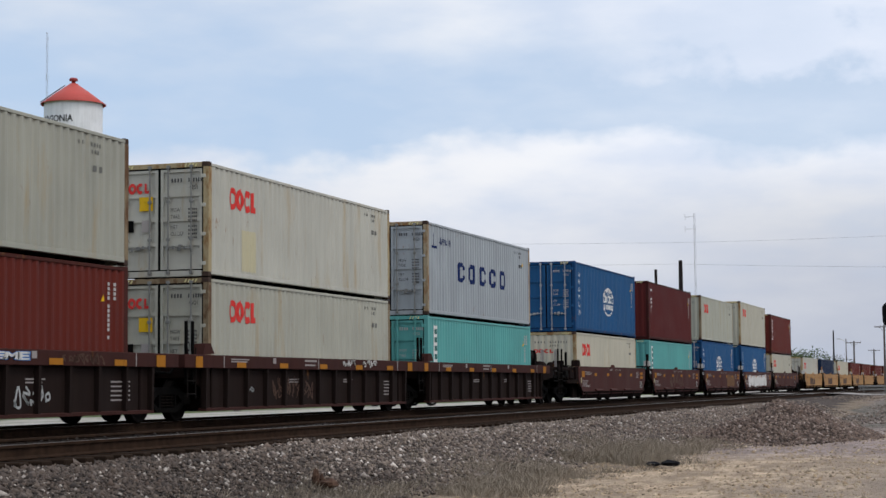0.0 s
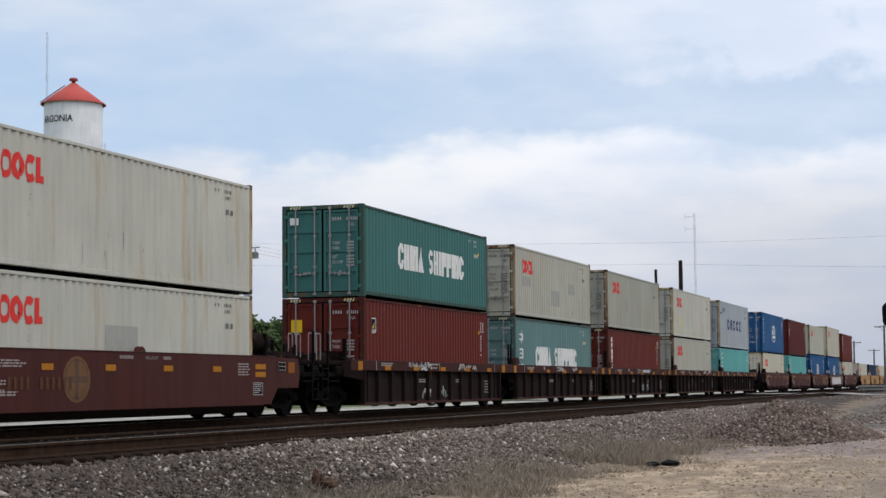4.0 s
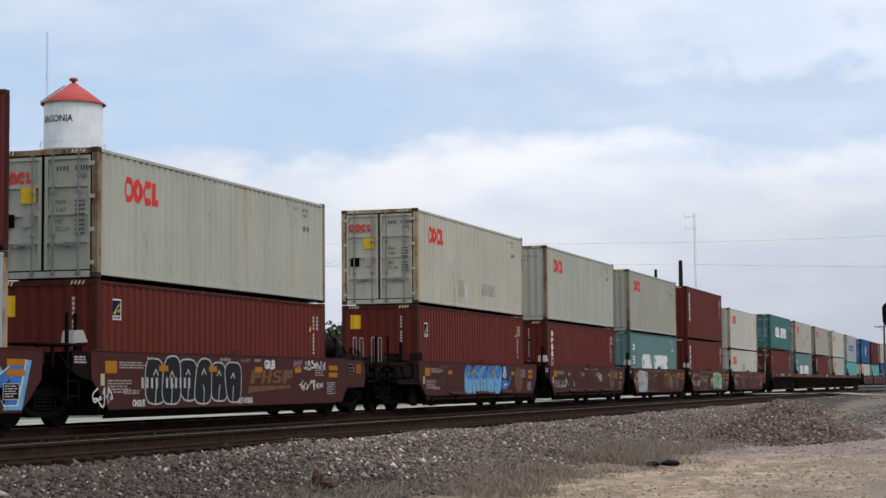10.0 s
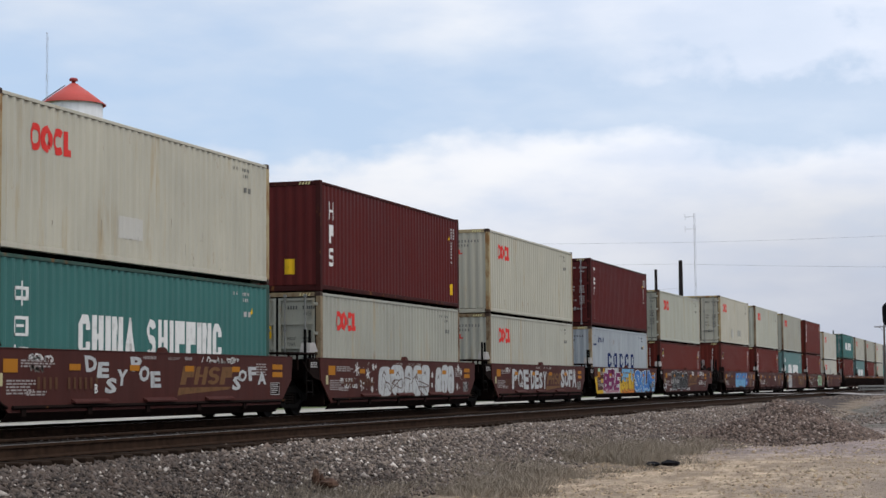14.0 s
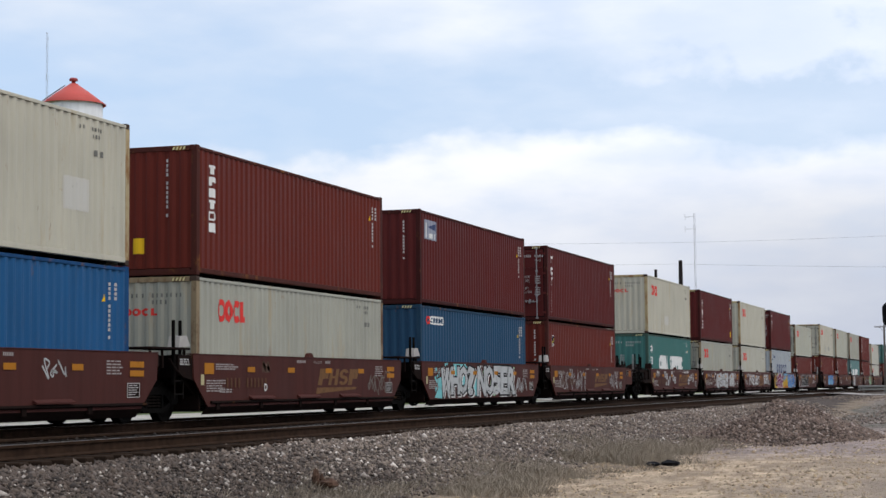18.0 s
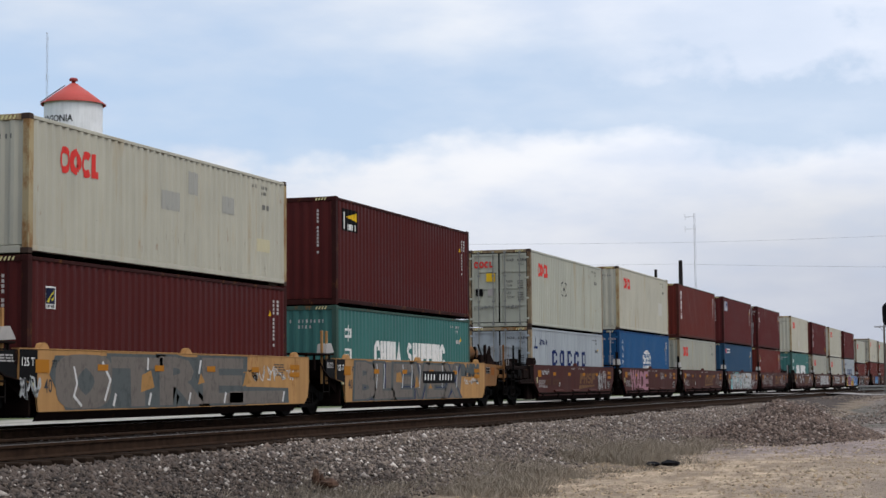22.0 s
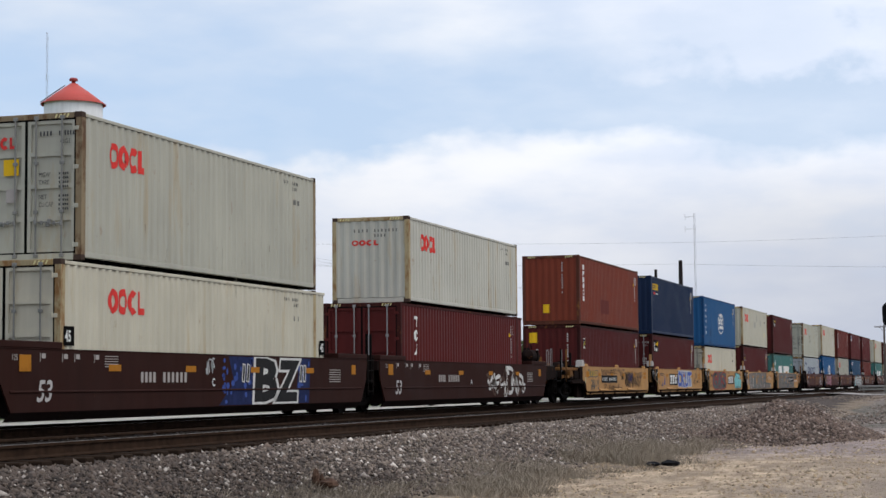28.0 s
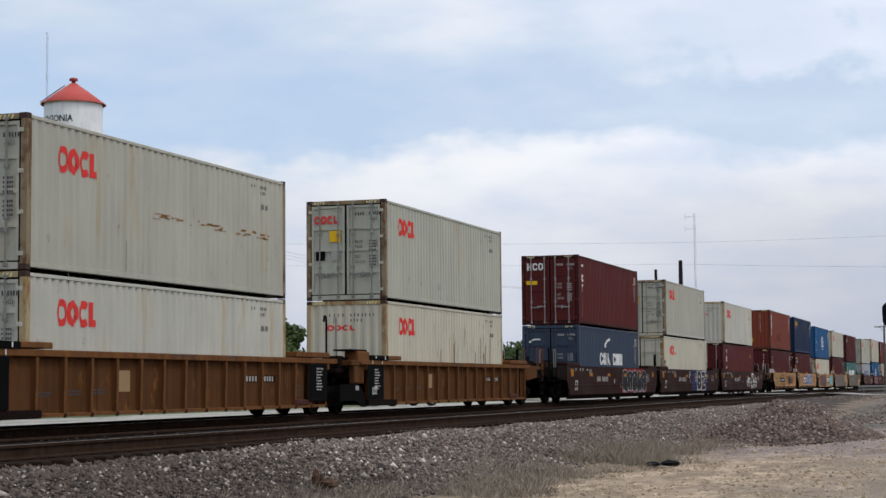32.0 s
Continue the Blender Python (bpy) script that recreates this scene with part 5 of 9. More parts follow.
                part("brake_stand", cached("brake_stand|" + key, lambda g: [g.cbox(0.38, 0.52, e + s * 0.95 - 0.1, e + s * 0.95 + 0.1, 1.3, 2.1, 0.02), g.tube((0.45, e + s * 0.95, 1.5), (0.45, mid + s * 0.4, 1.2), 0.02, 6)], GRIME_SHADE()), car)
            if s > 0 and kind in ("yellow", "smooth"):
                hi2 = 2.02 if kind == "yellow" else 1.7
                for n_, dims in enumerate(((0.15, 0.55, e + 1.45, e + 2.15, 1.2, hi2 - 0.1, 0.04), (0.6, 1.05, e + 1.15, e + 1.5, 1.2, hi2 - 0.3, 0.03), (-0.9, -0.4, e + 1.2, e + 2.2, 1.2, hi2, 0.03))):
                    part("brake_rigging", cached("brake_rigging|%d|" % n_ + key, lambda g: g.cbox(*dims), GRIME_SHADE()), car)
                part("rigging_lever", cached("rigging_lever|" + key, lambda g: [g.tube((1.1, e + 1.2, 1.3), (1.0, e + 2.3, hi2), 0.03, 6), g.tube((0.9, e + 2.4, 1.1), (0.8, e + 1.6, hi2 + 0.05), 0.03, 6), g.cbox(0.95, 1.02, e + 1.7, e + 1.85, 1.2, hi2 + 0.05, 0.01), g.cbox(0.95, 1.02, e + 2.3, e + 2.4, 1.1, hi2 - 0.05, 0.01)], GRIME_SHADE()), car)
                part("rigging_plate", cached("rigging_plate|" + key, lambda g: [g.prism([(e + 1.5, 1.18), (e + 2.5, 1.18), (e + 2.3, 1.5), (e + 1.9, hi2 - 0.3), (e + 1.5, hi2 - 0.25)], 1.12, 1.16)], GRIME_SHADE()), car)
            for q in (0.25, 0.6, 1.0):
                part("air_hose", cached("end_hose|%.2f|" % q + key, lambda g: g.pipe([(1.05 - 0.3 * q, e + s * q, 1.42), (1.15, e + s * (q + 0.2), 1.2), (1.2 - 0.2 * q, e + s * (q + 0.5), 1.02), (1.0, e + s * (q + 0.9), 1.15)], 0.024), BLACK()), car)
            if kind in ("smooth", "yellow") and s > 0:
                mark("data_plate", [rect(min(e + s * 0.12, e + s * 0.58), max(e + s * 0.12, e + s * 0.58), 1.07, 1.29)], BLACK(), car, ("flat", SIDE), "epl" + key, "small black data plate")
                mark("data_plate_field", [rect(min(e + s * 0.14, e + s * 0.56), max(e + s * 0.14, e + s * 0.56), h_, h_ + 0.012) for h_ in (1.082, 1.17, 1.268)] + [rect(e + s * q - 0.006, e + s * q + 0.006, 1.08, 1.28) for q in (0.14, 0.35, 0.56)], DIM_W(), car, ("flat", SIDE + 0.003), "eplf" + key)
                mark("reflector", [rect(min(e + s * 0.75, e + s * 1.15), max(e + s * 0.75, e + s * 1.15), 1.02, 1.28)], worn("rust_amber", (0.24, 0.085, 0.02)), car, ("flat", SIDE), "erf" + key)
        if s < 0 and kind == "orange":
            part("end_box", cached("end_box", lambda g: g.cbox(1.08, SIDE - 0.01, -3.0, -2.12, 1.30, 1.63, 0.03), mat), car, "rusty orange box over the bogie")
            part("end_box_lid", cached("end_box_lid", lambda g: g.cbox(0.9, SIDE - 0.06, -3.37, -2.2, 1.632, 1.68, 0.01), GRIME_SHADE()), car, "dark lid")
            part("end_column", cached("end_column", lambda g: [g.cbox(SIDE - 0.2, SIDE - 0.09, -3.23, -2.36, 0.75, 1.26, 0.02), g.cbox(SIDE - 0.09, SIDE - 0.05, -3.23, -2.88, 0.78, 1.30, 0.015), g.cbox(SIDE - 0.3, SIDE - 0.03, -3.5, -2.2, 1.24, 1.38, 0.015)], ORANGE_S()), car, "dark orange column beside the bogie")
            # added arch of flat black in place of the shade around the bogie
            part("wheel_shield", cached("wheel_shield", lambda g: g.prism([(-4.3, 0.74), (-3.0, 0.75), (-2.72, 0.68), (-2.45, 0.48), (-2.25, 0.12), (-2.6, 0.12), (-3.1, 0.3), (-4.3, 0.3)], SIDE - 0.08, SIDE - 0.05), BLACK()), car, "added black arch for the shade around the bogie")
            part("tag", cached("shield_tag", lambda g: g.cbox(SIDE - 0.05, SIDE - 0.045, -3.12, -2.88, 0.58, 0.70, 0.001), DIM_W()), car, "small pale tag")
            part("crossover_deck", cached("crossover_deck|orange", lambda g: g.cbox(SIDE - 0.5, SIDE + 0.03, -2.11, -0.66, top + 0.005, top + 0.135, 0.012), BLACK()), car, "black crossover grating")
            part("end_tab", cached("end_tab", lambda g: g.cbox(SIDE - 0.4, SIDE + 0.02, -0.65, 0.47, top + 0.02, top + 0.135, 0.015), mat), car)
            part("lower_beam", cached("lower_beam", lambda g: g.cbox(SIDE - 0.12, SIDE - 0.004, -2.2, 0.14, 0.15, 0.31, 0.015), GRIME_SHADE()), car, "black beam under the end")
            for q, mt in ((-3.85, STEEL()), (-3.12, RAILW())):
                part("grab_hoop", cached("grab_hoop|%.1f" % q, lambda g: g.pipe([(0.9, q, 1.05), (0.9, q, 2.45), (0.9, q - 0.05, 2.55), (0.9, q - 0.13, 2.55), (0.9, q - 0.18, 2.4)], 0.028), mt), car, "bent pipe handhold")
            part("deck_arm", cached("deck_arm", lambda g: [g.cbox(0.4, 1.2, -3.9, -3.0, 1.04, 1.16, 0.02), g.cbox(0.7, 1.2, -3.7, -3.3, 1.16, 1.5, 0.03), g.tube((1.15, -3.9, 1.3), (1.15, -3.0, 1.45), 0.04, 8)], GRIME_SHADE()), car, "dark gear over the bogie")
            mark("reflector", [rect(q, q + 0.05, 1.425, 1.52) for q in (-1.75, -0.98)], WHITE(), car, ("flat", SIDE + 0.032), "dash_a")
            mark("reflector", [rect(q, q + 0.05, 1.29, 1.385) for q in (-1.93, -1.15)], WHITE(), car, ("flat", SIDE + 0.002), "dash_b")
        elif s < 0 and not free:
            for k in (0.0, 0.32):
                part("guide_post", cached("guide_post|" + key, lambda g: g.cbox(-0.03, 0.03, -0.035, 0.035, 0.75, 2.12, 0.01), mat if kind in ("yellow", "orange") else STEEL()), car, "", (1.36, e - 0.35 - k, 0))
            part("ladder", cached("ladder|" + key, lambda g: [g.tube((1.42, e - 0.32, 0.55 + 0.28 * i), (1.42, e - 0.72, 0.55 + 0.28 * i), 0.014, 6) for i in range(4)] + [g.tube((1.42, e - q, 0.45), (1.42, e - q, 1.55), 0.016, 6) for q in (0.32, 0.72)], STEPW()), car)
            part("air_hose", cached("air_hose|" + key, lambda g: g.pipe([(0.8, e + 0.1, 1.3), (0.85, e - 0.4, 1.0), (0.8, e - 1.0, 1.02), (0.8, e - 1.5, 1.3)], 0.03), BLACK()), car)
            shift_, lift_ = (-0.6, 0.14) if kind in ("smooth", "yellow") else (0.0, 0.0)
            if kind != "long":
                part("box_guide", cached("box_guide|" + key, lambda g: [g.prism([(e + shift_ + 0.03, top + lift_), (e + shift_ + 0.10, top + lift_ + 0.24), (e + shift_ + 0.40, top + lift_ + 0.26), (e + shift_ + 0.60, top + lift_ + 0.03)], SIDE - 0.32, SIDE - 0.06)], plain("pale_guide_plate", (0.36, 0.34, 0.32)) if kind in ("smooth", "yellow") else mat), car, "pale plate that guides a box in")
            if kind in ("smooth", "yellow"):
                part("end_wing", cached("end_wing|" + key, lambda g: g.prism([(e + 0.02, 0.86), (e - 0.62, 0.96), (e - 0.66, 1.36), (e + 0.02, 1.39)], SIDE - 0.07, SIDE - 0.03), GRIME_SHADE() if kind == "smooth" else plain("black_panel", (0.007, 0.007, 0.0075))), car, "dark plate beside the bogie")
                part("crossover_deck", cached("crossover_deck|" + key, lambda g: g.cbox(0.75, SIDE - 0.05, e - 1.85, e - 0.02, top + 0.09, top + 0.14, 0.012), GRIME_SHADE()), car, "dark crossover grating")
                for q in (0.15, 0.65, 1.2, 1.75):
                    part("deck_post", cached("deck_post|" + kind, lambda g: g.cbox(SIDE - 0.16, SIDE - 0.11, -0.025, 0.025, 1.1, top + 0.09, 0.006), GRIME_SHADE()), car, "", (0, e - q, 0))
                part("end_pipe", cached("end_pipe|" + key, lambda g: g.pipe([(SIDE - 0.02, e - 1.1, 1.3), (SIDE - 0.02, e - 0.85, 1.1), (SIDE - 0.02, e - 0.45, 0.92), (SIDE - 0.02, e + 0.02, 0.85)], 0.022), GRIME_SHADE()), car)
                mark("stencil", words_lines(11, e - 0.58, 1.27, 0.5, 3, 0.05), STEN_W(), car, ("flat", SIDE - 0.03), "wing" + key)
        if kind == "long" or (kind == "orange" and s > 0):
            part("walkway", cached("walkway|" + key, lambda g: g.cbox(SIDE - 0.5, SIDE + 0.02, min(e, e - s * 2.2), max(e, e - s * 2.2), top + 0.02, top + 0.15, 0.015), mat), car)
        truck_y = (-3.75 if long else -1.68) if s < 0 else (15.95 if long else 13.87)
        if free and s < 0:
            truck(car, -3.2 if long else -2.05, mat)
        elif free:
            truck(car, 15.4 if long else 14.25, mat)
        elif s < 0:
            truck(car, truck_y, mat)
    # stencils and reflectors on the side that faces the yard
    F = ("flat", SIDE)
    if kind in ("smooth", "yellow"):
        reflectors(car, [rect(u, u + 0.42, 1.03, 1.15) for u in (2.1, 4.5, 7.0, 9.4)], ORAM(), "refl" + kind)
        reflectors(car, [rect(-0.2, 0.28, 0.98, 1.22), rect(11.7, 12.3, 1.10, 1.22), rect(11.7, 12.3, 0.92, 1.04)], ORAM(), "refe" + kind)
        small = STEN() if kind == "smooth" else INK()
        mark("stencil", words_lines(1, 0.4, 1.18, 1.3, 3, 0.05) + (words_lines(2, -0.08, 0.82, 1.0, 5, 0.056) if kind == "smooth" else []) + words_lines(3, 10.75, 1.2, 0.75, 5, 0.06) + text("WELL LD LMT", 6.2, 1.27, 0.09) + rows_of_bars(7.0, 1.272, 0.04, 0.065, 6, 0.02) + rows_of_bars(5.1, 1.272, 0.04, 0.065, 9, 0.025) + words_lines(4, 0.6, 0.62, 0.9, 2, 0.05), small, car, F, "sten" + kind)
        mark("inspection_tag", [rect(-0.36, -0.2, 0.74, 0.97)], worn("faded_tag", (0.42, 0.38, 0.22)), car, F, "itag", "pale yellow inspection tag")
        if kind == "smooth":
            q = 0.07 if y0 == -61.7 else 11.58
            mark("data_plate", [rect(q, q + 0.54, 0.5, 0.79)], GRIME_SHADE(), car, ("flat", SIDE + 0.0085), "dpl%.1f" % q)
            mark("data_plate_edge", [rect(q, q + 0.54, 0.5, 0.515), rect(q, q + 0.54, 0.775, 0.79), rect(q, q + 0.02, 0.515, 0.775), rect(q + 0.52, q + 0.54, 0.515, 0.775)] + words_lines(5, q + 0.06, 0.73, 0.42, 5, 0.045, 0.02), STEN_W(), car, ("flat", SIDE + 0.0095), "dple%.1f" % q)
    elif kind == "ribbed":
        reflectors(car, [rect(u, u + 0.5, 1.13, 1.25) for u in (0.9, 3.4, 6.0, 8.6, 11.1)] + [rect(-1.25, -0.9, 1.12, 1.36), rect(12.9, 13.3, 1.12, 1.36)], ORAM(), "reflr")
        mark("stencil", [rect(0.2, 0.24, 1.12, 1.39), rect(5.9, 5.94, 1.12, 1.39), rect(12.0, 12.04, 1.12, 1.39), rect(3.0, 3.18, 1.24, 1.37), rect(8.0, 8.18, 1.24, 1.37), rect(0.6, 1.6, 1.3, 1.33), rect(0.6, 1.5, 1.25, 1.28), rect(5.0, 5.8, 1.3, 1.35), rect(5.0, 5.7, 1.2, 1.24)], STEN(), car, F, "stenr")
        mark("stencil", [rect(11.2, 12.0, 0.8 - 0.09 * k, 0.83 - 0.09 * k) for k in range(5)] + [rect(4.3, 5.2, 0.85, 0.88), rect(4.3, 5.0, 0.79, 0.82), rect(8.0, 8.7, 0.85, 0.88), rect(8.0, 8.6, 0.79, 0.82)], STEN(), car, ("flat", SIDE - 0.13), "stenr2")
    elif kind == "long":
        reflectors(car, [rect(u, u + 0.5, 1.02, 1.15) for u in (0.6, 4.0, 7.4, 10.8)] + [rect(-2.7, -2.3, 1.0, 1.3), rect(14.0, 14.3, 1.0, 1.25)], ORAM(), "refll")
        mark("well_length", text("53", -2.1, 0.46, 0.55, slant=0.22, bold=0.02), STEN_W(), car, F, "fifty", "large white 53")
        mark("load_limit", text("125 T", -2.95, 1.2, 0.15), DIM_W(), car, F, "tons")
        mark("stencil", [rect(-1.98 + k, -1.96 + k, 1.18, 1.34) for k in (0.0, 0.8, 1.25, 2.0)] + [rect(-1.92 + k, -1.78 + k, 1.24, 1.33) for k in (0.0, 0.8, 1.25, 2.0)] + [rect(0.45, 1.0, 1.3 - 0.05 * k, 1.315 - 0.05 * k) for k in range(5)] + rows_of_bars(1.96, 0.80, 0.11, 0.21, 4, 0.07) + rows_of_bars(2.95, 0.80, 0.11, 0.21, 6, 0.09) + [rect(12.4, 13.2, 1.1 - 0.06 * k, 1.12 - 0.06 * k) for k in range(6)], DIM_W(), car, F, "stenl")
    else:
        web = ("flat", SIDE - 0.13)
        panel = BLACK()
        for u, sd in ((-2.06, 1), (13.22, 2))[: 2 if y0 == -443.8 else 1]:
            mark("load_panel", [rect(u - 0.26, u + 1.05, 0.32, 1.26)], panel, car, ("flat", SIDE), "blko%d" % sd, "black load panel with small white writing")
            mark("stencil", words_lines(sd, u + 0.3, 1.12, 0.45, 8, 0.075), STEN_W(), car, ("flat", SIDE + 0.003), "blkw%d" % sd)
        mark("load_limit", text("125T", -2.0, 0.46, 0.29, bold=0.01, stretch=0.72), WHITE(), car, ("flat", SIDE + 0.003), "tonso")
        mark("well_length", text("53", 12.45, 0.46, 0.40, bold=0.015, stretch=0.85), INK(), car, web, "fiftyo", "dark 53")
        for u in (12.2,):
            part("corner_foot", cached("corner_foot", lambda g: g.cbox(SIDE - 0.12, SIDE - 0.005, 0, 0.9, 0.235, 0.37, 0.015), BROWN()), car, "dark brown foot plate", (0, u, 0))
        mark("pale_sheet", [rect(3.2, 3.75, 0.62, 1.04)], worn("pale_tan_patch", (0.30, 0.20, 0.11), 0.6), car, web, "pso", "pale square patch")
        mark("load_panel", [rect(9.4, 10.2, 0.80, 0.96), rect(10.4, 11.15, 0.80, 0.96)], panel, car, web, "blkn", "faded black number field")
        mark("stencil", rows_of_bars(9.45, 0.82, 0.1, 0.12, 4, 0.07) + rows_of_bars(10.5, 0.82, 0.09, 0.12, 4, 0.06), DIM_W(), car, ("flat", SIDE - 0.127), "steno")
        mark("stencil", words_lines(9, 5.4, 1.345, 1.2, 1, 0.1) + words_lines(8, 8.2, 1.345, 0.8, 1, 0.1), INK(), car, ("flat", SIDE), "stenc")
        mark("stencil", words_lines(7, 0.2, 0.6, 0.6, 2, 0.06) + words_lines(6, 1.2, 0.62, 0.6, 2, 0.06) + words_lines(5, 2.2, 0.64, 0.6, 2, 0.06), INK(), car, web, "stenb")
        for i in range(17):
            part("post_foot", cached("post_foot", lambda g: g.tube((SIDE - 0.05, 0, 0.19), (SIDE - 0.005, 0, 0.19), 0.045, 8), BROWN_D()), car, "", (0, a + 0.14 + (b - a - 0.28) * i / 16, 0))
    MOVERS.append((car, y0, 0.0))
    return car

# ---- the train: near end of the boxes at the start, wagon kind, upper box, lower box ----
d, w = "d", "w"
R = "rings"
TRAIN = [
    ("ribbed", "dull brown ribbed steel well of an intermodal wagon", [
        (52.1, ("grey", 0, HIGH, d), ("aqua", 0, LOW, d)),
        (36.4, (R, 1, LOW, d), (R, 4, HIGH, d)),
        (20.4, (R, 6, LOW, d), ("upright", 0, HIGH, d)),
        (4.9, (R, 4, LOW, d), ("twoword_l", 0, HIGH, d)),
        (-10.8, ("twoword", 0, LOW, d), ("flag", 0, HIGH, d))]),
    ("smooth", "brown smooth-sided steel well of an intermodal wagon", [
        (-30.6, (R, 1, LOW, w), (R, 1, LOW, w)),
        (-46.1, ("upright", 0, HIGH, w), ("upright", 0, HIGH, w)),
        (-61.7, (R, 6, HIGH, w), ("twoword_l", 0, HIGH, w)),
        (-77.25, (R, 2, HIGH, w), ("upright", 0, HIGH, w)),
        (-92.95, (R, 5, HIGH, d), ("flag", 0, HIGH, w))]),
    ("smooth", "brown smooth-sided steel well of an intermodal wagon", [
        (-112.74, (R, 2, LOW, d), ("flag", 0, LOW, w)),
        (-128.2, ("three", 0, HIGH, d), ("grey", 0, HIGH, w)),
        (-143.7, (R, 0, HIGH, w), (R, 4, HIGH, w)),
        (-159.4, ("bars3", 0, HIGH, w), (R, 6, HIGH, d)),
        (-174.95, (R, 5, HIGH, w), ("twoword", 0, HIGH, w))]),
    ("smooth", "brown smooth-sided steel well of an intermodal wagon", [
        (-194.7, ("three", 0, HIGH, d), ("flag", 0, HIGH, w)),
        (-210.25, ("beaconp", 0, HIGH, w), ("roundword", 0, HIGH, w)),
        (-225.85, ("upright", 0, HIGH, w), (R, 6, HIGH, w)),
        (-241.2, (R, 5, HIGH, w), ("round", 0, HIGH, d)),
        (-256.8, (R, 2, HIGH, d), ("grey", 0, LOW, d))]),
    ("yellow", "dirty yellow steel well of an intermodal wagon with graffiti", [
        (-276.9, ("beacon", 0, HIGH, w), ("twoword", 0, LOW, w)),
        (-292.5, (R, 0, LOW, w), ("flag_m", 0, HIGH, w)),
        (-308.1, ("round", 0, HIGH, w), (R, 3, LOW, d)),
        (-323.8, ("yellowword", 0, HIGH, w), ("beacon", 0, HIGH, d)),
        (-339.3, ("upright_o", 0, HIGH, w), ("flag_m", 0, HIGH, w))]),
    ("long", "dark brown long steel well of an intermodal wagon", [
        (-361.25, (R, 1, LOW, w), ("three", 0, HIGH, d, 13.716)),
        (-380.9, (R, 4, HIGH, d), (R, 3, HIGH, d, 13.716)),
        (-400.3, ("three", 0, HIGH, d), ("arc", 0, HIGH, d))]),
    ("orange", "rusty orange ribbed steel well of an intermodal wagon", [
        (-424.2, (R, 2, HIGH, d), (R, 3, HIGH, w)),
        (-443.8, (R, 4, HIGH, d), (R, 1, LOW, d))]),
    ("smooth", "brown smooth-sided steel well of an intermodal wagon", [
        (133.6, ("upright", 0, HIGH, w), (R, 5, LOW, w)),
        (118.1, (R, 0, HIGH, w), ("round", 0, HIGH, w)),
        (102.5, (R, 2, LOW, w), ("round", 0, HIGH, d)),
        (87.0, ("three", 0, HIGH, w), ("aqua", 0, LOW, w)),
        (71.5, ("round", 0, HIGH, d), (R, 3, LOW, w))]),
    ("yellow", "dirty yellow steel well of an intermodal wagon with graffiti", [
        (216.2, None, ("plain_r", 0, LOW, w)),
        (200.6, None, ("plain_r", 0, LOW, w)),
        (185.0, None, (R, 3, LOW, w)),
        (169.4, None, ("plain_n", 0, LOW, w)),
        (153.8, None, (R, 1, LOW, w))]),
    ("yellow", "dirty yellow steel well of an intermodal wagon with graffiti", [
        (251.6, None, ("plain_r", 0, LOW, w)),
        (236.0, None, ("plain_r", 0, LOW, w))]),
]
CARS = {}
for kind, words, units in TRAIN:
    for k, (y0, upper, lower) in enumerate(units):
        CARS[y0] = well_wagon(y0, kind, k == 0, k == len(units) - 1, k, words)
        z = load(y0, lower, FLOOR)
        if upper:
            load(y0, upper, z + 0.018)

# ---- ground ----


def ground_height(x, y):
    """Embankment of two tracks, shallow ditch, then a flat dirt yard that rises to the road crossing."""
    if x > 7.4 and y > 72:
        k = min((y - 72) / 40, 1.0)
        k = k * k * (3 - 2 * k)
        return near_height(x) * (1 - k) - (0.2 + 0.004 * min(x - 7.4, 60)) * k
    return near_height(x)


def near_height(x):
    pts = [(-3000, -0.6), (-60, -0.55), (-9, -0.42), (-5.5, -0.40), (-3.2, -0.42), (-2.3, -0.20), (2.6, -0.22), (3.2, -0.22), (4.6, -0.07), (6.25, -0.06), (6.6, -0.235), (7.4, -0.275), (8.0, -0.335), (10.1, -0.84), (11.2, -0.90), (14, -0.86), (3000, -0.9)]
    for (a, p), (b, q) in zip(pts, pts[1:]):
        if a <= x <= b:
            return p + (q - p) * (x - a) / (b - a)
    return -0.9


def spread(a, b, n):
    return [a + (b - a) * i / n for i in range(n)]


xs = [-3500, -900, -300, -120] + spread(-60, -12, 8) + spread(-12, -4, 8) + spread(-4, 24, 80) + [24, 28, 36, 60, 150, 500, 1500, 3500]
ys = [-1500, -500, -120, -30] + spread(-10, 14, 12) + spread(14, 70, 112) + spread(70, 130, 40) + spread(130, 400, 20) + [400, 700, 1500, 4500]
gv = []
for y in ys:
    for x in xs:
        z = ground_height(x, y)
        if x > 6.5 and -20 < y < 200:
            z += 0.05 * noise.noise((x * 0.5, y * 0.4, 0)) + 0.03 * noise.noise((x * 1.7, y * 1.4, 3)) * (1 if x > 9 else 0.5)
        gv.append((x, y, z))
nx = len(xs)
gf = [(j * nx + i, j * nx + i + 1, (j + 1) * nx + i + 1, (j + 1) * nx + i) for j in range(len(ys) - 1) for i in range(nx - 1)]
gm = bpy.data.meshes.new("ground")
gm.from_pydata(gv, [], gf)
gm.polygons.foreach_set("use_smooth", [True] * len(gm.polygons))
N = Nodes("ground_soil", 0.95)
gx, gy = N.axis(0), N.axis(1)
wob = N.math("MULTIPLY", N.math("SUBTRACT", N.noise(0.45, 5), 0.5), 3.2)
xw = N.math("ADD", gx, wob)
grit = N.noise(14.0, 6, (1, 1, 1), (0, 0, 0), 0.7)
patch = N.range(N.noise(0.35, 5), 0.35, 0.65)
ballast_c = N.mix(N.range(grit, 0.35, 0.65), (0.030, 0.023, 0.019), (0.14, 0.108, 0.093))
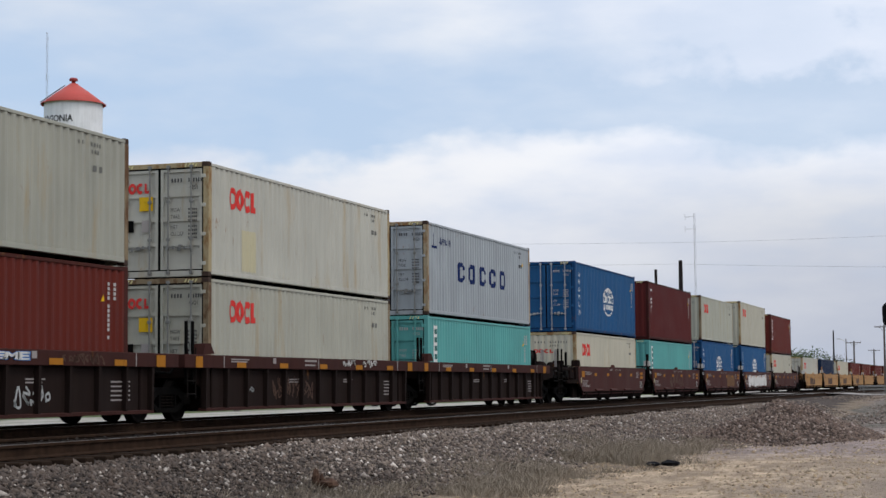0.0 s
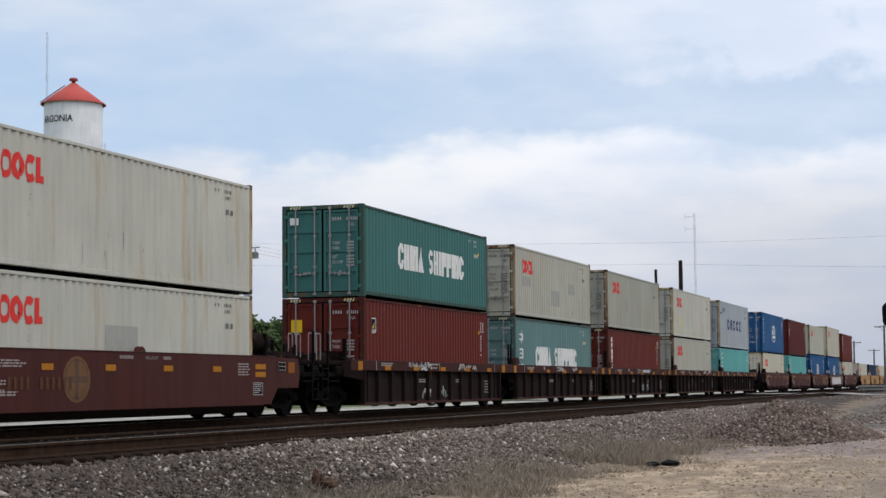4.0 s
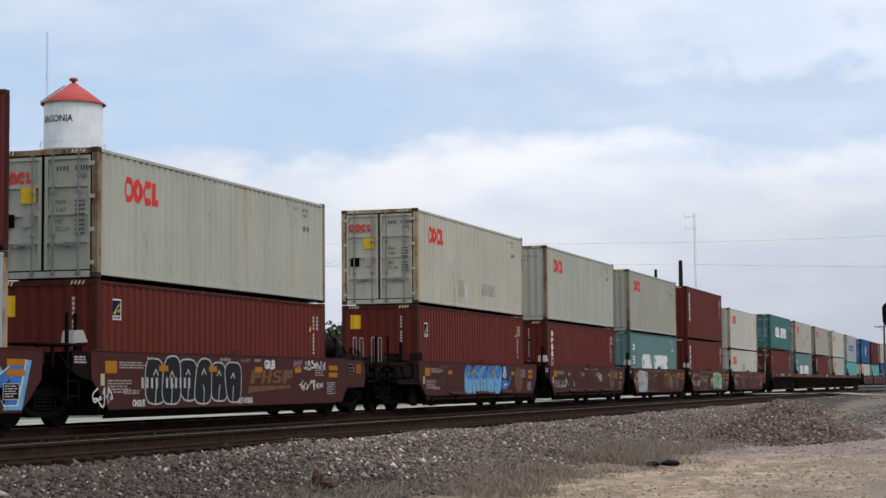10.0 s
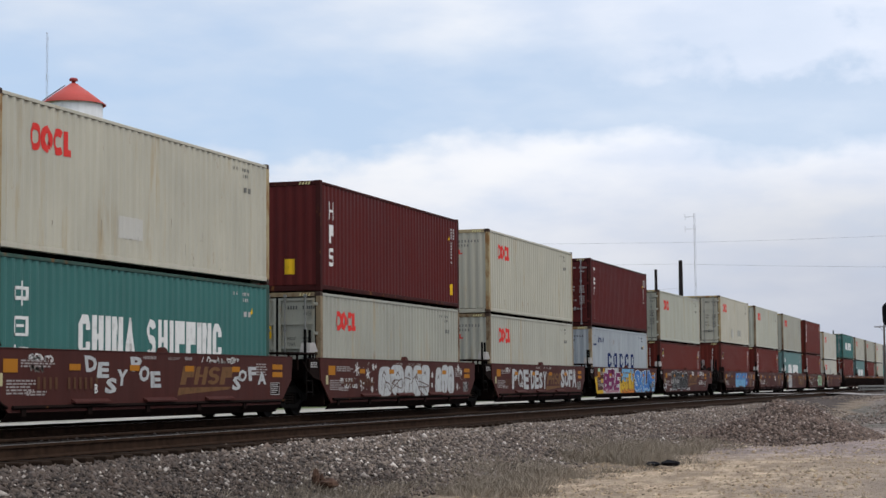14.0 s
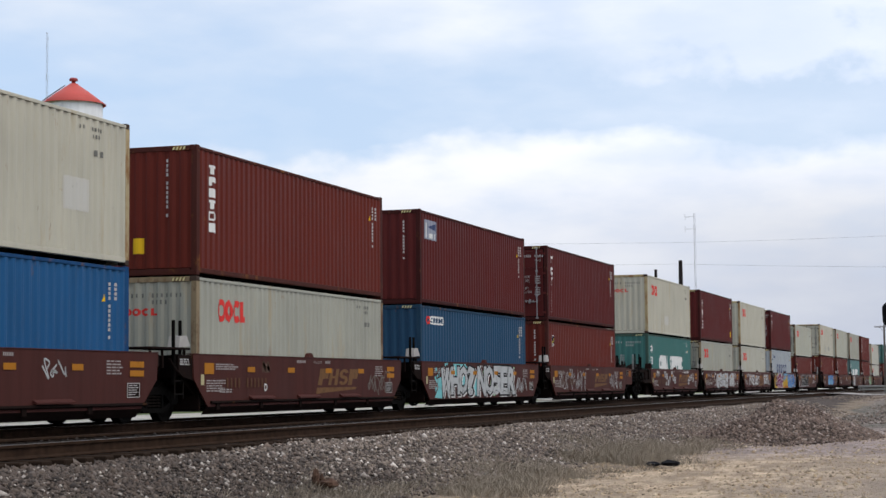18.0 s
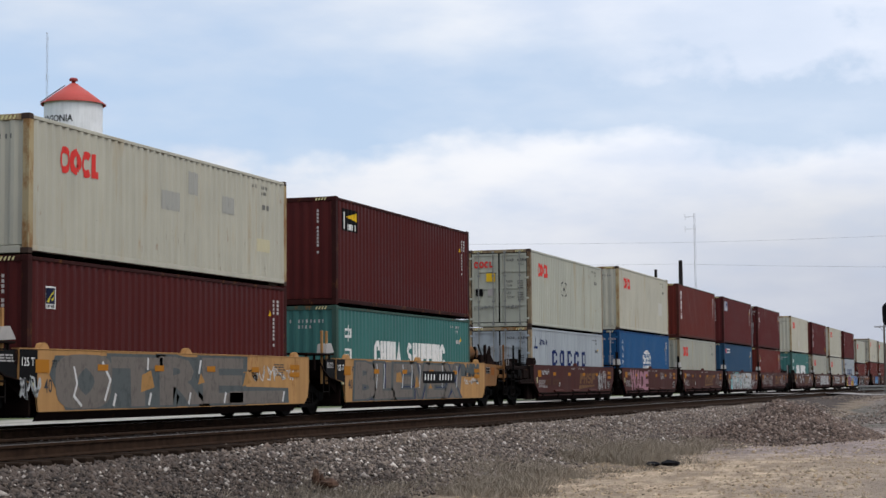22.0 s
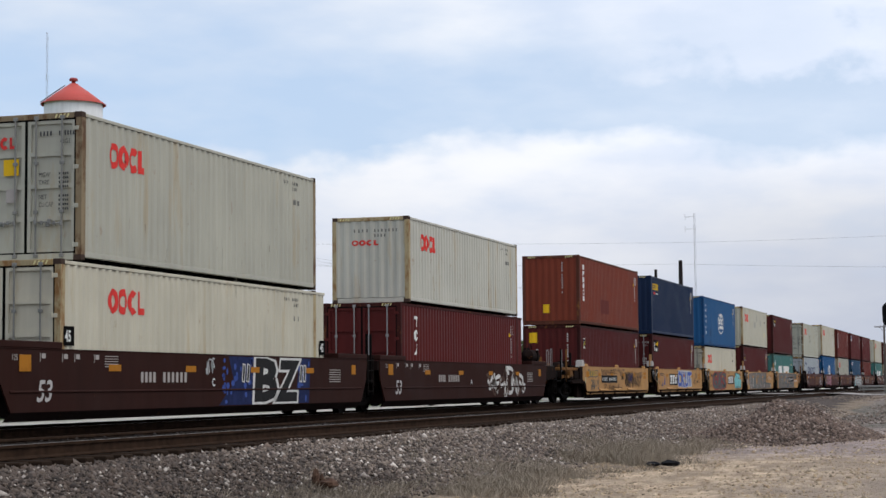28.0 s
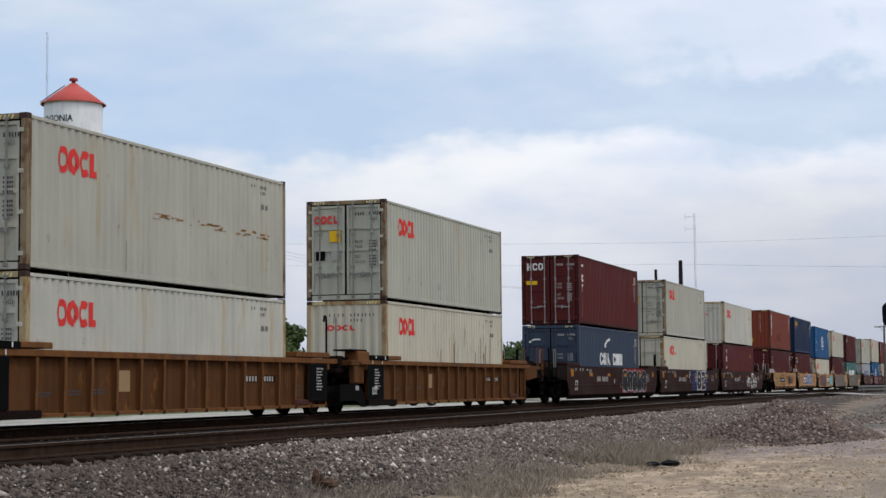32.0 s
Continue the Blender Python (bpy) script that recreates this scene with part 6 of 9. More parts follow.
# soil darkens on the near side to follow the same painted corner falloff
ballast_c = N.mix(N.range(N.math("ADD", gy, wob), 22.0, 30.0, 0.4, 0.0), ballast_c, (0.03, 0.024, 0.021))
tufty = N.range(N.noise(1.0, 6, (1.1, 0.30, 1), (4, 2, 0), 0.6), 0.40, 0.60)
clods = N.range(N.noise(1.0, 8, (3.2, 1.3, 1), (1, 7, 0), 0.75), 0.40, 0.60)
dirt_c = N.mix(clods, (0.38, 0.275, 0.19), (0.86, 0.67, 0.48))
dirt_c = N.mix(N.range(grit, 0.3, 0.7, 0.0, 0.3), dirt_c, (0.55, 0.41, 0.26))
dirt_c = N.mix(N.math("MULTIPLY", N.math("SUBTRACT", 1.0, tufty), 0.65), dirt_c, (0.26, 0.195, 0.145))
dirt_c = N.mix(N.range(N.math("ADD", gx, wob), 13.6, 16.8, 0.0, 0.8), dirt_c, (0.34, 0.275, 0.225))
road_c = N.mix(N.math("MULTIPLY", clods, 0.8), (0.30, 0.235, 0.21), (0.52, 0.42, 0.385))
road_c = N.mix(N.math("MULTIPLY", N.math("SUBTRACT", 1.0, tufty), 0.35), road_c, (0.16, 0.125, 0.11))
dirt_c = N.mix(N.range(N.math("ADD", gy, N.math("MULTIPLY", wob, 2.0)), 36.0, 40.5), dirt_c, road_c)
rough_c = N.mix(clods, (0.065, 0.062, 0.05), (0.25, 0.215, 0.185))
scrub = N.math("MULTIPLY", N.range(N.math("ADD", gy, N.math("MULTIPLY", wob, 4.0)), 57.0, 64.0), N.range(N.math("ADD", gy, N.math("MULTIPLY", wob, 6.0)), 92.0, 106.0, 1.0, 0.25))
dirt_c = N.mix(scrub, dirt_c, rough_c)
straw_c = N.mix(N.range(grit, 0.3, 0.7), (0.17, 0.13, 0.095), (0.32, 0.25, 0.18))
lot_c = N.mix(N.range(grit, 0.3, 0.7), (0.44, 0.405, 0.36), (0.58, 0.545, 0.50))
lot_c = N.mix(N.range(N.noise(0.5, 6, (1.0, 0.25, 1), (3, 9, 0), 0.7), 0.50, 0.62, 0.0, 0.7), lot_c, (0.19, 0.20, 0.12))
green_c = N.mix(N.range(N.noise(0.8, 5), 0.35, 0.65), (0.045, 0.075, 0.02), (0.13, 0.15, 0.05))
# between the rails: oil and the train's shade both put into the near-black
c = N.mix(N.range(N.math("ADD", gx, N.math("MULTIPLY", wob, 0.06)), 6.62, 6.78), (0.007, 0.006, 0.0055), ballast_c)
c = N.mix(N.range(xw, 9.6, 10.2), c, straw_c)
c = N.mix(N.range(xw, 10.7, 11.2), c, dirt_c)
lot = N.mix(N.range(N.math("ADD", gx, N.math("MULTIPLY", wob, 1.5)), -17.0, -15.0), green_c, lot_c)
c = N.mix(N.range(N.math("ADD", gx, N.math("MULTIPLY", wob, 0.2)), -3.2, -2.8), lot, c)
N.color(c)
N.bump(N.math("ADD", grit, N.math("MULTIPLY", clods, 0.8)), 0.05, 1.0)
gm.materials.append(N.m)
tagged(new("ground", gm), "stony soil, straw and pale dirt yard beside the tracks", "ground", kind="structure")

# ---- tracks ----


def rail_shape(g, x, y0, y1, z):
    prof = [(-0.07, -0.18), (0.07, -0.18), (0.07, -0.168), (0.012, -0.14), (0.009, -0.045), (0.036, -0.035), (0.036, -0.006), (0.028, 0.0), (-0.028, 0.0), (-0.036, -0.006), (-0.036, -0.035), (-0.009, -0.045), (-0.012, -0.14), (-0.07, -0.168)]
    g.prism([(x + p, z + q) for p, q in prof], y0, y1, 1)


def track(name, xc, z, label, bright=(-1, 1)):
    t = thing(name, label, "railway track", (xc, 0, z), "", "structure")
    for s in (-1, 1):
        part("rail", cached("rail", lambda g: rail_shape(g, 0, -480, 900, 0), plain("rusty_rail", (0.030, 0.0175, 0.0115), 0.9, 0.0, 0.35, 6.0)), t, "rusty steel rail", (s * 0.7535, 0, 0))
        if s in bright:
            part("rail_head", cached("rail_head", lambda g: g.box(-0.022, 0.022, -480, 900, 0.0, 0.003), plain("polished_rail_top", (0.26, 0.24, 0.225), 0.35, 0.9, 0.1)), t, "polished running surface", (s * 0.7535, 0, 0))
    tie = cached("tie", lambda g: g.cbox(-1.3, 1.3, -0.11, 0.11, -0.38, -0.185, 0.015), plain("weathered_tie", (0.026, 0.017, 0.012), 0.95))
    for i in range(150):
        part("tie", tie, t, "", (0, 12 + i * 0.53, 0))
    return t


track("main_track", 0.0, -0.04, "main railway track with rusty rails")
track("siding_track", 5.75, 0.0, "near siding track with rusty rails and timber ties", (1,))

# ---- ballast stones, thickest by the siding ----


def stones(name, label, spots, mats):
    """Many small broken stones in one mesh. spots: x, y, z, size."""
    r = np.random.RandomState(4)
    base = np.array([(1, 0, 0), (-1, 0, 0), (0, 1, 0), (0, -1, 0), (0, 0, 1), (0, 0, -1)], float)
    tri = np.array([(0, 2, 4), (2, 1, 4), (1, 3, 4), (3, 0, 4), (2, 0, 5), (1, 2, 5), (3, 1, 5), (0, 3, 5)])
    n = len(spots)
    sp = np.array(spots)
    v = base[None] * r.uniform(0.55, 1.25, (n, 6, 1)) + r.uniform(-0.35, 0.35, (n, 6, 3))
    v *= sp[:, 3][:, None, None] * np.array([1, 1, 0.75])
    v += sp[:, None, :3]
    me = bpy.data.meshes.new(name)
    me.vertices.add(n * 6)
    me.vertices.foreach_set("co", v.reshape(-1))
    f = (tri[None] + (np.arange(n) * 6)[:, None, None]).reshape(-1)
    me.loops.add(len(f))
    me.loops.foreach_set("vertex_index", f.astype(np.int32))
    me.polygons.add(n * 8)
    me.polygons.foreach_set("loop_start", np.arange(0, n * 24, 3, dtype=np.int32))
    me.polygons.foreach_set("loop_total", np.full(n * 8, 3, np.int32))
    me.update()
    me.validate()
    me.materials.append(mats)
    return tagged(new(name, me), label, "gravel", kind="stuff")


def stone_mat(name, dark, light, pale):
    N = Nodes(name, 0.9)
    g = N.n.new("ShaderNodeNewGeometry")
    ramp = N.n.new("ShaderNodeValToRGB")
    e = ramp.color_ramp.elements
    e[0].position, e[0].color = 0.0, (*dark, 1)
    e[1].position, e[1].color = 0.93, (*light, 1)
    for q, rgb in ((0.22, dim(light, 0.42)), (0.40, (light[0] * 0.68, light[1] * 0.60, light[2] * 0.54)), (0.58, dim(light, 0.55)), (0.76, (light[0] * 0.86, light[1] * 0.82, light[2] * 0.74))):
        e.new(q).color = (*rgb, 1)
    k = e.new(1.0)
    k.color = (*pale, 1)
    N.l.new(g.outputs["Random Per Island"], ramp.inputs[0])
    N.color(N.mix(N.range(N.noise(30, 4), 0.3, 0.7, 0.0, 0.5), ramp.outputs[0], dim(light, 0.5)))
    return N.m


rr = random.Random(11)
spots, near_spots = [], []
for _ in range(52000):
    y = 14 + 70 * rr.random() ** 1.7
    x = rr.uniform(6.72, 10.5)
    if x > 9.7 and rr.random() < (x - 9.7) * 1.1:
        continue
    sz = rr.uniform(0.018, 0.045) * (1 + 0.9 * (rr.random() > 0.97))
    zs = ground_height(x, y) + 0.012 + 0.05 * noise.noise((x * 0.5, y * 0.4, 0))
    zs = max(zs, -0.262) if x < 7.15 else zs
    (near_spots if y + 3 * noise.noise((x, y * 0.5, 8)) < 25 + 3 * rr.uniform(-1, 1) else spots).append((x, y, zs, sz))
# near stones darker: lens falloff towards the corner is put into their colour
stones("weathered_ballast", "ballast stones on the near shoulder, corner darkening painted into them", near_spots, stone_mat("weathered_stone", (0.012, 0.009, 0.008), (0.150, 0.120, 0.104), (0.60, 0.54, 0.48)))
stones("ballast_stones", "grey-brown broken ballast stones on the track shoulder", spots, stone_mat("ballast_stone", (0.018, 0.014, 0.011), (0.285, 0.234, 0.204), (0.80, 0.73, 0.66)))
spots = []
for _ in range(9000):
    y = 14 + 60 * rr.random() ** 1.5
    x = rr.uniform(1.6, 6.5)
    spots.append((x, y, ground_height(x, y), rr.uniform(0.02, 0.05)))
# stones as black as this soil, the train's shade included in the colour
stones("oily_ballast", "oily ballast stones between the rails, train shade in their colour", spots, stone_mat("oily_stone", (0.005, 0.0045, 0.0042), (0.030, 0.024, 0.021), (0.11, 0.095, 0.085)))

# gravel heap beside the yard road
hv = []
HX, HY = 11.9, 51.8


def heap_height(x, y):
    u, v = (x - HX) / (2.3 if x < HX else 2.9), (y - HY) / 5.6
    q = max(0.0, 1 - math.sqrt(u * u + v * v))
    return ground_height(x, y) - 0.06 + 1.12 * (q ** 0.9) * (1 + 0.3 * noise.noise((x * 0.9, y * 0.5, 2)))


gh = Geo()
nu, nv = 36, 40
gh.add([(HX - 2.4 + 5.4 * i / nu, HY - 5.9 + 11.8 * j / nv, heap_height(HX - 2.4 + 5.4 * i / nu, HY - 5.9 + 11.8 * j / nv)) for j in range(nv + 1) for i in range(nu + 1)],
       [(j * (nu + 1) + i, j * (nu + 1) + i + 1, (j + 1) * (nu + 1) + i + 1, (j + 1) * (nu + 1) + i) for j in range(nv) for i in range(nu)])
tagged(new("gravel_heap", gh.mesh("gravel_heap", plain("heap_soil", (0.045, 0.034, 0.029), 0.95, 0, 0.4, 5.0))), "low heap of brown gravel beside the tracks", "gravel heap", kind="stuff")
spots = []
for _ in range(15000):
    x, y = HX + rr.uniform(-2.3, 2.9), HY + rr.uniform(-5.8, 5.8)
    if ((x - HX) / (2.25 if x < HX else 2.85)) ** 2 + ((y - HY) / 5.6) ** 2 < 1.05:
        spots.append((x, y, heap_height(x, y) + 0.01, rr.uniform(0.025, 0.07)))
for _ in range(1600):
    a, q = rr.uniform(0, 6.2832), 1.0 + abs(rr.gauss(0, 0.16))
    x, y = HX + 2.2 * q * math.cos(a), HY + 5.6 * q * math.sin(a)
    spots.append((x, y, ground_height(x, y) + 0.02, rr.uniform(0.02, 0.06)))
stones("heap_stones", "brown gravel stones on the heap", spots, stone_mat("heap_stone", (0.030, 0.022, 0.018), (0.235, 0.175, 0.148), (0.5, 0.42, 0.37)))

# ---- spray paint and stencils of single wagons ----
SPRAY = {
    "white": (0.58, 0.57, 0.55), "grey": (0.20, 0.21, 0.22), "black": (0.020, 0.019, 0.020), "blue": (0.05, 0.16, 0.42), "sky": (0.15, 0.34, 0.52),
    "green": (0.30, 0.48, 0.30), "yellow": (0.55, 0.34, 0.03), "plum": (0.16, 0.02, 0.09), "pink": (0.36, 0.18, 0.22), "aqua": (0.18, 0.48, 0.50),
    "red": (0.26, 0.022, 0.024), "gold": (0.15, 0.078, 0.036), "violet": (0.06, 0.105, 0.36), "orange": (0.50, 0.17, 0.03), "silver": (0.42, 0.43, 0.43),
    "dust": (0.10, 0.06, 0.045), "tan": (0.34, 0.185, 0.068), "slate": (0.09, 0.10, 0.10), "ash": (0.155, 0.135, 0.120), "navy": (0.018, 0.026, 0.085),
}


def spray(y0, colour, polys, lift=0, label="", inset=0.0, tint=0.5):
    polys = [[(u, min(max(z, 0.285), 1.385)) for u, z in p] for p in polys]
    key = "spray%s%.1f%d%.2f" % (colour, y0, lift, polys[0][0][0])
    mark("graffiti", polys, worn("spray_" + colour + ("" if tint == 0.5 else "_thin"), SPRAY[colour], tint), CARS[y0], ("flat", SIDE - inset + 0.0006 * lift), key, label)


def rail_mark(y0, u0, u1, z0, z1):
    """Faded gold railway wordmark: four slanted blocks over a bar."""
    w = (u1 - u0) / 4.2
    polys = [[(u + (z - z0) * 0.42, z) for u, z in p] for i, q in enumerate("pnsp") for p in block(q, u0 + i * w * 1.0, u0 + i * w * 1.0 + w * 0.90, z0 + 0.17, z1 + 0.04)]
    spray(y0, "gold", polys + [[(u0 - 0.05, z0 - 0.06), (u0 + 0.3, z0 - 0.03), (u1 - 0.2, z0 + 0.06), (u1 - 0.1, z0 + 0.12), (u0 + 0.02, z0 + 0.11)]], 0, "faded gold wordmark shapes")


def medallion(y0, u, z):
    spray(y0, "gold", disc(u, z, 0.52, 0.44), 0, "faded gold round emblem")
    spray(y0, "dust", ring(u, z, 0.46, 0.39, 0.9) + [rect(u - 0.07, u + 0.07, z - 0.36, z + 0.36), rect(u - 0.4, u - 0.07, z - 0.06, z + 0.06), rect(u + 0.07, u + 0.4, z - 0.06, z + 0.06)], 1)


def plate(y0, u0, u1, z0, z1, n):
    """Black plate with a row of white bars."""
    mark("number_plate", [rect(u0, u1, z0, z1)], plain("black_panel", (0.007, 0.007, 0.0075)), CARS[y0], ("flat", SIDE + 0.010), "plate%.1f%.2f" % (y0, u0), "black number panel")
    w = (u1 - u0 - 0.3) / n
    mark("stencil", [rect(u0 + 0.15 + i * w, u0 + 0.15 + i * w + w * 0.36, z0 + 0.09, z1 - 0.09, 0.03) for i in range(n) if i != 4], WHITE(), CARS[y0], ("flat", SIDE + 0.014), "platen%.1f%.2f" % (y0, u0))


def stripes_mark(y0, u0, u1, z0, z1):
    """Black panel with three white striped blocks."""
    mark("number_plate", [rect(u0, u1, z0, z1)], plain("black_panel", (0.007, 0.007, 0.0075)), CARS[y0], ("flat", SIDE + 0.0012), "sp%.1f" % y0, "black emblem panel")
    w = (u1 - u0 - 0.34) / 3
    polys = []
    zt, zb, lean = z1 - 0.07, z0 + 0.08, 0.3
    tilt = lambda q: [(u + (z - zb) * lean, z) for u, z in q]
    for i in range(3):
        a = u0 + 0.08 + i * w
        if i < 2:
            polys += [tilt(rect(a, a + w * 0.94, zt - 0.12, zt)), tilt(rect(a + w * 0.28, a + w * 0.66, zb + 0.07, zt - 0.12)), tilt(rect(a + w * 0.12, a + w * 0.84, zb, zb + 0.07))]
        else:
            polys += [tilt([(a, zt), (a + w * 0.36, zt), (a + w * 0.9, zb), (a + w * 0.52, zb)]), tilt([(a + w * 0.56, zt), (a + w * 0.9, zt), (a + w * 0.36, zb), (a, zb)])]
    polys += [rect(u0 + 0.5, u1 - 0.35, zb + 0.12 + 0.055 * k, zb + 0.135 + 0.055 * k) for k in range(4)]
    mark("stencil", polys, WHITE(), CARS[y0], ("flat", SIDE + 0.0026), "spn%.1f" % y0)


def load_panel(y0):
    mark("load_panel", [[(-0.74, 0.87), (-0.2, 0.79), (-0.12, 0.42), (-0.12, 1.392), (-0.74, 1.392)]], plain("black_panel", (0.007, 0.007, 0.0075)), CARS[y0], ("flat", SIDE + 0.002), "lp%.1f" % y0, "black load panel")
    mark("load_limit", text("125 T", -0.7, 1.1, 0.22, bold=0.012, stretch=0.9), WHITE(), CARS[y0], ("flat", SIDE + 0.006), "lpt%.1f" % y0)
    mark("well_length", text("40", 0.12, 0.62, 0.36, bold=0.01, stretch=0.8), INK(), CARS[y0], ("flat", SIDE), "forty%.1f" % y0)


def report_mark(y0, u0, mat, z=0.68):
    """Faded wagon number: four bars and six bars."""
    nb = mark("wagon_number", rows_of_bars(u0, z, 0.09, 0.22, 4, 0.12) + rows_of_bars(u0 + 1.1, z, 0.09, 0.22, 6, 0.12), mat, CARS[y0], ("flat", SIDE + 0.0098), "rep%.1f" % y0, "faded wagon number")
    tagged(nb, kind="stuff")


for y0 in (-30.6, -46.1, -77.25, -92.95, -143.7, -159.4, -174.95, -194.7, -225.85, -241.2, -256.8):
    report_mark(y0, 0.95, GOLD())
report_mark(-112.74, 1.32, STEN_W())
for y0, s_ in ((-77.25, "E"), (-143.7, "D"), (-174.95, "B"), (-225.85, "D"), (-241.2, "C"), (-256.8, "B"), (-361.25, "A"), (-380.9, "C"), (-400.3, "B")):
    mark("unit_letter", text(s_, 3.05 if y0 > -300 else 5.3, 0.6 if y0 > -300 else 0.72, 0.24, bold=0.015), WHITE(), CARS[y0], ("flat", SIDE + 0.0105), "unit%.1f" % y0, "white unit letter")

# ribbed wagon: small tags on the chord and between the posts
spray(36.4, "white", scrawl(1, 7.65, 1.2, 1.0, 0.18, 4, 0.05), 3)
spray(36.4, "white", scrawl(2, 9.2, 1.2, 1.0, 0.18, 4, 0.04), 3)
spray(36.4, "dust", scrawl(3, 3.3, 0.35, 2.6, 0.6, 9, 0.04), 0, "", 0.13)
spray(36.4, "silver", scrawl(4, 1.6, 0.5, 0.6, 0.2, 3, 0.03), 0, "", 0.13)
spray(20.4, "blue", wild("MEME", 6.3, 7.9, 1.2, 1.36, FATTER, 5), 2)
spray(20.4, "white", wild("MEME", 6.3, 7.9, 1.2, 1.36, FAT, 5), 3)
spray(20.4, "dust", scrawl(6, 9.1, 1.14, 1.6, 0.22, 8, 0.03), 3)
spray(20.4, "silver", scrawl(7, 7.6, 0.35, 1.4, 0.42, 5, 0.05), 0, "", 0.13)
spray(20.4, "silver", scrawl(8, 6.3, 0.35, 0.8, 0.42, 3, 0.05), 0, "", 0.13)
spray(4.9, "white", scrawl(9, 5.4, 1.2, 0.8, 0.16, 4, 0.03), 3)
spray(4.9, "white", scrawl(10, 7.6, 1.2, 0.9, 0.16, 4, 0.03), 3)
spray(-10.8, "white", scrawl(11, 3.25, 1.15, 1.8, 0.22, 6, 0.06), 3)
spray(-10.8, "white", scrawl(12, 7.9, 1.17, 2.0, 0.2, 8, 0.035), 3)
spray(-10.8, "white", scrawl(13, 4.6, 0.28, 0.95, 0.36, 4, 0.05), 0, "", 0.13)
spray(-10.8, "silver", scrawl(14, 6.1, 0.28, 1.0, 0.4, 4, 0.04), 0, "", 0.13)


def fan(pts):
    m = (sum(q[0] for q in pts) / len(pts), sum(q[1] for q in pts) / len(pts))
    return [[m, pts[k], pts[(k + 1) % len(pts)]] for k in range(len(pts))]


def bubble(y0, seed, u0, u1, z0, z1, n, fill, edge, grow=0.045, slit=0.04, label="", lift=2):
    """Fat rounded letters side by side, each with an outline and inner slits."""
    w = (u1 - u0) / n
    layers = {0: [], 1: [], 2: [], 3: []}
    slits = []
    for k in range(n):
        r = random.Random(seed * 31 + k)
        a, b = u0 + w * (k - 0.05), u0 + w * (k + 1.05)
        za, zb = z0 + (z1 - z0) * r.uniform(0, 0.1), z1 - (z1 - z0) * r.uniform(0, 0.12)
        odd = 2 * (k % 2)
        layers[odd] += fan(swollen(random.Random(seed + 7 * k), a, b, za, zb, grow))
        layers[odd + 1] += fan(swollen(random.Random(seed + 7 * k), a, b, za, zb))
        if slit:
            m, h = (a + b) / 2 + r.uniform(-0.08, 0.08) * w, zb - za
            if r.random() < 0.6:
                slits += stroke([(m - 0.05 * w, za), (m, za + h * 0.32), (m + r.uniform(-0.1, 0.1) * w, za + h * 0.42)], slit)
            t_ = r.uniform(0.55, 0.7)
            slits += stroke([(m - 0.16 * w, za + h * t_), (m - 0.02 * w, za + h * (t_ + 0.13)), (m + 0.12 * w, za + h * t_)], slit)
    for k in range(4):
        if layers[k]:
            spray(y0, (edge, fill)[k % 2], layers[k], lift + k, label if k == 1 else "")
    if slits:
        spray(y0, edge, slits, lift + 4)


def burner(y0, s, u0, u1, z0, z1, fill, edge, cast="", seed=0, sway=0.12, over=1.12, lean=0.0, lift=2, label="", rim=FATTER):
    """A sprayed word of leaning letters with an outline and, behind it, a cast block."""
    if cast:
        spray(y0, cast, [[(u + 0.09, z - 0.04) for u, z in t] for t in wild(s, u0, u1, z0, z1, FATTER, seed, sway, over, lean)], lift)
    if edge:
        spray(y0, edge, wild(s, u0, u1, z0, z1, rim, seed, sway, over, lean), lift + 1)
    spray(y0, fill, wild(s, u0, u1, z0, z1, FAT, seed, sway, over, lean), lift + 2, label or "spray-painted word")


def flecks(seed, u0, u1, z0, z1, n, size):
    """Small round drops of paint."""
    r = random.Random(seed)
    return [p for k in range(n) for p in disc(r.uniform(u0, u1), r.uniform(z0, z1), size * r.uniform(0.4, 1.0), size * r.uniform(0.4, 1.0), 8)]


# second wagon
medallion(-30.6, 3.4, 0.86)
spray(-46.1, "white", scrawl(20, 1.15, 0.5, 0.9, 0.4, 4, 0.04))
for k_, (a_, b_) in enumerate(((2.0, 2.75), (2.65, 3.4), (3.3, 4.1), (4.0, 4.7))):
    ring_ = swollen(random.Random(160 + k_), a_, b_, 0.31, 1.36)
    spray(-46.1, "ash", stroke([ring_[i_ % 24] for i_ in range(2, 25)], 0.04), 1 + k_)
spray(-46.1, "silver", scrawl(21, 2.2, 0.7, 2.4, 0.4, 5, 0.03), 6)
spray(-46.1, "white", scrawl(22, 5.9, 0.55, 0.7, 0.45, 4, 0.04))
bubble(-46.1, 23, 6.75, 9.9, 0.32, 1.34, 4, "green", "slate", 0.05, 0.05, "pale green bubble graffiti with dark edges")
spray(-46.1, "dust", wild("THRC", 6.9, 9.7, 0.5, 1.2, 0.0, 24, 0.1, 0.95), 8)
medallion(-46.1, 10.7, 0.9)
spray(-61.7, "silver", fan(swollen(random.Random(3), 0.36, 2.0, 0.29, 1.33)), 0, "pale grey sprayed ghost with dark eyes", 0.0, 0.42)
spray(-61.7, "silver", fan(swollen(random.Random(5), 1.5, 2.75, 0.29, 1.28)), 1, "", 0.0, 0.42)
spray(-61.7, "dust", [[(1.12, 0.86), (1.36, 0.72), (1.4, 0.62), (1.22, 0.70)], [(1.86, 0.80), (1.66, 0.70), (1.62, 0.62), (1.8, 0.70)], [(1.2, 1.06), (1.34, 1.0), (1.22, 0.98)]], 2)
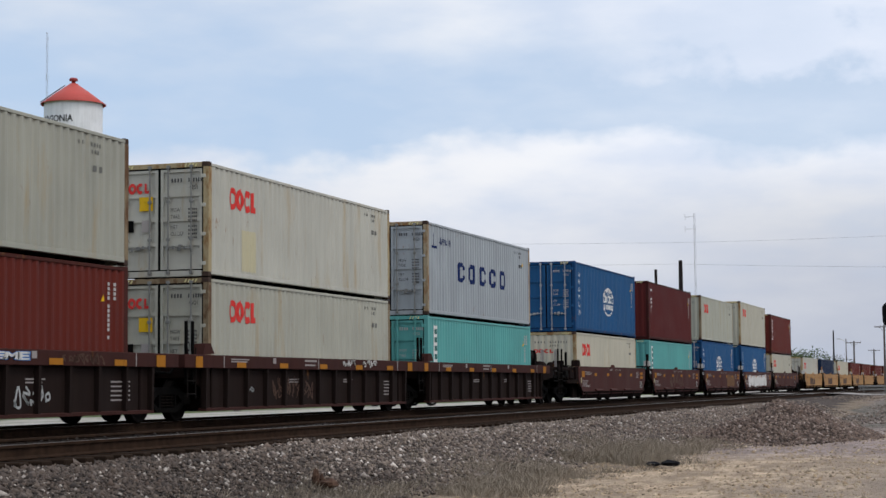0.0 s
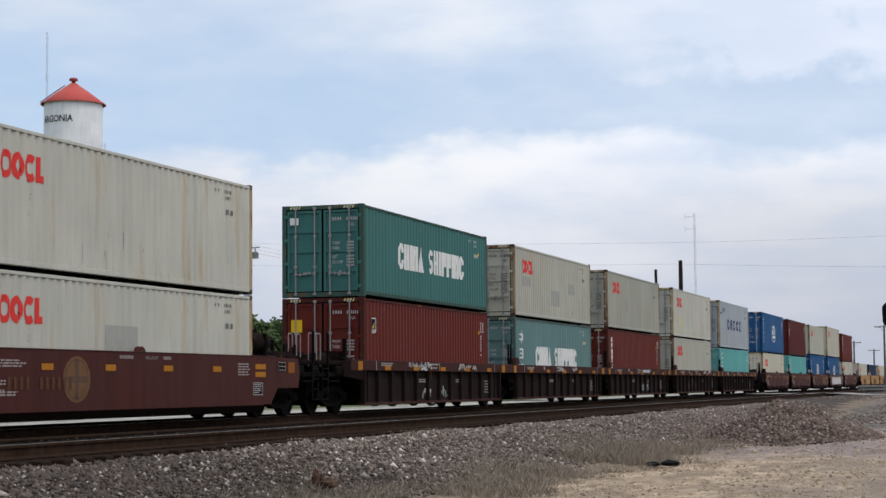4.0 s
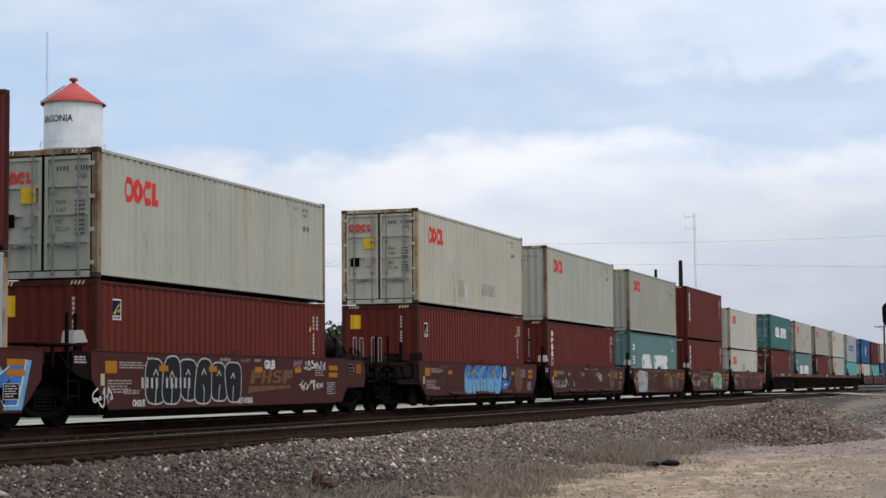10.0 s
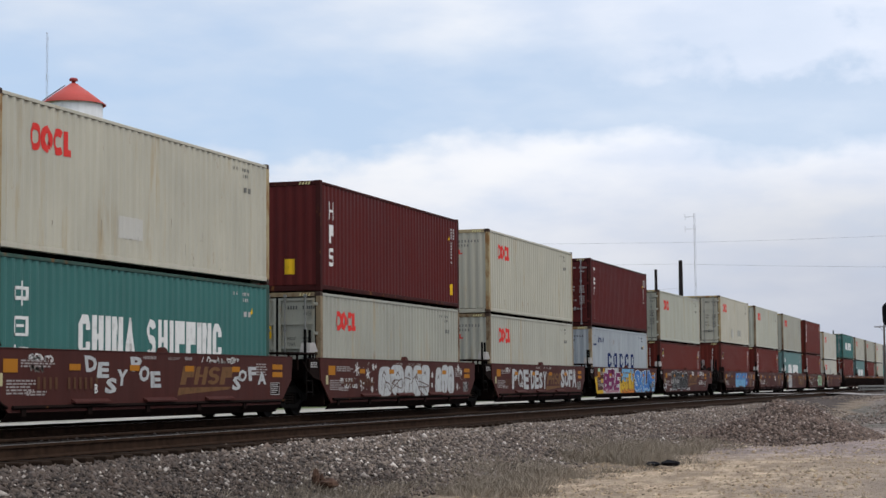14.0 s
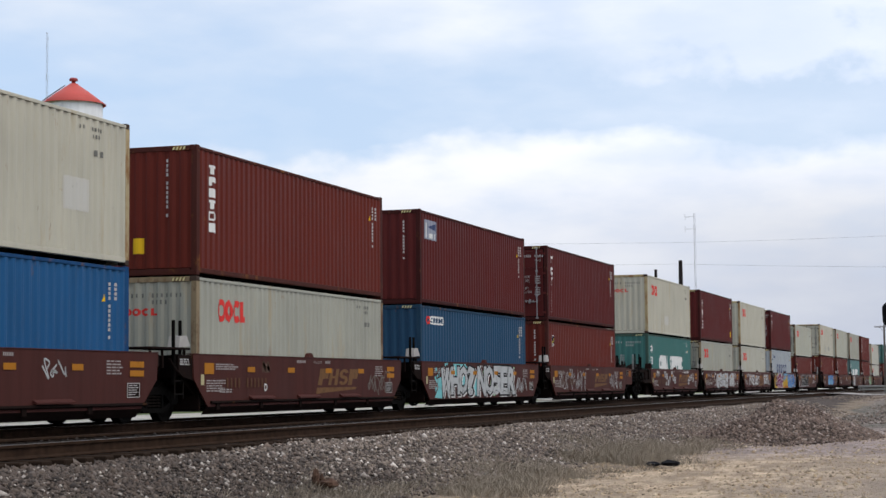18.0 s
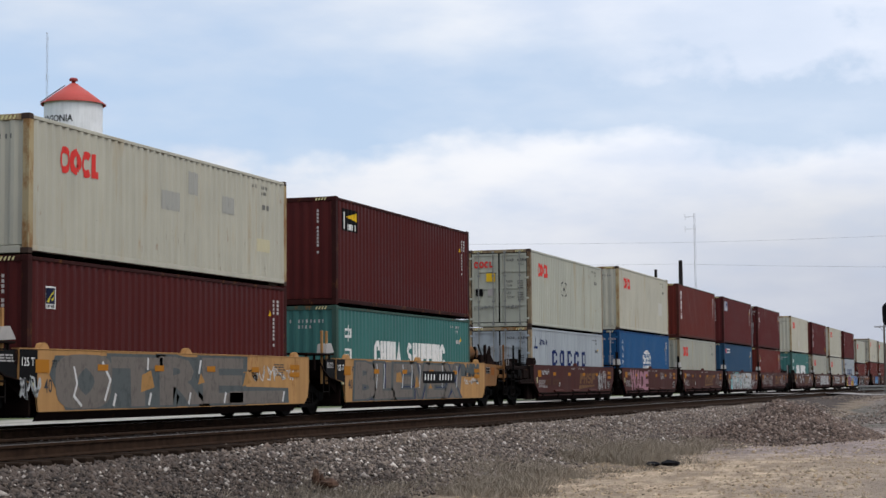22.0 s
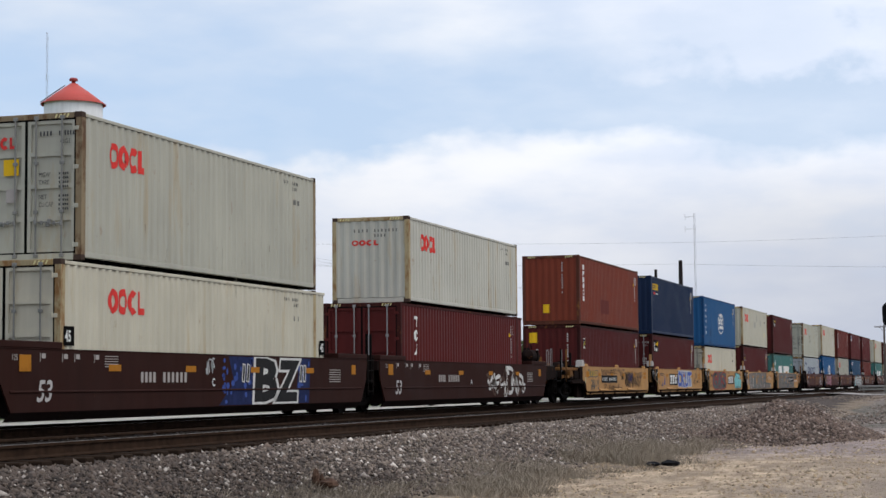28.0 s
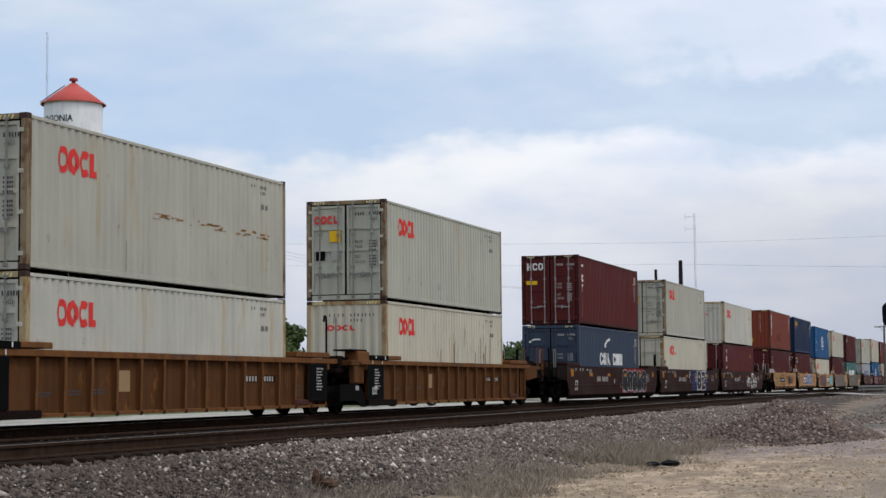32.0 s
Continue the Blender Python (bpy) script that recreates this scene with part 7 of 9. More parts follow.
for k_, (a_, b_) in enumerate(((2.3, 3.3), (3.1, 4.1), (3.9, 4.9), (4.7, 5.6))):
    ring_ = swollen(random.Random(60 + k_), a_, b_, 0.31, 1.34)
    spray(-61.7, "ash", stroke([ring_[i_ % 24] for i_ in range(2, 24)], 0.032), 3 + k_)
spray(-61.7, "ash", scrawl(26, 2.4, 0.75, 2.4, 0.55, 6, 0.03), 3)
spray(-61.7, "gold", scrawl(27, 6.95, 0.35, 3.0, 0.95, 7, 0.035), 1)
spray(-61.7, "yellow", scrawl(127, 7.2, 0.4, 2.4, 0.9, 5, 0.016), 2)
spray(-61.7, "silver", scrawl(128, 8.3, 0.45, 0.9, 0.8, 4, 0.016), 3)
medallion(-61.7, 10.48, 0.84)
spray(-77.25, "white", scrawl(28, 1.1, 0.55, 1.1, 0.42, 4, 0.05))
spray(-77.25, "white", scrawl(29, 7.4, 0.75, 0.85, 0.45, 4, 0.05))
spray(-77.25, "gold", scrawl(30, 4.0, 0.95, 0.9, 0.3, 4, 0.03))
medallion(-77.25, 10.2, 0.9)
spray(-92.95, "ash", scrawl(32, 1.32, 1.2, 0.7, 0.14, 4, 0.035))
bubble(-92.95, 31, 3.9, 8.15, 0.36, 1.36, 5, "sky", "slate", 0.05, 0.05, "blue graffiti, darker towards its top")
spray(-92.95, "blue", [q for k_ in range(5) for q in fan(swollen(random.Random(31 + 7 * k_), 4.0 + 0.85 * k_, 4.7 + 0.85 * k_, 0.88, 1.33))], 7)
spray(-92.95, "sky", scrawl(133, 4.1, 0.8, 3.9, 0.5, 5, 0.05), 8)
spray(-92.95, "plum", scrawl(135, 7.6, 0.45, 2.2, 0.5, 5, 0.03), 1)
spray(-92.95, "navy", fan(swollen(random.Random(8), 8.3, 8.95, 0.85, 1.36)) + fan(swollen(random.Random(9), 8.2, 9.0, 0.5, 0.9)), 2, "small dark blue painted figure shape")
spray(-92.95, "blue", fan(swollen(random.Random(8), 8.34, 8.88, 0.9, 1.33)) + fan(swollen(random.Random(9), 8.26, 8.95, 0.53, 0.87)) + stroke([(8.9, 0.72), (9.2, 0.72), (9.35, 1.0)], 0.1), 3)
spray(-92.95, "white", disc(8.6, 1.03, 0.2, 0.11) + disc(8.58, 1.2, 0.07, 0.12) + stroke([(8.5, 0.66), (8.7, 0.72), (8.9, 0.66)], 0.05), 4)
spray(-92.95, "navy", ring(8.62, 1.03, 0.12, 0.07, 0.5), 5)
medallion(-92.95, 10.45, 0.88)
# third wagon
bubble(-112.74, 41, 1.55, 6.2, 0.33, 1.34, 6, "black", "silver", 0.035, 0.035, "black bubble graffiti with thin white outlines")
burner(-112.74, "CHOKE", 0.95, 1.5, 0.31, 0.46, "white", "", "", 1, 0.1, 0.95)
burner(-112.74, "NETWORK", 6.0, 6.9, 0.31, 0.46, "white", "", "", 2, 0.1, 0.95)
burner(-112.74, "GRB", 7.55, 8.2, 1.1, 1.33, "white", "dust", "", 3, 0.1, 1.0)
rail_mark(-112.74, 6.65, 9.3, 0.60, 1.05)
spray(-112.74, "white", scrawl(144, 1.6, 1.17, 0.35, 0.18, 2, 0.03), 2)
spray(-112.74, "pink", scrawl(146, 9.3, 1.12, 0.6, 0.22, 3, 0.05), 2)
spray(-112.74, "white", scrawl(43, 10.0, 1.1, 1.5, 0.24, 6, 0.045), 2)
spray(-112.74, "white", scrawl(147, 9.7, 0.6, 1.6, 0.24, 7, 0.04), 2)
spray(-112.74, "white", scrawl(148, -0.7, 0.32, 0.8, 0.4, 3, 0.04), 2)
# whole side in colour: yellow ground, plum, orange and blue letters
spray(-128.2, "yellow", [[(-0.75, 0.98), (-0.2, 1.02), (-0.22, 0.42), (0.85, 0.44), (0.95, 0.29), (-0.35, 0.29)], rect(0.45, 0.85, 0.75, 0.9), [(0.8, 1.12), (1.2, 1.12), (1.15, 1.36), (0.95, 1.36)]], 0, "many-coloured graffiti over the whole side")
spray(-128.2, "green", disc(0.12, 1.24, 0.24, 0.13), 0)
spray(-128.2, "silver", [[(0.9, 0.29), (4.4, 0.29), (4.0, 1.38), (1.35, 1.38)]], 0, "", 0.0, 0.42)
burner(-128.2, "BERE", 1.05, 4.15, 0.31, 1.36, "plum", "white", "", 46, 0.2, 1.2, 0.3, 2, "", EDGED)
spray(-128.2, "pink", stroke([(1.3, 0.36), (4.0, 0.36)], 0.09) + flecks(4, 1.2, 4.0, 0.4, 0.62, 26, 0.05), 6)
spray(-128.2, "yellow", [[(4.3, 0.29), (7.4, 0.29), (7.3, 0.86), (6.2, 0.72), (4.25, 1.0)]], 1)
spray(-128.2, "orange", [rect(4.6, 7.4, 0.29, 0.46)], 2)
spray(-128.2, "sky", [[(4.7, 0.95), (5.6, 0.78), (7.35, 0.9), (7.45, 1.36), (4.75, 1.36)]], 2)
burner(-128.2, "OTIN", 4.6, 7.3, 0.34, 1.3, "yellow", "gold", "", 48, 0.16, 1.0, 0.1, 3)
spray(-128.2, "sky", [q for q in wild("OTIN", 4.6, 7.3, 0.34, 1.3, FAT, 48, 0.16, 1.0, 0.1) if min(z for u, z in q) > 0.72], 6)
spray(-128.2, "black", fan([(4.55 + 0.16 * math.cos(0.5 * k) * (1 - 0.3 * math.sin(0.5 * k)), 0.86 + 0.14 * math.sin(0.5 * k)) for k in range(12)]), 7)
burner(-128.2, "SKUM", 7.6, 12.1, 0.31, 1.33, "blue", "white", "sky", 49, 0.16, 1.14, 0.2, 2, "", EDGED)
spray(-128.2, "sky", flecks(5, 7.8, 12.0, 0.36, 0.75, 40, 0.05), 6)
spray(-128.2, "green", flecks(6, 7.5, 12.1, 0.5, 1.2, 10, 0.1), 1)
burner(-143.7, "POE", 1.75, 4.05, 0.52, 1.28, "silver", "", "", 50, 0.1, 0.92)
burner(-143.7, "DESY", 4.3, 6.65, 0.49, 1.22, "silver", "", "", 51, 0.12, 0.92)
spray(-143.7, "silver", disc(4.12, 1.02, 0.07, 0.06), 4)
rail_mark(-143.7, 6.6, 9.0, 0.52, 1.08)
burner(-143.7, "SOFA", 8.85, 11.4, 0.56, 1.34, "silver", "", "", 52, 0.1, 0.98)
spray(-143.7, "white", scrawl(53, 0.95, 1.14, 0.55, 0.18, 4, 0.03), 2)


def star(u, z, r_):
    out = []
    for k in range(3):
        a_ = math.pi * k / 3 + 0.3
        c_, s_2 = math.cos(a_), math.sin(a_)
        out.append([(u + r_ * c_ - 0.02 * s_2, z + r_ * s_2 + 0.02 * c_), (u - r_ * c_ - 0.02 * s_2, z - r_ * s_2 + 0.02 * c_), (u - r_ * c_ + 0.02 * s_2, z - r_ * s_2 - 0.02 * c_), (u + r_ * c_ + 0.02 * s_2, z + r_ * s_2 - 0.02 * c_)])
    return out


spray(-159.4, "white", [p for u_, z_, r_ in ((1.92, 1.14, 0.19), (2.76, 1.02, 0.17), (2.3, 0.73, 0.17), (3.19, 1.2, 0.1), (3.4, 1.22, 0.07), (3.1, 0.85, 0.08), (3.1, 0.6, 0.1), (8.43, 1.0, 0.1), (8.4, 0.7, 0.08), (10.98, 0.65, 0.12), (11.09, 1.22, 0.13), (11.4, 1.1, 0.1)) for p in star(u_, z_, r_)] + flecks(7, 1.6, 3.5, 0.55, 1.32, 24, 0.025) + flecks(8, 10.8, 11.9, 0.5, 1.32, 20, 0.025), 4, "white painted stars and dots")
burner(-159.4, "ON TO THE", 0.66, 1.56, 0.80, 0.91, "white", "", "", 3, 0.1, 0.9)
burner(-159.4, "NEXT BRO", 0.95, 1.95, 0.64, 0.75, "white", "", "", 4, 0.1, 0.9)
bubble(-159.4, 50, 3.65, 5.75, 0.34, 1.31, 2, "silver", "dust", 0.03, 0.04, "pale grey bubble graffiti")
bubble(-159.4, 54, 5.85, 8.15, 0.34, 1.31, 3, "silver", "dust", 0.03, 0.04)
bubble(-159.4, 52, 8.75, 10.6, 0.42, 1.33, 3, "silver", "dust", 0.03, 0.035)
spray(-159.4, "dust", scrawl(51, 3.8, 0.38, 4.2, 0.6, 5, 0.03), 7)
spray(-174.95, "white", scrawl(55, 0.67, 1.17, 0.9, 0.15, 5, 0.035))
for k_, (q_, u_, z_) in enumerate((("D", 2.7, 0.97), ("E", 3.18, 0.86), ("S", 3.5, 0.58), ("Y", 3.95, 0.72), ("P", 4.55, 0.98), ("O", 4.9, 0.80), ("E", 5.4, 0.67), ("S", 9.43, 0.58), ("O", 9.75, 0.76), ("F", 10.3, 0.83), ("A", 10.85, 0.73))):
    spray(-174.95, "silver", wild(q_, u_, u_ + 0.48, z_, z_ + 0.36, FAT, 60 + k_, 0.15, 0.95), 2, "pale spray-painted tumbling letters" if k_ == 0 else "")
spray(-174.95, "ash", scrawl(56, 0.7, 1.0, 0.5, 0.12, 4, 0.06), 1)
rail_mark(-174.95, 6.7, 9.45, 0.58, 1.10)
spray(-174.95, "white", scrawl(57, 7.8, 1.22, 2.1, 0.13, 8, 0.035), 2)
# fourth wagon
spray(-194.7, "silver", scrawl(60, 0.6, 0.4, 4.6, 0.9, 14, 0.03))
rail_mark(-194.7, 6.7, 9.2, 0.60, 1.08)
spray(-194.7, "silver", scrawl(61, 9.6, 0.45, 1.6, 0.8, 6, 0.03), 1)
spray(-210.25, "aqua", [[(0.45, 0.32), (1.2, 0.29), (1.15, 0.95), (0.8, 0.9), (0.75, 0.55)], [(1.6, 0.9), (2.0, 0.6), (3.6, 0.7), (4.9, 0.33), (4.95, 0.9), (3.6, 1.36), (2.4, 1.36)]], 0, "pale aqua cloud behind silver letters")
spray(-210.25, "aqua", flecks(9, 0.5, 5.0, 0.5, 1.36, 30, 0.09), 1)
spray(-210.25, "green", flecks(10, 5.0, 9.6, 0.35, 1.3, 26, 0.12), 1)
burner(-210.25, "WHO?", 1.1, 4.7, 0.31, 1.32, "silver", "black", "white", 62, 0.1, 1.12, 0.0)
burner(-210.25, "NO5ER", 5.05, 9.65, 0.31, 1.34, "silver", "black", "white", 63, 0.07, 1.14, 0.0)
spray(-210.25, "slate", [q for k_ in range(9) for q in stroke([(1.3 + 0.95 * k_, 0.4), (1.5 + 0.95 * k_, 0.52), (1.8 + 0.95 * k_, 0.46)], 0.02)], 6)
spray(-210.25, "silver", scrawl(64, 9.85, 0.4, 1.4, 0.55, 5, 0.04), 1)
rail_mark(-225.85, 6.4, 9.4, 0.55, 1.10)
spray(-225.85, "ash", scrawl(65, 10.1, 0.45, 1.9, 0.65, 6, 0.035), 1)
spray(-225.85, "dust", scrawl(165, 3.0, 1.0, 0.4, 0.3, 2, 0.08), 1)
burner(-241.2, "WADE", 1.05, 5.15, 0.31, 1.33, "pink", "", "", 66, 0.07, 1.16, 0.0, 0, "dull pink graffiti letters")
spray(-241.2, "ash", stroke([(1.1, 1.3), (1.35, 0.6)], 0.03) + stroke([(2.1, 0.5), (2.3, 1.2)], 0.03), 3)
spray(-241.2, "silver", scrawl(69, 8.3, 0.85, 0.9, 0.4, 3, 0.04), 1)
rail_mark(-256.8, 6.4, 9.3, 0.54, 1.10)
spray(-256.8, "silver", scrawl(70, 9.8, 0.42, 1.6, 0.82, 5, 0.05), 1)
spray(-256.8, "silver", scrawl(71, 0.5, 1.02, 1.0, 0.28, 4, 0.035), 1)
# yellow wagon
for y0 in (-276.9, -292.5, -308.1, -323.8):
    load_panel(y0)
spray(-276.9, "ash", [[(0.55, 0.29), (10.1, 0.29), (10.3, 0.9), (10.2, 1.36), (0.6, 1.36), (0.9, 1.0), (0.5, 0.75)]], 0, "grey graffiti letters with dark edges and white glints")
burner(-276.9, "BLEVEX", 0.7, 10.0, 0.31, 1.35, "ash", "slate", "navy", 72, 0.05, 1.1, 0.0, 1)
spray(-276.9, "silver", [q for u_ in (2.35, 2.95, 4.55, 5.35, 6.1, 8.3, 9.8) for q in stroke([(u_, 1.3), (u_ + 0.05, 1.1), (u_ - 0.05, 0.62)], 0.07)], 5)
spray(-276.9, "tan", [[(3.95, 0.8), (4.5, 0.78), (4.4, 1.08), (4.0, 1.05)], [(5.6, 0.62), (6.1, 0.66), (5.8, 1.0)], [(6.9, 0.6), (7.3, 0.6), (7.1, 0.74)]], 5, "", 0.0, 0.5)
plate(-276.9, 6.37, 9.55, 0.76, 1.12, 10)
spray(-276.9, "slate", wild("BARM", 10.3, 12.2, 0.98, 1.38, FATTER, 74, 0.08, 1.15), 2)
spray(-276.9, "white", scrawl(75, 10.5, 0.72, 1.7, 0.2, 8, 0.03), 2)
spray(-292.5, "slate", [[(0.3, 0.95), (0.5, 1.3), (9.0, 1.36), (8.9, 0.7), (11.6, 0.66), (11.65, 0.3), (0.9, 0.29)]], 0, "grey graffiti letters with blue-grey edges and white glints")
spray(-292.5, "ash", fan(swollen(random.Random(12), 0.5, 2.75, 0.3, 1.34)), 3)
spray(-292.5, "slate", fan([(1.65 + 0.34 * math.cos(0.5236 * k), 0.82 + 0.26 * math.sin(0.5236 * k) * (1 - 0.4 * abs(math.cos(0.5236 * k)))) for k in range(12)]), 4)
spray(-292.5, "white", stroke([(1.2, 1.1), (1.32, 0.78), (1.2, 0.55), (1.5, 0.36)], 0.06) + stroke([(2.3, 1.2), (2.62, 0.85), (2.4, 0.45)], 0.07), 5)
burner(-292.5, "TRE", 2.75, 8.9, 0.31, 1.34, "ash", "slate", "", 77, 0.04, 1.06, 0.0, 1)
spray(-292.5, "ash", [rect(8.2, 11.3, 0.31, 0.6)], 3)
spray(-292.5, "white", [q for u_ in (2.75, 4.25, 6.1, 7.9, 11.25) for q in stroke([(u_, 0.34), (u_ + 0.1, 0.58)], 0.08)] + stroke([(4.2, 1.05), (4.22, 1.3)], 0.07) + stroke([(6.6, 0.98), (6.7, 1.28)], 0.07), 5)
spray(-292.5, "tan", [[(3.9, 0.6), (4.5, 0.7), (4.35, 1.05), (3.95, 0.95)], [(6.55, 0.75), (6.9, 0.8), (6.7, 1.0)], [(8.9, 0.7), (9.4, 0.8), (9.1, 1.05)]], 4, "", 0.0, 0.5)
spray(-292.5, "black", scrawl(78, 9.2, 0.75, 0.5, 0.45, 2, 0.03), 4)
spray(-292.5, "white", scrawl(79, 9.6, 0.82, 2.3, 0.36, 10, 0.03), 4)
spray(-292.5, "silver", scrawl(178, -0.75, 0.45, 0.75, 0.5, 4, 0.05), 8)
spray(-308.1, "slate", fan(swollen(random.Random(80), 0.95, 6.1, 0.31, 1.36)), 1)
burner(-308.1, "GAS", 1.0, 6.05, 0.31, 1.35, "slate", "red", "", 81, 0.06, 1.06, 0.0, 2, "dark grey graffiti letters with red outlines", FATTER)
spray(-308.1, "black", scrawl(82, 1.5, 1.08, 0.9, 0.2, 3, 0.035) + scrawl(81, 4.8, 0.42, 0.9, 0.24, 3, 0.04), 8)
stripes_mark(-308.1, 6.82, 9.25, 0.61, 1.15)
burner(-308.1, "GENS", 9.55, 12.3, 0.36, 1.29, "aqua", "black", "", 83, 0.06, 1.22, 0.0, 1)
bubble(-308.1, 84, 9.55, 12.3, 0.37, 1.29, 4, "aqua", "slate", 0.05, 0.045, "", 4)
spray(-308.1, "black", scrawl(85, 0.1, 0.4, 0.7, 0.2, 3, 0.03) + scrawl(86, 0.15, 1.0, 0.8, 0.3, 3, 0.04), 1)
stripes_mark(-323.8, 2.99, 5.36, 0.60, 1.19)
spray(-323.8, "silver", [[(5.25, 0.62), (5.5, 1.37), (9.3, 1.37), (9.6, 0.55), (9.4, 0.47), (5.7, 0.46)]], 3, "", 0.0, 0.42)
burner(-323.8, "OKUT", 5.4, 9.5, 0.46, 1.35, "violet", "white", "", 87, 0.08, 1.06, 0.0, 4, "", EDGED)
spray(-323.8, "yellow", [[(6.1, 0.75), (6.3, 0.72), (6.25, 1.1), (6.05, 1.1)], [(7.1, 1.0), (7.35, 1.3), (7.2, 1.32)], [(7.3, 0.55), (7.6, 0.8), (7.45, 1.0)], [(9.0, 1.0), (9.35, 0.95), (9.1, 1.15)]], 7)
for k_, (u_, z_, w_, h_) in enumerate(((2.6, 0.95, 1.3, 0.38), (4.0, 1.12, 2.6, 0.22), (4.2, 0.36, 2.8, 0.26), (7.6, 0.5, 1.2, 0.7), (8.7, 0.45, 1.4, 0.85), (10.2, 0.5, 0.9, 0.7))):
    spray(-339.3, "dust", scrawl(190 + k_, u_, z_, w_, h_, 7, 0.022), 2)
spray(-323.8, "violet", scrawl(188, 1.1, 0.5, 0.75, 0.6, 2, 0.045), 1, "", 0.0, 0.3)
spray(-323.8, "black", scrawl(89, 10.2, 0.6, 1.8, 0.36, 6, 0.035), 1)
spray(-339.3, "slate", wild("BERZ", 0.15, 2.0, 0.95, 1.3, FAT, 91, 0.15, 1.1), 1)
spray(-339.3, "yellow", wild("BERZ", 0.19, 1.97, 0.99, 1.27, 0.0, 91, 0.15, 0.9), 2)
spray(-339.3, "slate", scrawl(191, 0.7, 0.46, 1.5, 0.5, 5, 0.06), 1)
plate(-339.3, 2.67, 5.83, 0.74, 1.06, 11)
spray(-339.3, "gold", scrawl(194, 2.7, 1.12, 2.7, 0.22, 10, 0.035) + scrawl(195, 3.1, 0.44, 3.2, 0.26, 11, 0.04), 1)
spray(-339.3, "black", scrawl(92, 6.5, 0.85, 0.8, 0.45, 4, 0.04) + scrawl(93, 7.5, 0.5, 1.9, 0.8, 5, 0.07) + scrawl(193, 9.6, 0.5, 1.1, 0.75, 4, 0.035), 2)
spray(-339.3, "navy", scrawl(196, 8.2, 0.55, 1.0, 0.7, 3, 0.06), 3)
# long wagon
spray(-361.25, "white", scrawl(94, 7.2, 0.3, 4.8, 1.02, 6, 0.14), 0, "white spray-painted letters")
spray(-361.25, "dust", scrawl(95, 7.2, 0.3, 4.8, 1.0, 5, 0.06), 1)
spray(-380.9, "navy", [[(5.7, 0.29), (7.7, 0.29), (7.5, 1.38), (6.2, 1.38), (6.5, 0.8)], [(10.1, 0.29), (11.0, 0.29), (11.1, 1.38), (10.4, 1.38)]], 0, "", 0.0, 0.42)
spray(-380.9, "violet", flecks(11, 5.8, 7.5, 0.35, 1.3, 26, 0.1) + flecks(12, 10.3, 11.0, 0.35, 1.3, 10, 0.1), 1, "", 0.0, 0.35)
burner(-380.9, "BZ", 7.7, 10.3, 0.3, 1.37, "black", "white", "", 97, 0.05, 1.05, 0.12, 2)
spray(-380.9, "white", [q for u_ in (7.0, 7.25, 10.45, 10.68) for q in stroke([(u_, 0.8), (u_ + 0.05, 1.22)], 0.16)], 2)
spray(-380.9, "black", [q for u_ in (7.0, 7.25, 10.45, 10.68) for q in stroke([(u_, 0.83), (u_ + 0.05, 1.19)], 0.09)], 3)
spray(-380.9, "silver", scrawl(98, 5.0, 0.95, 0.5, 0.42, 3, 0.04), 2)
spray(-400.3, "red", [[(6.9, 0.3), (7.35, 1.1), (7.5, 1.38), (11.9, 1.38), (11.7, 0.95), (12.7, 0.6), (12.5, 0.3)]], 0, "dark red haze behind black letters", 0.0, 0.42)
bubble(-400.3, 99, 7.15, 12.45, 0.31, 1.37, 5, "black", "silver", 0.028, 0.032, "black graffiti letters with thin pale outlines", 1)
spray(-400.3, "silver", [q for k_ in range(6) for q in stroke([(7.3 + 0.85 * k_, 0.36), (7.5 + 0.85 * k_, 0.42), (7.7 + 0.85 * k_, 0.36)], 0.035)], 4, "pale outlines and drips of graffiti")
spray(-400.3, "ash", scrawl(100, 6.5, 0.5, 0.5, 0.25, 3, 0.03), 1)
# far wagons
spray(118.1, "white", blobs(103, 1.2, 0.3, 9.0, 1.0, 7), 0, "white graffiti along the side")
spray(102.5, "gold", blobs(104, 7.5, 0.35, 3.0, 0.9, 3), 0)
spray(87.0, "dust", scrawl(105, 4.0, 0.4, 4.0, 0.8, 6, 0.06), 0)
for y0, sd in ((153.8, 106), (169.4, 107), (185.0, 108), (200.6, 109)):
    spray(y0, "dust", blobs(sd, 3.0, 0.35, 4.0, 0.8, 3), 0)

# ---- repainted patches and rust runs on single boxes ----


def patches(y0, upper, polys, shade):
    c, H = BOXES[y0, upper]
    for i, (u0, u1, z0, z1) in enumerate(polys):
        mark("repair_patch", [rect(u0, u1, H - z0, H - z1)], shade, c, ("side", HW - 0.001), "patch%.1f%d%d" % (y0, upper, i))


pale = worn("pale_patch", (0.50, 0.46, 0.31), 0.6)
dull = worn("dull_patch", (0.33, 0.33, 0.30), 0.55)
light = worn("light_patch", (0.49, 0.48, 0.44), 0.6)
patches(36.4, True, [(1.88, 2.7, 2.37, 1.41)], pale)
patches(4.9, True, [(1.13, 2.3, 1.43, 1.08), (5.4, 6.75, 2.01, 1.41), (8.2, 9.3, 1.45, 1.02)], dull)
patches(-292.5, True, [(5.36, 6.3, 1.28, 0.87), (6.66, 7.18, 0.84, 0.34), (8.42, 9.12, 1.10, 0.71)], dull)
patches(-292.5, True, [(10.43, 11.14, 1.84, 1.53)], pale)
patches(-92.95, True, [(4.21, 4.9, 2.5, 1.97), (6.95, 8.49, 2.35, 1.95)], dull)
patches(-92.95, True, [(4.95, 5.3, 2.5, 2.1), (3.2, 3.6, 1.4, 1.1)], light)
patches(-241.2, True, [(9.59, 10.54, 1.95, 1.31)], light)
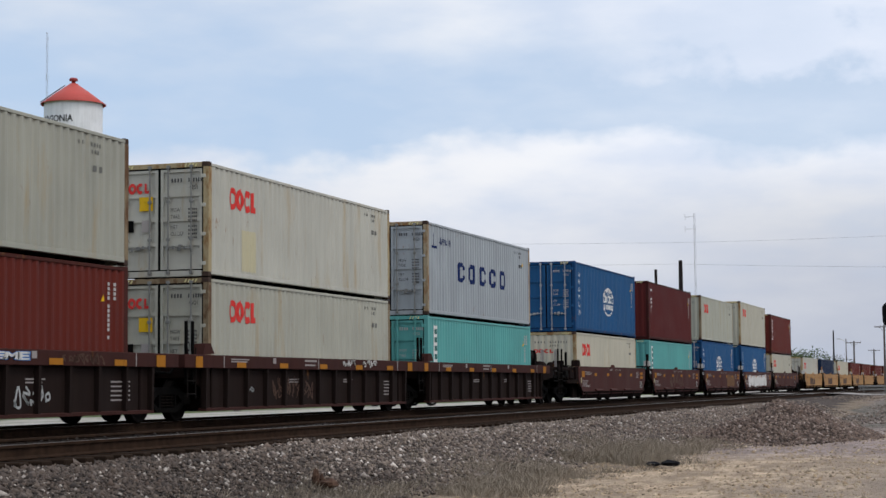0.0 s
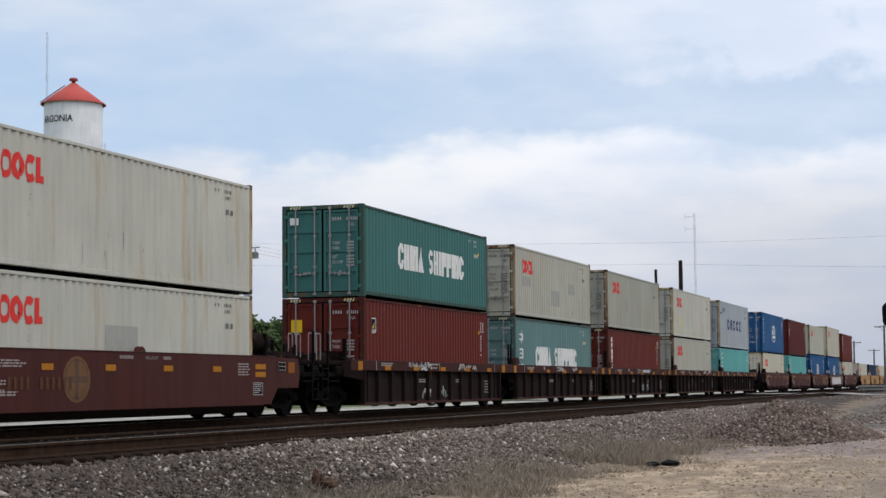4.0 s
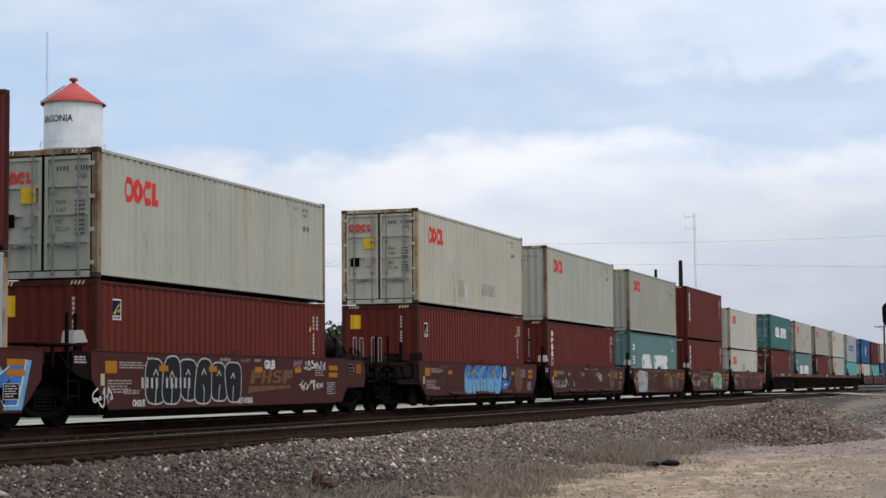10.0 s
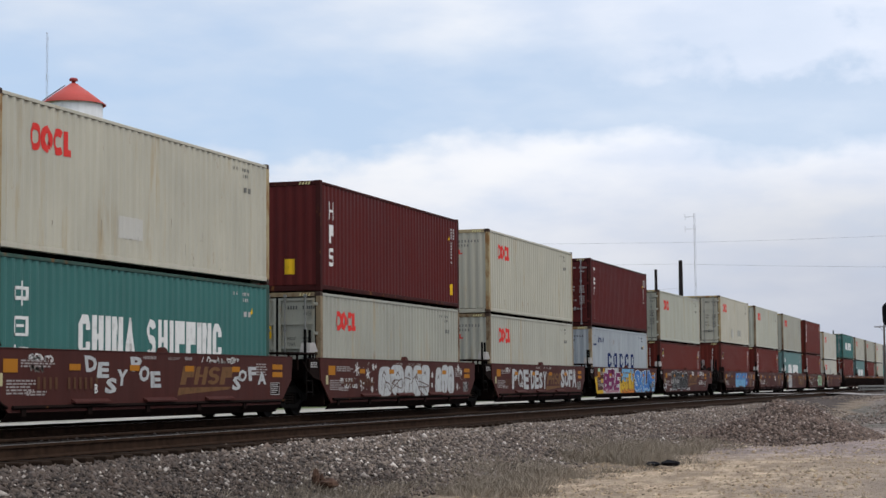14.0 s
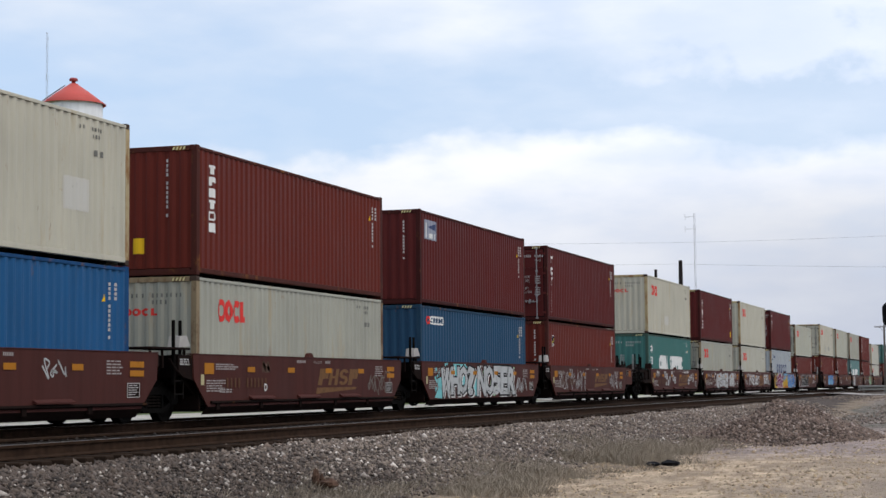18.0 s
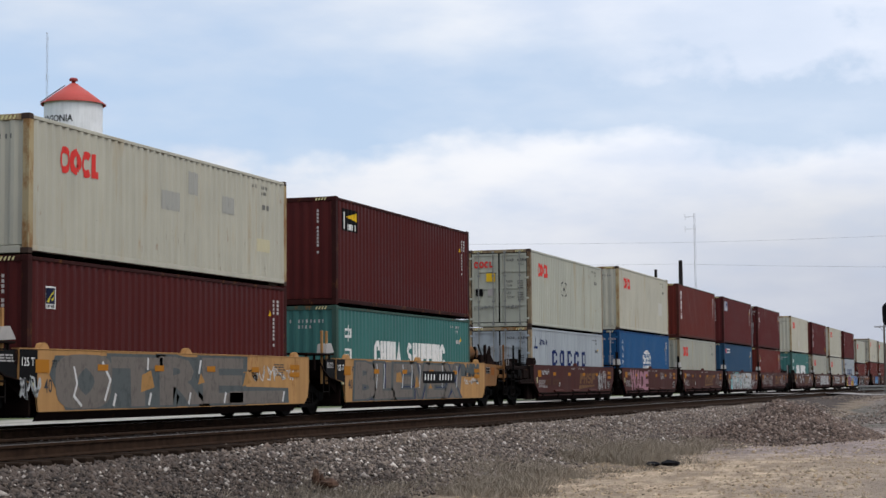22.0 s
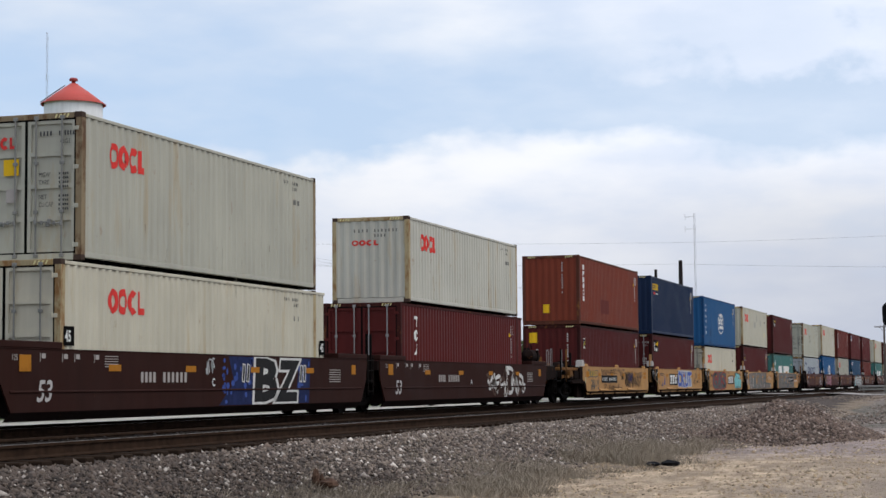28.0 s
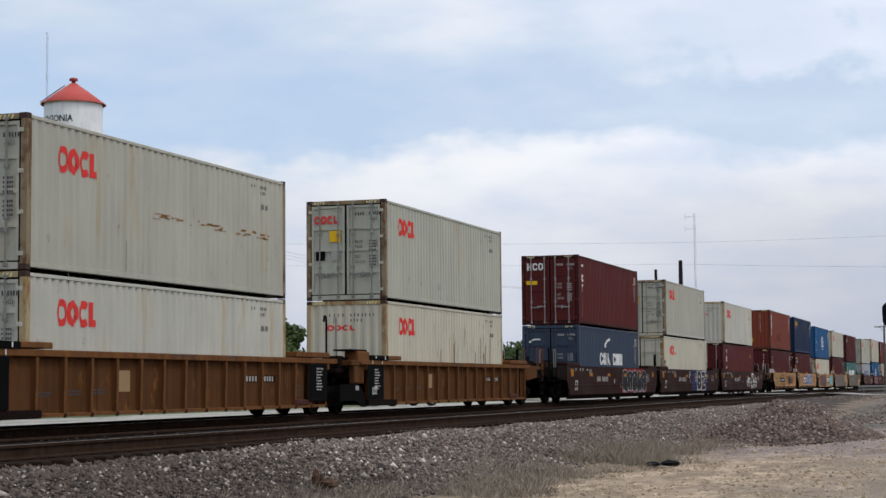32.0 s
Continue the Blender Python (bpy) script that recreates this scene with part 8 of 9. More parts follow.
patches(-174.95, True, [(4.6, 5.6, 2.35, 1.9)], light)
patches(-339.3, True, [(4.04, 5.67, 2.3, 1.7)], worn("dark_brown_patch", (0.12, 0.035, 0.03), 0.6))
patches(-424.2, True, [(4.95, 5.25, 2.4, 2.2)], dull)
patches(-30.6, False, [(5.0, 6.4, 1.5, 0.9)], dull)
patches(-308.1, True, [(1.95, 2.5, 2.3, 1.9), (1.9, 2.5, 2.85, 2.55)], worn("dark_blue_patch", (0.03, 0.07, 0.15), 0.6))


def rust_runs(y0, upper, seed, n, u0, u1, lo, hi, mat, tall=1.0):
    """Thin vertical runs below scratches."""
    c, H = BOXES[y0, upper]
    r = random.Random(seed)
    polys = []
    for _ in range(n):
        u, z, ln, w_ = r.uniform(u0, u1), H * r.uniform(lo, hi), r.uniform(0.05, 0.22) * (3.0 if r.random() < 0.2 else 1.0) * tall, r.uniform(0.006, 0.014)
        polys.append([(u, z - ln), (u + w_ * 0.4, z - ln), (u + w_, z), (u - w_ * 0.2, z)])
    mark("rust_run", polys, mat, c, ("side", HW - 0.0015), "runs%.1f%d" % (y0, upper), "thin rust stain")


rusty = worn("rust_stain", (0.22, 0.125, 0.055), 0.5)
grimy = worn("grime_stain", (0.20, 0.18, 0.145), 0.5)
for i, (key, (c_, H_)) in enumerate(sorted(BOXES.items())):
    if c_["label"].startswith("cream") and key[0] < 60:
        rust_runs(key[0], key[1], 300 + i, 15, 0.4, 11.6, 0.06, 0.40, grimy if i % 3 else rusty)
rust_runs(4.9, False, 401, 8, 1.0, 11.0, 0.2, 0.9, rusty)
for side_u in (-0.66, 12.4):
    box45 = BOXES[-380.9, False][0]
    mark("size_sign", [rect(side_u, side_u + 0.4, 1.25, 1.62)], BLACK(), box45, ("flat", HW + 0.008), "sign%.1f" % side_u, "black size sign")
    mark("size_number", text("45", side_u + 0.04, 1.33, 0.3, stretch=0.8, bold=0.02), WHITE(), box45, ("flat", HW + 0.012), "signn%.1f" % side_u)
ochre = worn("ochre_stain", (0.30, 0.19, 0.07), 0.5)
rust_runs(-424.2, False, 402, 46, 3.5, 11.9, 0.35, 0.97, ochre, 3.0)
mark("rust_run", [[(u_, 0.9), (u_ + 0.025, 0.9), (u_ + 0.03, 1.55 + 0.25 * (k_ % 3)), (u_, 1.5 + 0.25 * (k_ % 3))] for k_, u_ in enumerate((8.9, 9.25, 9.5, 9.95, 10.2, 10.75, 5.2, 6.6))], worn("brown_stain", (0.10, 0.055, 0.028), 0.5), BOXES[-424.2, False][0], ("side", HW - 0.0008), "runs_dark", "dark brown rust streak")
rust_runs(-128.2, False, 406, 22, 2.2, 5.6, 0.78, 0.84, rusty)
rust_runs(-308.1, True, 407, 60, 2.5, 11.6, 0.08, 0.40, worn("blue_grime", (0.013, 0.042, 0.095), 0.5), 1.6)
rust_runs(-308.1, False, 403, 14, 0.3, 11.9, 0.25, 0.95, ochre)
rust_runs(-361.25, True, 404, 18, 0.3, 11.9, 0.25, 0.95, ochre)
rust_runs(-256.8, True, 405, 10, 7.5, 10.5, 0.3, 0.98, ochre)
scratch = random.Random(77)
box_, hh = BOXES[-443.8, True]
mark("rust_scratch", [rect(u_, u_ + scratch.uniform(0.06, 0.3), z_, z_ + scratch.uniform(0.012, 0.045)) for u_, z_ in [(5.0 + scratch.uniform(0, 6.2), 1.42 + scratch.uniform(-0.06, 0.06)) for q in range(46)]], worn("orange_rust", (0.27, 0.14, 0.05), 0.5), box_, ("side", HW - 0.001), "scratch", "rusty scratch line")

box_, hh = BOXES[-256.8, True]
dz = 4.48 - box_.location.z
mark("stencil", [q for su in (-1, 1) for sv in (-1, 1) for q in ([(5.25 + su * 0.52, dz + sv * 0.06), (5.25 + su * 0.50, dz + sv * 0.14), (5.25 + su * 0.26, dz + sv * 0.29), (5.25 + su * 0.16, dz + sv * 0.29)],)] + stroke([(5.1, dz - 0.12), (5.42, dz + 0.12)], 0.05) + stroke([(5.1, dz + 0.12), (5.42, dz - 0.12)], 0.05), INK(), box_, ("side", HW - 0.001), "diamond", "black diamond stencil")
mark("rust_run", [[(8.66, 0.16), (8.80, 0.16), (8.76, 1.4), (8.70, hh - 0.1), (8.66, hh - 0.1)]], ochre, box_, ("side", HW - 0.0012), "seam", "ochre rust seam")

# ---- water tower ----
TX, TY = -75.4, 166.3
FACE = math.atan2(EYE[1] - TY, EYE[0] - TX)


def water_tower():
    zb = -0.55
    t = thing("water_tower", "white steel water tower with a red conical roof and black lettering", "water tower", (TX, TY, zb))
    white = paint("tower_white_paint", (0.78, 0.79, 0.81), 0.35, 0.45, 18, 0.6)
    r = 3.05
    z0 = 26.05  # foot of the cylinder above the base
    part("tank", cached("tank", lambda g: g.lathe([(r, z0), (r, z0 + 1.7), (r, z0 + 3.4), (r, z0 + 5.1)], 48), white, True), t, "white riveted tank")
    part("bowl", cached("bowl", lambda g: g.lathe([(max(0.02, r * math.sin(math.pi / 2 * k / 10)), z0 - 2.55 * math.cos(math.pi / 2 * k / 10)) for k in range(11)], 48), paint("tower_grey_paint", (0.40, 0.41, 0.43), 0.3, 0.45, 19, 0.6), True), t, "rounded grey tank bottom")
    part("roof", cached("tower_roof", lambda g: g.lathe([(3.4, z0 + 4.95), (3.42, z0 + 5.0), (1.9, z0 + 6.15), (0.35, z0 + 7.25), (0.02, z0 + 7.35)], 48), paint("tower_red_paint", (0.52, 0.10, 0.085), 0.25, 0.5, 20, 0.4), True), t, "red conical roof")
    part("finial", cached("finial", lambda g: g.lathe([(0.2, z0 + 7.2), (0.22, z0 + 7.5), (0.45, z0 + 7.55), (0.45, z0 + 7.75), (0.3, z0 + 7.85), (0.02, z0 + 7.9)], 16), plain("finial_red", (0.30, 0.05, 0.05)), True), t)
    part("balcony", cached("balcony", lambda g: g.lathe([(r, z0 - 0.06), (3.45, z0 - 0.06), (3.45, z0 + 0.04), (r, z0 + 0.04)], 48), plain("tower_steel", (0.36, 0.37, 0.39), 0.5)), t)
    for k in range(16):
        a = 2 * math.pi * k / 16
        part("balcony_post", cached("balcony_post", lambda g: g.tube((0, 0, z0), (0, 0, z0 + 0.9), 0.025, 6), white), t, "", (3.4 * math.cos(a), 3.4 * math.sin(a), 0))
    part("hand_rail", cached("hand_rail", lambda g: g.lathe([(3.38, z0 + 0.88), (3.42, z0 + 0.88), (3.42, z0 + 0.92), (3.38, z0 + 0.92), (3.38, z0 + 0.88)], 32), white), t)
    part("riser_pipe", cached("riser_pipe", lambda g: g.tube((0, 0, 0), (0, 0, z0 - 2.5), 0.29, 16), plain("riser_grey", (0.44, 0.45, 0.47), 0.5)), t, "grey riser pipe")
    legs = []
    for k in range(4):
        a = FACE + radians(18) + k * math.pi / 2
        top, foot = (3.0 * math.cos(a), 3.0 * math.sin(a), z0), (6.0 * math.cos(a), 6.0 * math.sin(a), 0)
        legs.append((Vector(top), Vector(foot)))

        def leg(g, top=Vector(top), foot=Vector(foot), a=a):
            side = Vector((-math.sin(a), math.cos(a), 0)) * 0.2
            out = Vector((math.cos(a), math.sin(a), 0)) * 0.1
            for s in (-1, 1):
                g.tube(top + s * side, foot + s * side, 0.115, 6)
            n = 44
            for i in range(n):
                p, q = top.lerp(foot, i / n), top.lerp(foot, (i + 1) / n)
                s = 1 if i % 2 else -1
                g.tube(p + s * side, q - s * side, 0.035, 4)
        part("leg", cached("leg|%d" % k, leg, white), t, "white laced steel leg")
    for lev in (0.284, 0.632, 0.849):
        for k in range(4):
            p = legs[k][1].lerp(legs[k][0], lev)
            q = legs[(k + 1) % 4][1].lerp(legs[(k + 1) % 4][0], lev)
            part("strut", cached("strut|%d|%.2f" % (k, lev), lambda g: [g.tube(p, q, 0.11, 6)], white), t)
    for lo, hi in ((0.0, 0.284), (0.284, 0.632), (0.632, 0.849)):
        for k in range(4):
            for u, v in ((k, (k + 1) % 4), ((k + 1) % 4, k)):
                p, q = legs[u][1].lerp(legs[u][0], lo), legs[v][1].lerp(legs[v][0], hi)
                part("tie_rod", cached("tie_rod|%d|%d|%.2f" % (u, v, lo), lambda g: g.tube(p, q, 0.018, 4), white), t)
    a = FACE + radians(14)
    part("ladder", cached("tower_ladder", lambda g: [g.tube(((3.3 + 2.8 * (1 - f)) * math.cos(a + d), (3.3 + 2.8 * (1 - f)) * math.sin(a + d), z0 * f), ((3.3 + 2.8 * (1 - f - 0.02)) * math.cos(a + d), (3.3 + 2.8 * (1 - f - 0.02)) * math.sin(a + d), z0 * (f + 0.02)), 0.03, 4) for d in (-0.05, 0.05) for f in [i / 50 for i in range(50)]], white), t)
    part("roof_ladder", cached("roof_ladder", lambda g: g.tube((3.4 * math.cos(FACE - 1.5), 3.4 * math.sin(FACE - 1.5), z0 + 5.15), (0.9 * math.cos(FACE - 1.5), 0.9 * math.sin(FACE - 1.5), z0 + 7.05), 0.06, 5), plain("ladder_dark", (0.12, 0.08, 0.08))), t)
    # town name wrapped round the tank
    g = Geo()
    for tri in text("ARGONIA", 0, 0, 1.0, bold=0.02):
        v = []
        for x, y in tri:
            ang = FACE - radians(73) + x * radians(69) / 4.35
            v.append(((r + 0.03) * math.cos(ang), (r + 0.03) * math.sin(ang), z0 + 2.82 + y * 1.0))
        g.add(v, [(0, 1, 2)])
    me = bpy.data.meshes.new("town_name")
    me.from_pydata(g.v, [], g.f)
    me.materials.append(INK())
    part("town_name", me, t, "black letters ARGONIA")
    return t


water_tower()


# ---- poles, masts, lamps ----
WOOD = lambda: plain("weathered_pole_wood", (0.11, 0.095, 0.085), 0.9, 0, 0.25)
WOOD_D = lambda: plain("dark_pole_wood", (0.022, 0.018, 0.018), 0.9)


def utility_pole(x, y, top, label, arm=2.4, r=0.13, arms=1, pots=0, mat=None):
    mat = mat or WOOD()
    zb = ground_height(x, y) - 0.1
    p = thing("utility_pole", label, "utility pole", (x, y, zb))
    h = top - zb
    part("pole", cached("pole|%.2f|%.2f" % (h, r), lambda g: g.tube((0, 0, 0), (0, 0, h), r * 1.25, 10, r * 0.8), mat), p)
    for k in range(arms):
        z = h - 0.3 - 0.9 * k
        part("crossarm", cached("crossarm|%.2f|%.2f" % (arm, z), lambda g: g.cbox(-arm / 2, arm / 2, -0.06 - r, 0.04 - r, z - 0.06, z + 0.06, 0.01), mat), p)
        for s in (-1, 1):
            part("brace", cached("brace|%d|%.2f|%.2f" % (s, arm, z), lambda g: g.tube((s * arm * 0.25, -r, z - 0.05), (0, -r, z - 0.65), 0.025, 5), mat), p)
        for u in (-0.47, -0.2, 0.45):
            part("insulator", cached("insulator|%.2f" % z, lambda g: g.lathe([(0.02, z + 0.05), (0.05, z + 0.08), (0.025, z + 0.12), (0.06, z + 0.16), (0.02, z + 0.24)], 8), plain("grey_porcelain", (0.16, 0.15, 0.15), 0.35)), p, "", (u * arm, -r, 0))
            if pots:
                part("cutout", cached("cutout|%.2f" % z, lambda g: [g.lathe([(0.0, -0.18), (0.15, -0.16), (0.17, 0.1), (0.1, 0.16), (0.0, 0.18)], 10, (0, 0, z + 0.1)), g.cbox(-0.22, 0.22, -0.03, 0.03, z + 0.42, z + 0.47, 0.01), g.tube((0, 0, z + 0.2), (0, 0, z + 0.45), 0.03, 6)], plain("grey_switch", (0.17, 0.17, 0.17), 0.5)), p, "", (u * arm, -r - 0.1, 0))
    return p


def street_lamp(x, y, top, reach, label):
    zb = ground_height(x, y) - 0.1
    p = thing("street_lamp", label, "street lamp", (x, y, zb))
    h = top - zb
    part("pole", cached("lamp_pole|%.2f" % h, lambda g: g.tube((0, 0, 0), (0, 0, h), 0.10, 8, 0.07), WOOD()), p)
    part("arm", cached("lamp_arm|%.2f|%.2f" % (h, reach), lambda g: g.pipe([(0, 0, h - 0.8), (reach * 0.25, 0, h - 0.3), (reach * 0.6, 0, h), (reach, 0, h + 0.02)], 0.035), GALV()), p)
    part("lamp_head", cached("lamp_head|%.2f|%.2f" % (h, reach), lambda g: g.cbox(reach - 0.1, reach + 0.55, -0.14, 0.14, h - 0.05, h + 0.1, 0.04), plain("lamp_grey", (0.4, 0.4, 0.4), 0.5)), p)
    return p


def at(px, dist):
    """Ground place at a bearing (as a share of the picture's width from its middle) and a distance."""
    a = radians(17.692) - math.atan(px * 2 * math.tan(radians(27.826) / 2))
    return EYE[0] - dist * math.sin(a), dist * math.cos(a)


def col(x):
    return (x - 784) / 1568


utility_pole(*at(col(420), 84), 7.0, "grey wooden utility pole with one crossarm and three switches", 2.3, 0.13, 1, 1)
utility_pole(*at(col(296), 190), 8.4, "wooden utility pole with crossarm above the trees", 2.2)
utility_pole(*at(col(1207), 150), 10.9, "thick dark wooden pole without crossarm", 0.4, 0.2, 0, 0, WOOD_D())
utility_pole(*at(col(1163), 190), 12.7, "dark wooden pole without crossarm", 0.4, 0.18, 0, 0, WOOD_D())
utility_pole(*at(col(1475), 200), 6.3, "thin dark pole in the distance", 0.4, 0.09, 0, 0, WOOD_D())
utility_pole(*at(col(1511), 330), 8.0, "distant utility pole with crossarm", 2.6, 0.16, 1)
utility_pole(*at(col(1546), 420), 8.1, "distant utility pole with crossarm", 2.6, 0.18, 1)
utility_pole(*at(col(1565), 240), 8.1, "distant utility pole with crossarm", 2.4, 0.14, 1)
street_lamp(*at(col(137), 120), 7.1, 1.3, "street lamp on a wooden pole beside the trees")
street_lamp(*at(col(327), 120), 6.2, 1.5, "street lamp with a curved arm")
street_lamp(*at(col(1497), 300), 7.7, -1.4, "distant street lamp with a short arm")


def lattice_mast(px, dist, top, label, cross):
    x, y = at(col(px), dist)
    m = thing("antenna_mast", label, "antenna mast", (x, y, -0.6))
    h = top + 0.6
    part("mast", cached("mast|%.1f" % h, lambda g: [g.tube((0.12 * math.cos(a), 0.12 * math.sin(a), 0), (0.12 * math.cos(a), 0.12 * math.sin(a), h), 0.014, 5) for a in (0, 2.1, 4.2)] + [g.tube((0.12 * math.cos(2.1 * (i % 3)), 0.12 * math.sin(2.1 * (i % 3)), h * i / 80), (0.12 * math.cos(2.1 * (i % 3 + 1)), 0.12 * math.sin(2.1 * (i % 3 + 1)), h * (i + 1) / 80), 0.009, 4) for i in range(80)], plain("mast_grey", (0.26, 0.26, 0.27), 0.5)), m)
    for z, a, b in cross:
        part("antenna", cached("antenna|%.2f|%.1f|%.1f" % (z, a, b), lambda g: [g.tube((a, 0, h + z), (b, 0, h + z), 0.022, 5), g.tube((a, 0, h + z - 0.4), (a, 0, h + z + 0.4), 0.015, 5)], GALV()), m)
    return m


lattice_mast(1233, 220, 21.4, "thin lattice radio mast with side antennas", ((-0.4, -1.15, 0.1), (-1.9, -1.15, 0.1)))
lattice_mast(80.5, 240, 47.8, "tall thin radio mast behind the water tower", ((-6.0, -0.1, 0.3), (-9.5, -0.25, 0.25), (-11.0, -0.2, 0.3)))


def wire(p, q, sag, r=0.012):
    g = Geo()
    pts = []
    for i in range(25):
        t = i / 24
        pts.append((p[0] + (q[0] - p[0]) * t, p[1] + (q[1] - p[1]) * t, p[2] + (q[2] - p[2]) * t - 4 * sag * t * (1 - t)))
    across = Vector((q[1] - p[1], p[0] - q[0], 0)).normalized() * r
    verts = [tuple(Vector(c) + d) for c in pts for d in (across, Vector((0, 0, r)), -across, Vector((0, 0, -r)))]
    g.add(verts, [(4 * i + k, 4 * i + (k + 1) % 4, 4 * i + 4 + (k + 1) % 4, 4 * i + 4 + k) for i in range(24) for k in range(4)])
    tagged(new("power_line", g.mesh("power_line", plain("wire_grey", (0.25, 0.26, 0.28), 0.6))), "thin grey overhead power line", "power line")


ax, ay = at(col(420), 84)
bx, by = at(col(1207), 150)
cx, cy = at(col(2300), 160)
dx, dy = at(col(-700), 120)
ex, ey = at(col(-260), 170)
utility_pole(cx, cy, 13.9, "wooden utility pole carrying the power lines", 2.0)
utility_pole(ex, ey, 14.3, "wooden utility pole carrying the power lines", 2.0)
utility_pole(dx, dy, 14.0, "wooden utility pole beside the street", 2.4)
for k, (z0, z1, z2) in enumerate(((14.6, 12.4, 14.3), (12.6, 10.6, 10.3))):
    wire((ex, ey, z0), (bx, by, z1), 0.4, 0.008)
    wire((bx, by, z1), (cx, cy, z2), 0.4, 0.008)
for k in range(3):
    wire((dx, dy, 12.0 + 0.9 * k), (ax - 1.0 + 0.9 * k, ay, 7.3), 0.5, 0.005)
    wire((ax - 1.0 + 0.9 * k, ay, 7.3), (bx, by, 8.6), 1.0, 0.005)


# ---- trees ----
def leaf_mat(name, a, b):
    N = Nodes(name, 0.7)
    g = N.n.new("ShaderNodeNewGeometry")
    N.color(N.mix(g.outputs["Random Per Island"], a, b))
    return N.m


def tree(px, dist, top, width, seed, label, dark=False):
    x, y = at(col(px), dist)
    zb = ground_height(x, y) - 0.1
    t = thing("tree", label, "tree", (x, y, zb), "background trees")
    r = random.Random(seed)
    h = top - zb
    g = Geo()
    g.tube((0, 0, 0), (0, 0, h * 0.45), 0.32, 8, 0.2)
    lobes = []
    for i in range(9):
        a = r.uniform(0, 6.28)
        q = r.uniform(0.15, 0.36) * width
        lobes.append((q * math.cos(a), q * math.sin(a), h * r.uniform(0.42, 0.86), width * r.uniform(0.16, 0.26)))
        g.tube((0, 0, h * r.uniform(0.25, 0.42)), lobes[-1][:3], 0.12, 5, 0.04)
    lobes.append((0, 0, h * 0.8, width * 0.24))
    part("trunk", g.mesh("trunk", plain("bark", (0.06, 0.045, 0.035), 0.9)), t)
    v, f = [], []
    for lx, ly, lz, lr in lobes:
        for k in range(420):
            d = Vector((r.gauss(0, 1), r.gauss(0, 1), r.gauss(0, 1))).normalized() * lr * r.uniform(0.55, 1.08) * (1 + 0.3 * noise.noise((lx + k * 0.01, ly, lz)))
            p = Vector((lx + d.x, ly + d.y, lz + d.z * 0.85))
            u = Vector((r.gauss(0, 1), r.gauss(0, 1), r.gauss(0, 1))).normalized() * r.uniform(0.16, 0.34)
            q = u.orthogonal().normalized() * u.length * 0.6
            b = len(v)
            v += [tuple(p - u), tuple(p + q), tuple(p + u), tuple(p - q)]
            f.append((b, b + 1, b + 2, b + 3))
    me = bpy.data.meshes.new("crown")
    me.from_pydata(v, [], f)
    me.materials.append(leaf_mat("dark_leaves", (0.016, 0.026, 0.010), (0.05, 0.062, 0.026)) if dark else leaf_mat("green_leaves", (0.022, 0.042, 0.012), (0.07, 0.105, 0.032)))
    part("crown", me, t, "uneven leafy crown")
    return t


for k, (px, dist, top, width, dark) in enumerate((
        (12, 205, 9.8, 8.5, 1), (75, 215, 8.6, 7.5, 1), (112, 225, 8.2, 6, 1), (148, 205, 11.0, 5.0, 1), (175, 215, 8.6, 5, 1), (222, 200, 10.6, 10.0, 1), (198, 215, 9.6, 7.0, 1), (262, 190, 8.8, 8.0, 1), (300, 200, 7.4, 8.0, 0), (345, 200, 6.0, 8.0, 0),
        (385, 170, 7.2, 9.0, 0), (425, 165, 7.4, 9.5, 0), (468, 176, 6.4, 6.0, 0), (492, 180, 8.0, 6.0, 0), (548, 200, 4.4, 8.0, 0), (592, 200, 5.0, 9.0, 1), (648, 190, 8.9, 8.0, 1), (620, 195, 7.0, 8.0, 1), (690, 210, 6.6, 8.0, 1), (740, 215, 5.0, 9.0, 0), (800, 230, 4.6, 10, 0), (860, 230, 4.6, 10, 0), (912, 220, 5.2, 10, 0), (960, 240, 4.4, 10, 0),
        (1412, 420, 7.4, 14, 0), (1395, 430, 6.0, 12, 0), (1468, 480, 5.8, 15, 1), (1445, 490, 4.8, 12, 0))):
    tree(px, dist, top, width, 40 + k, "dark leafy tree beyond the railway" if dark else "green leafy tree beyond the railway", dark)


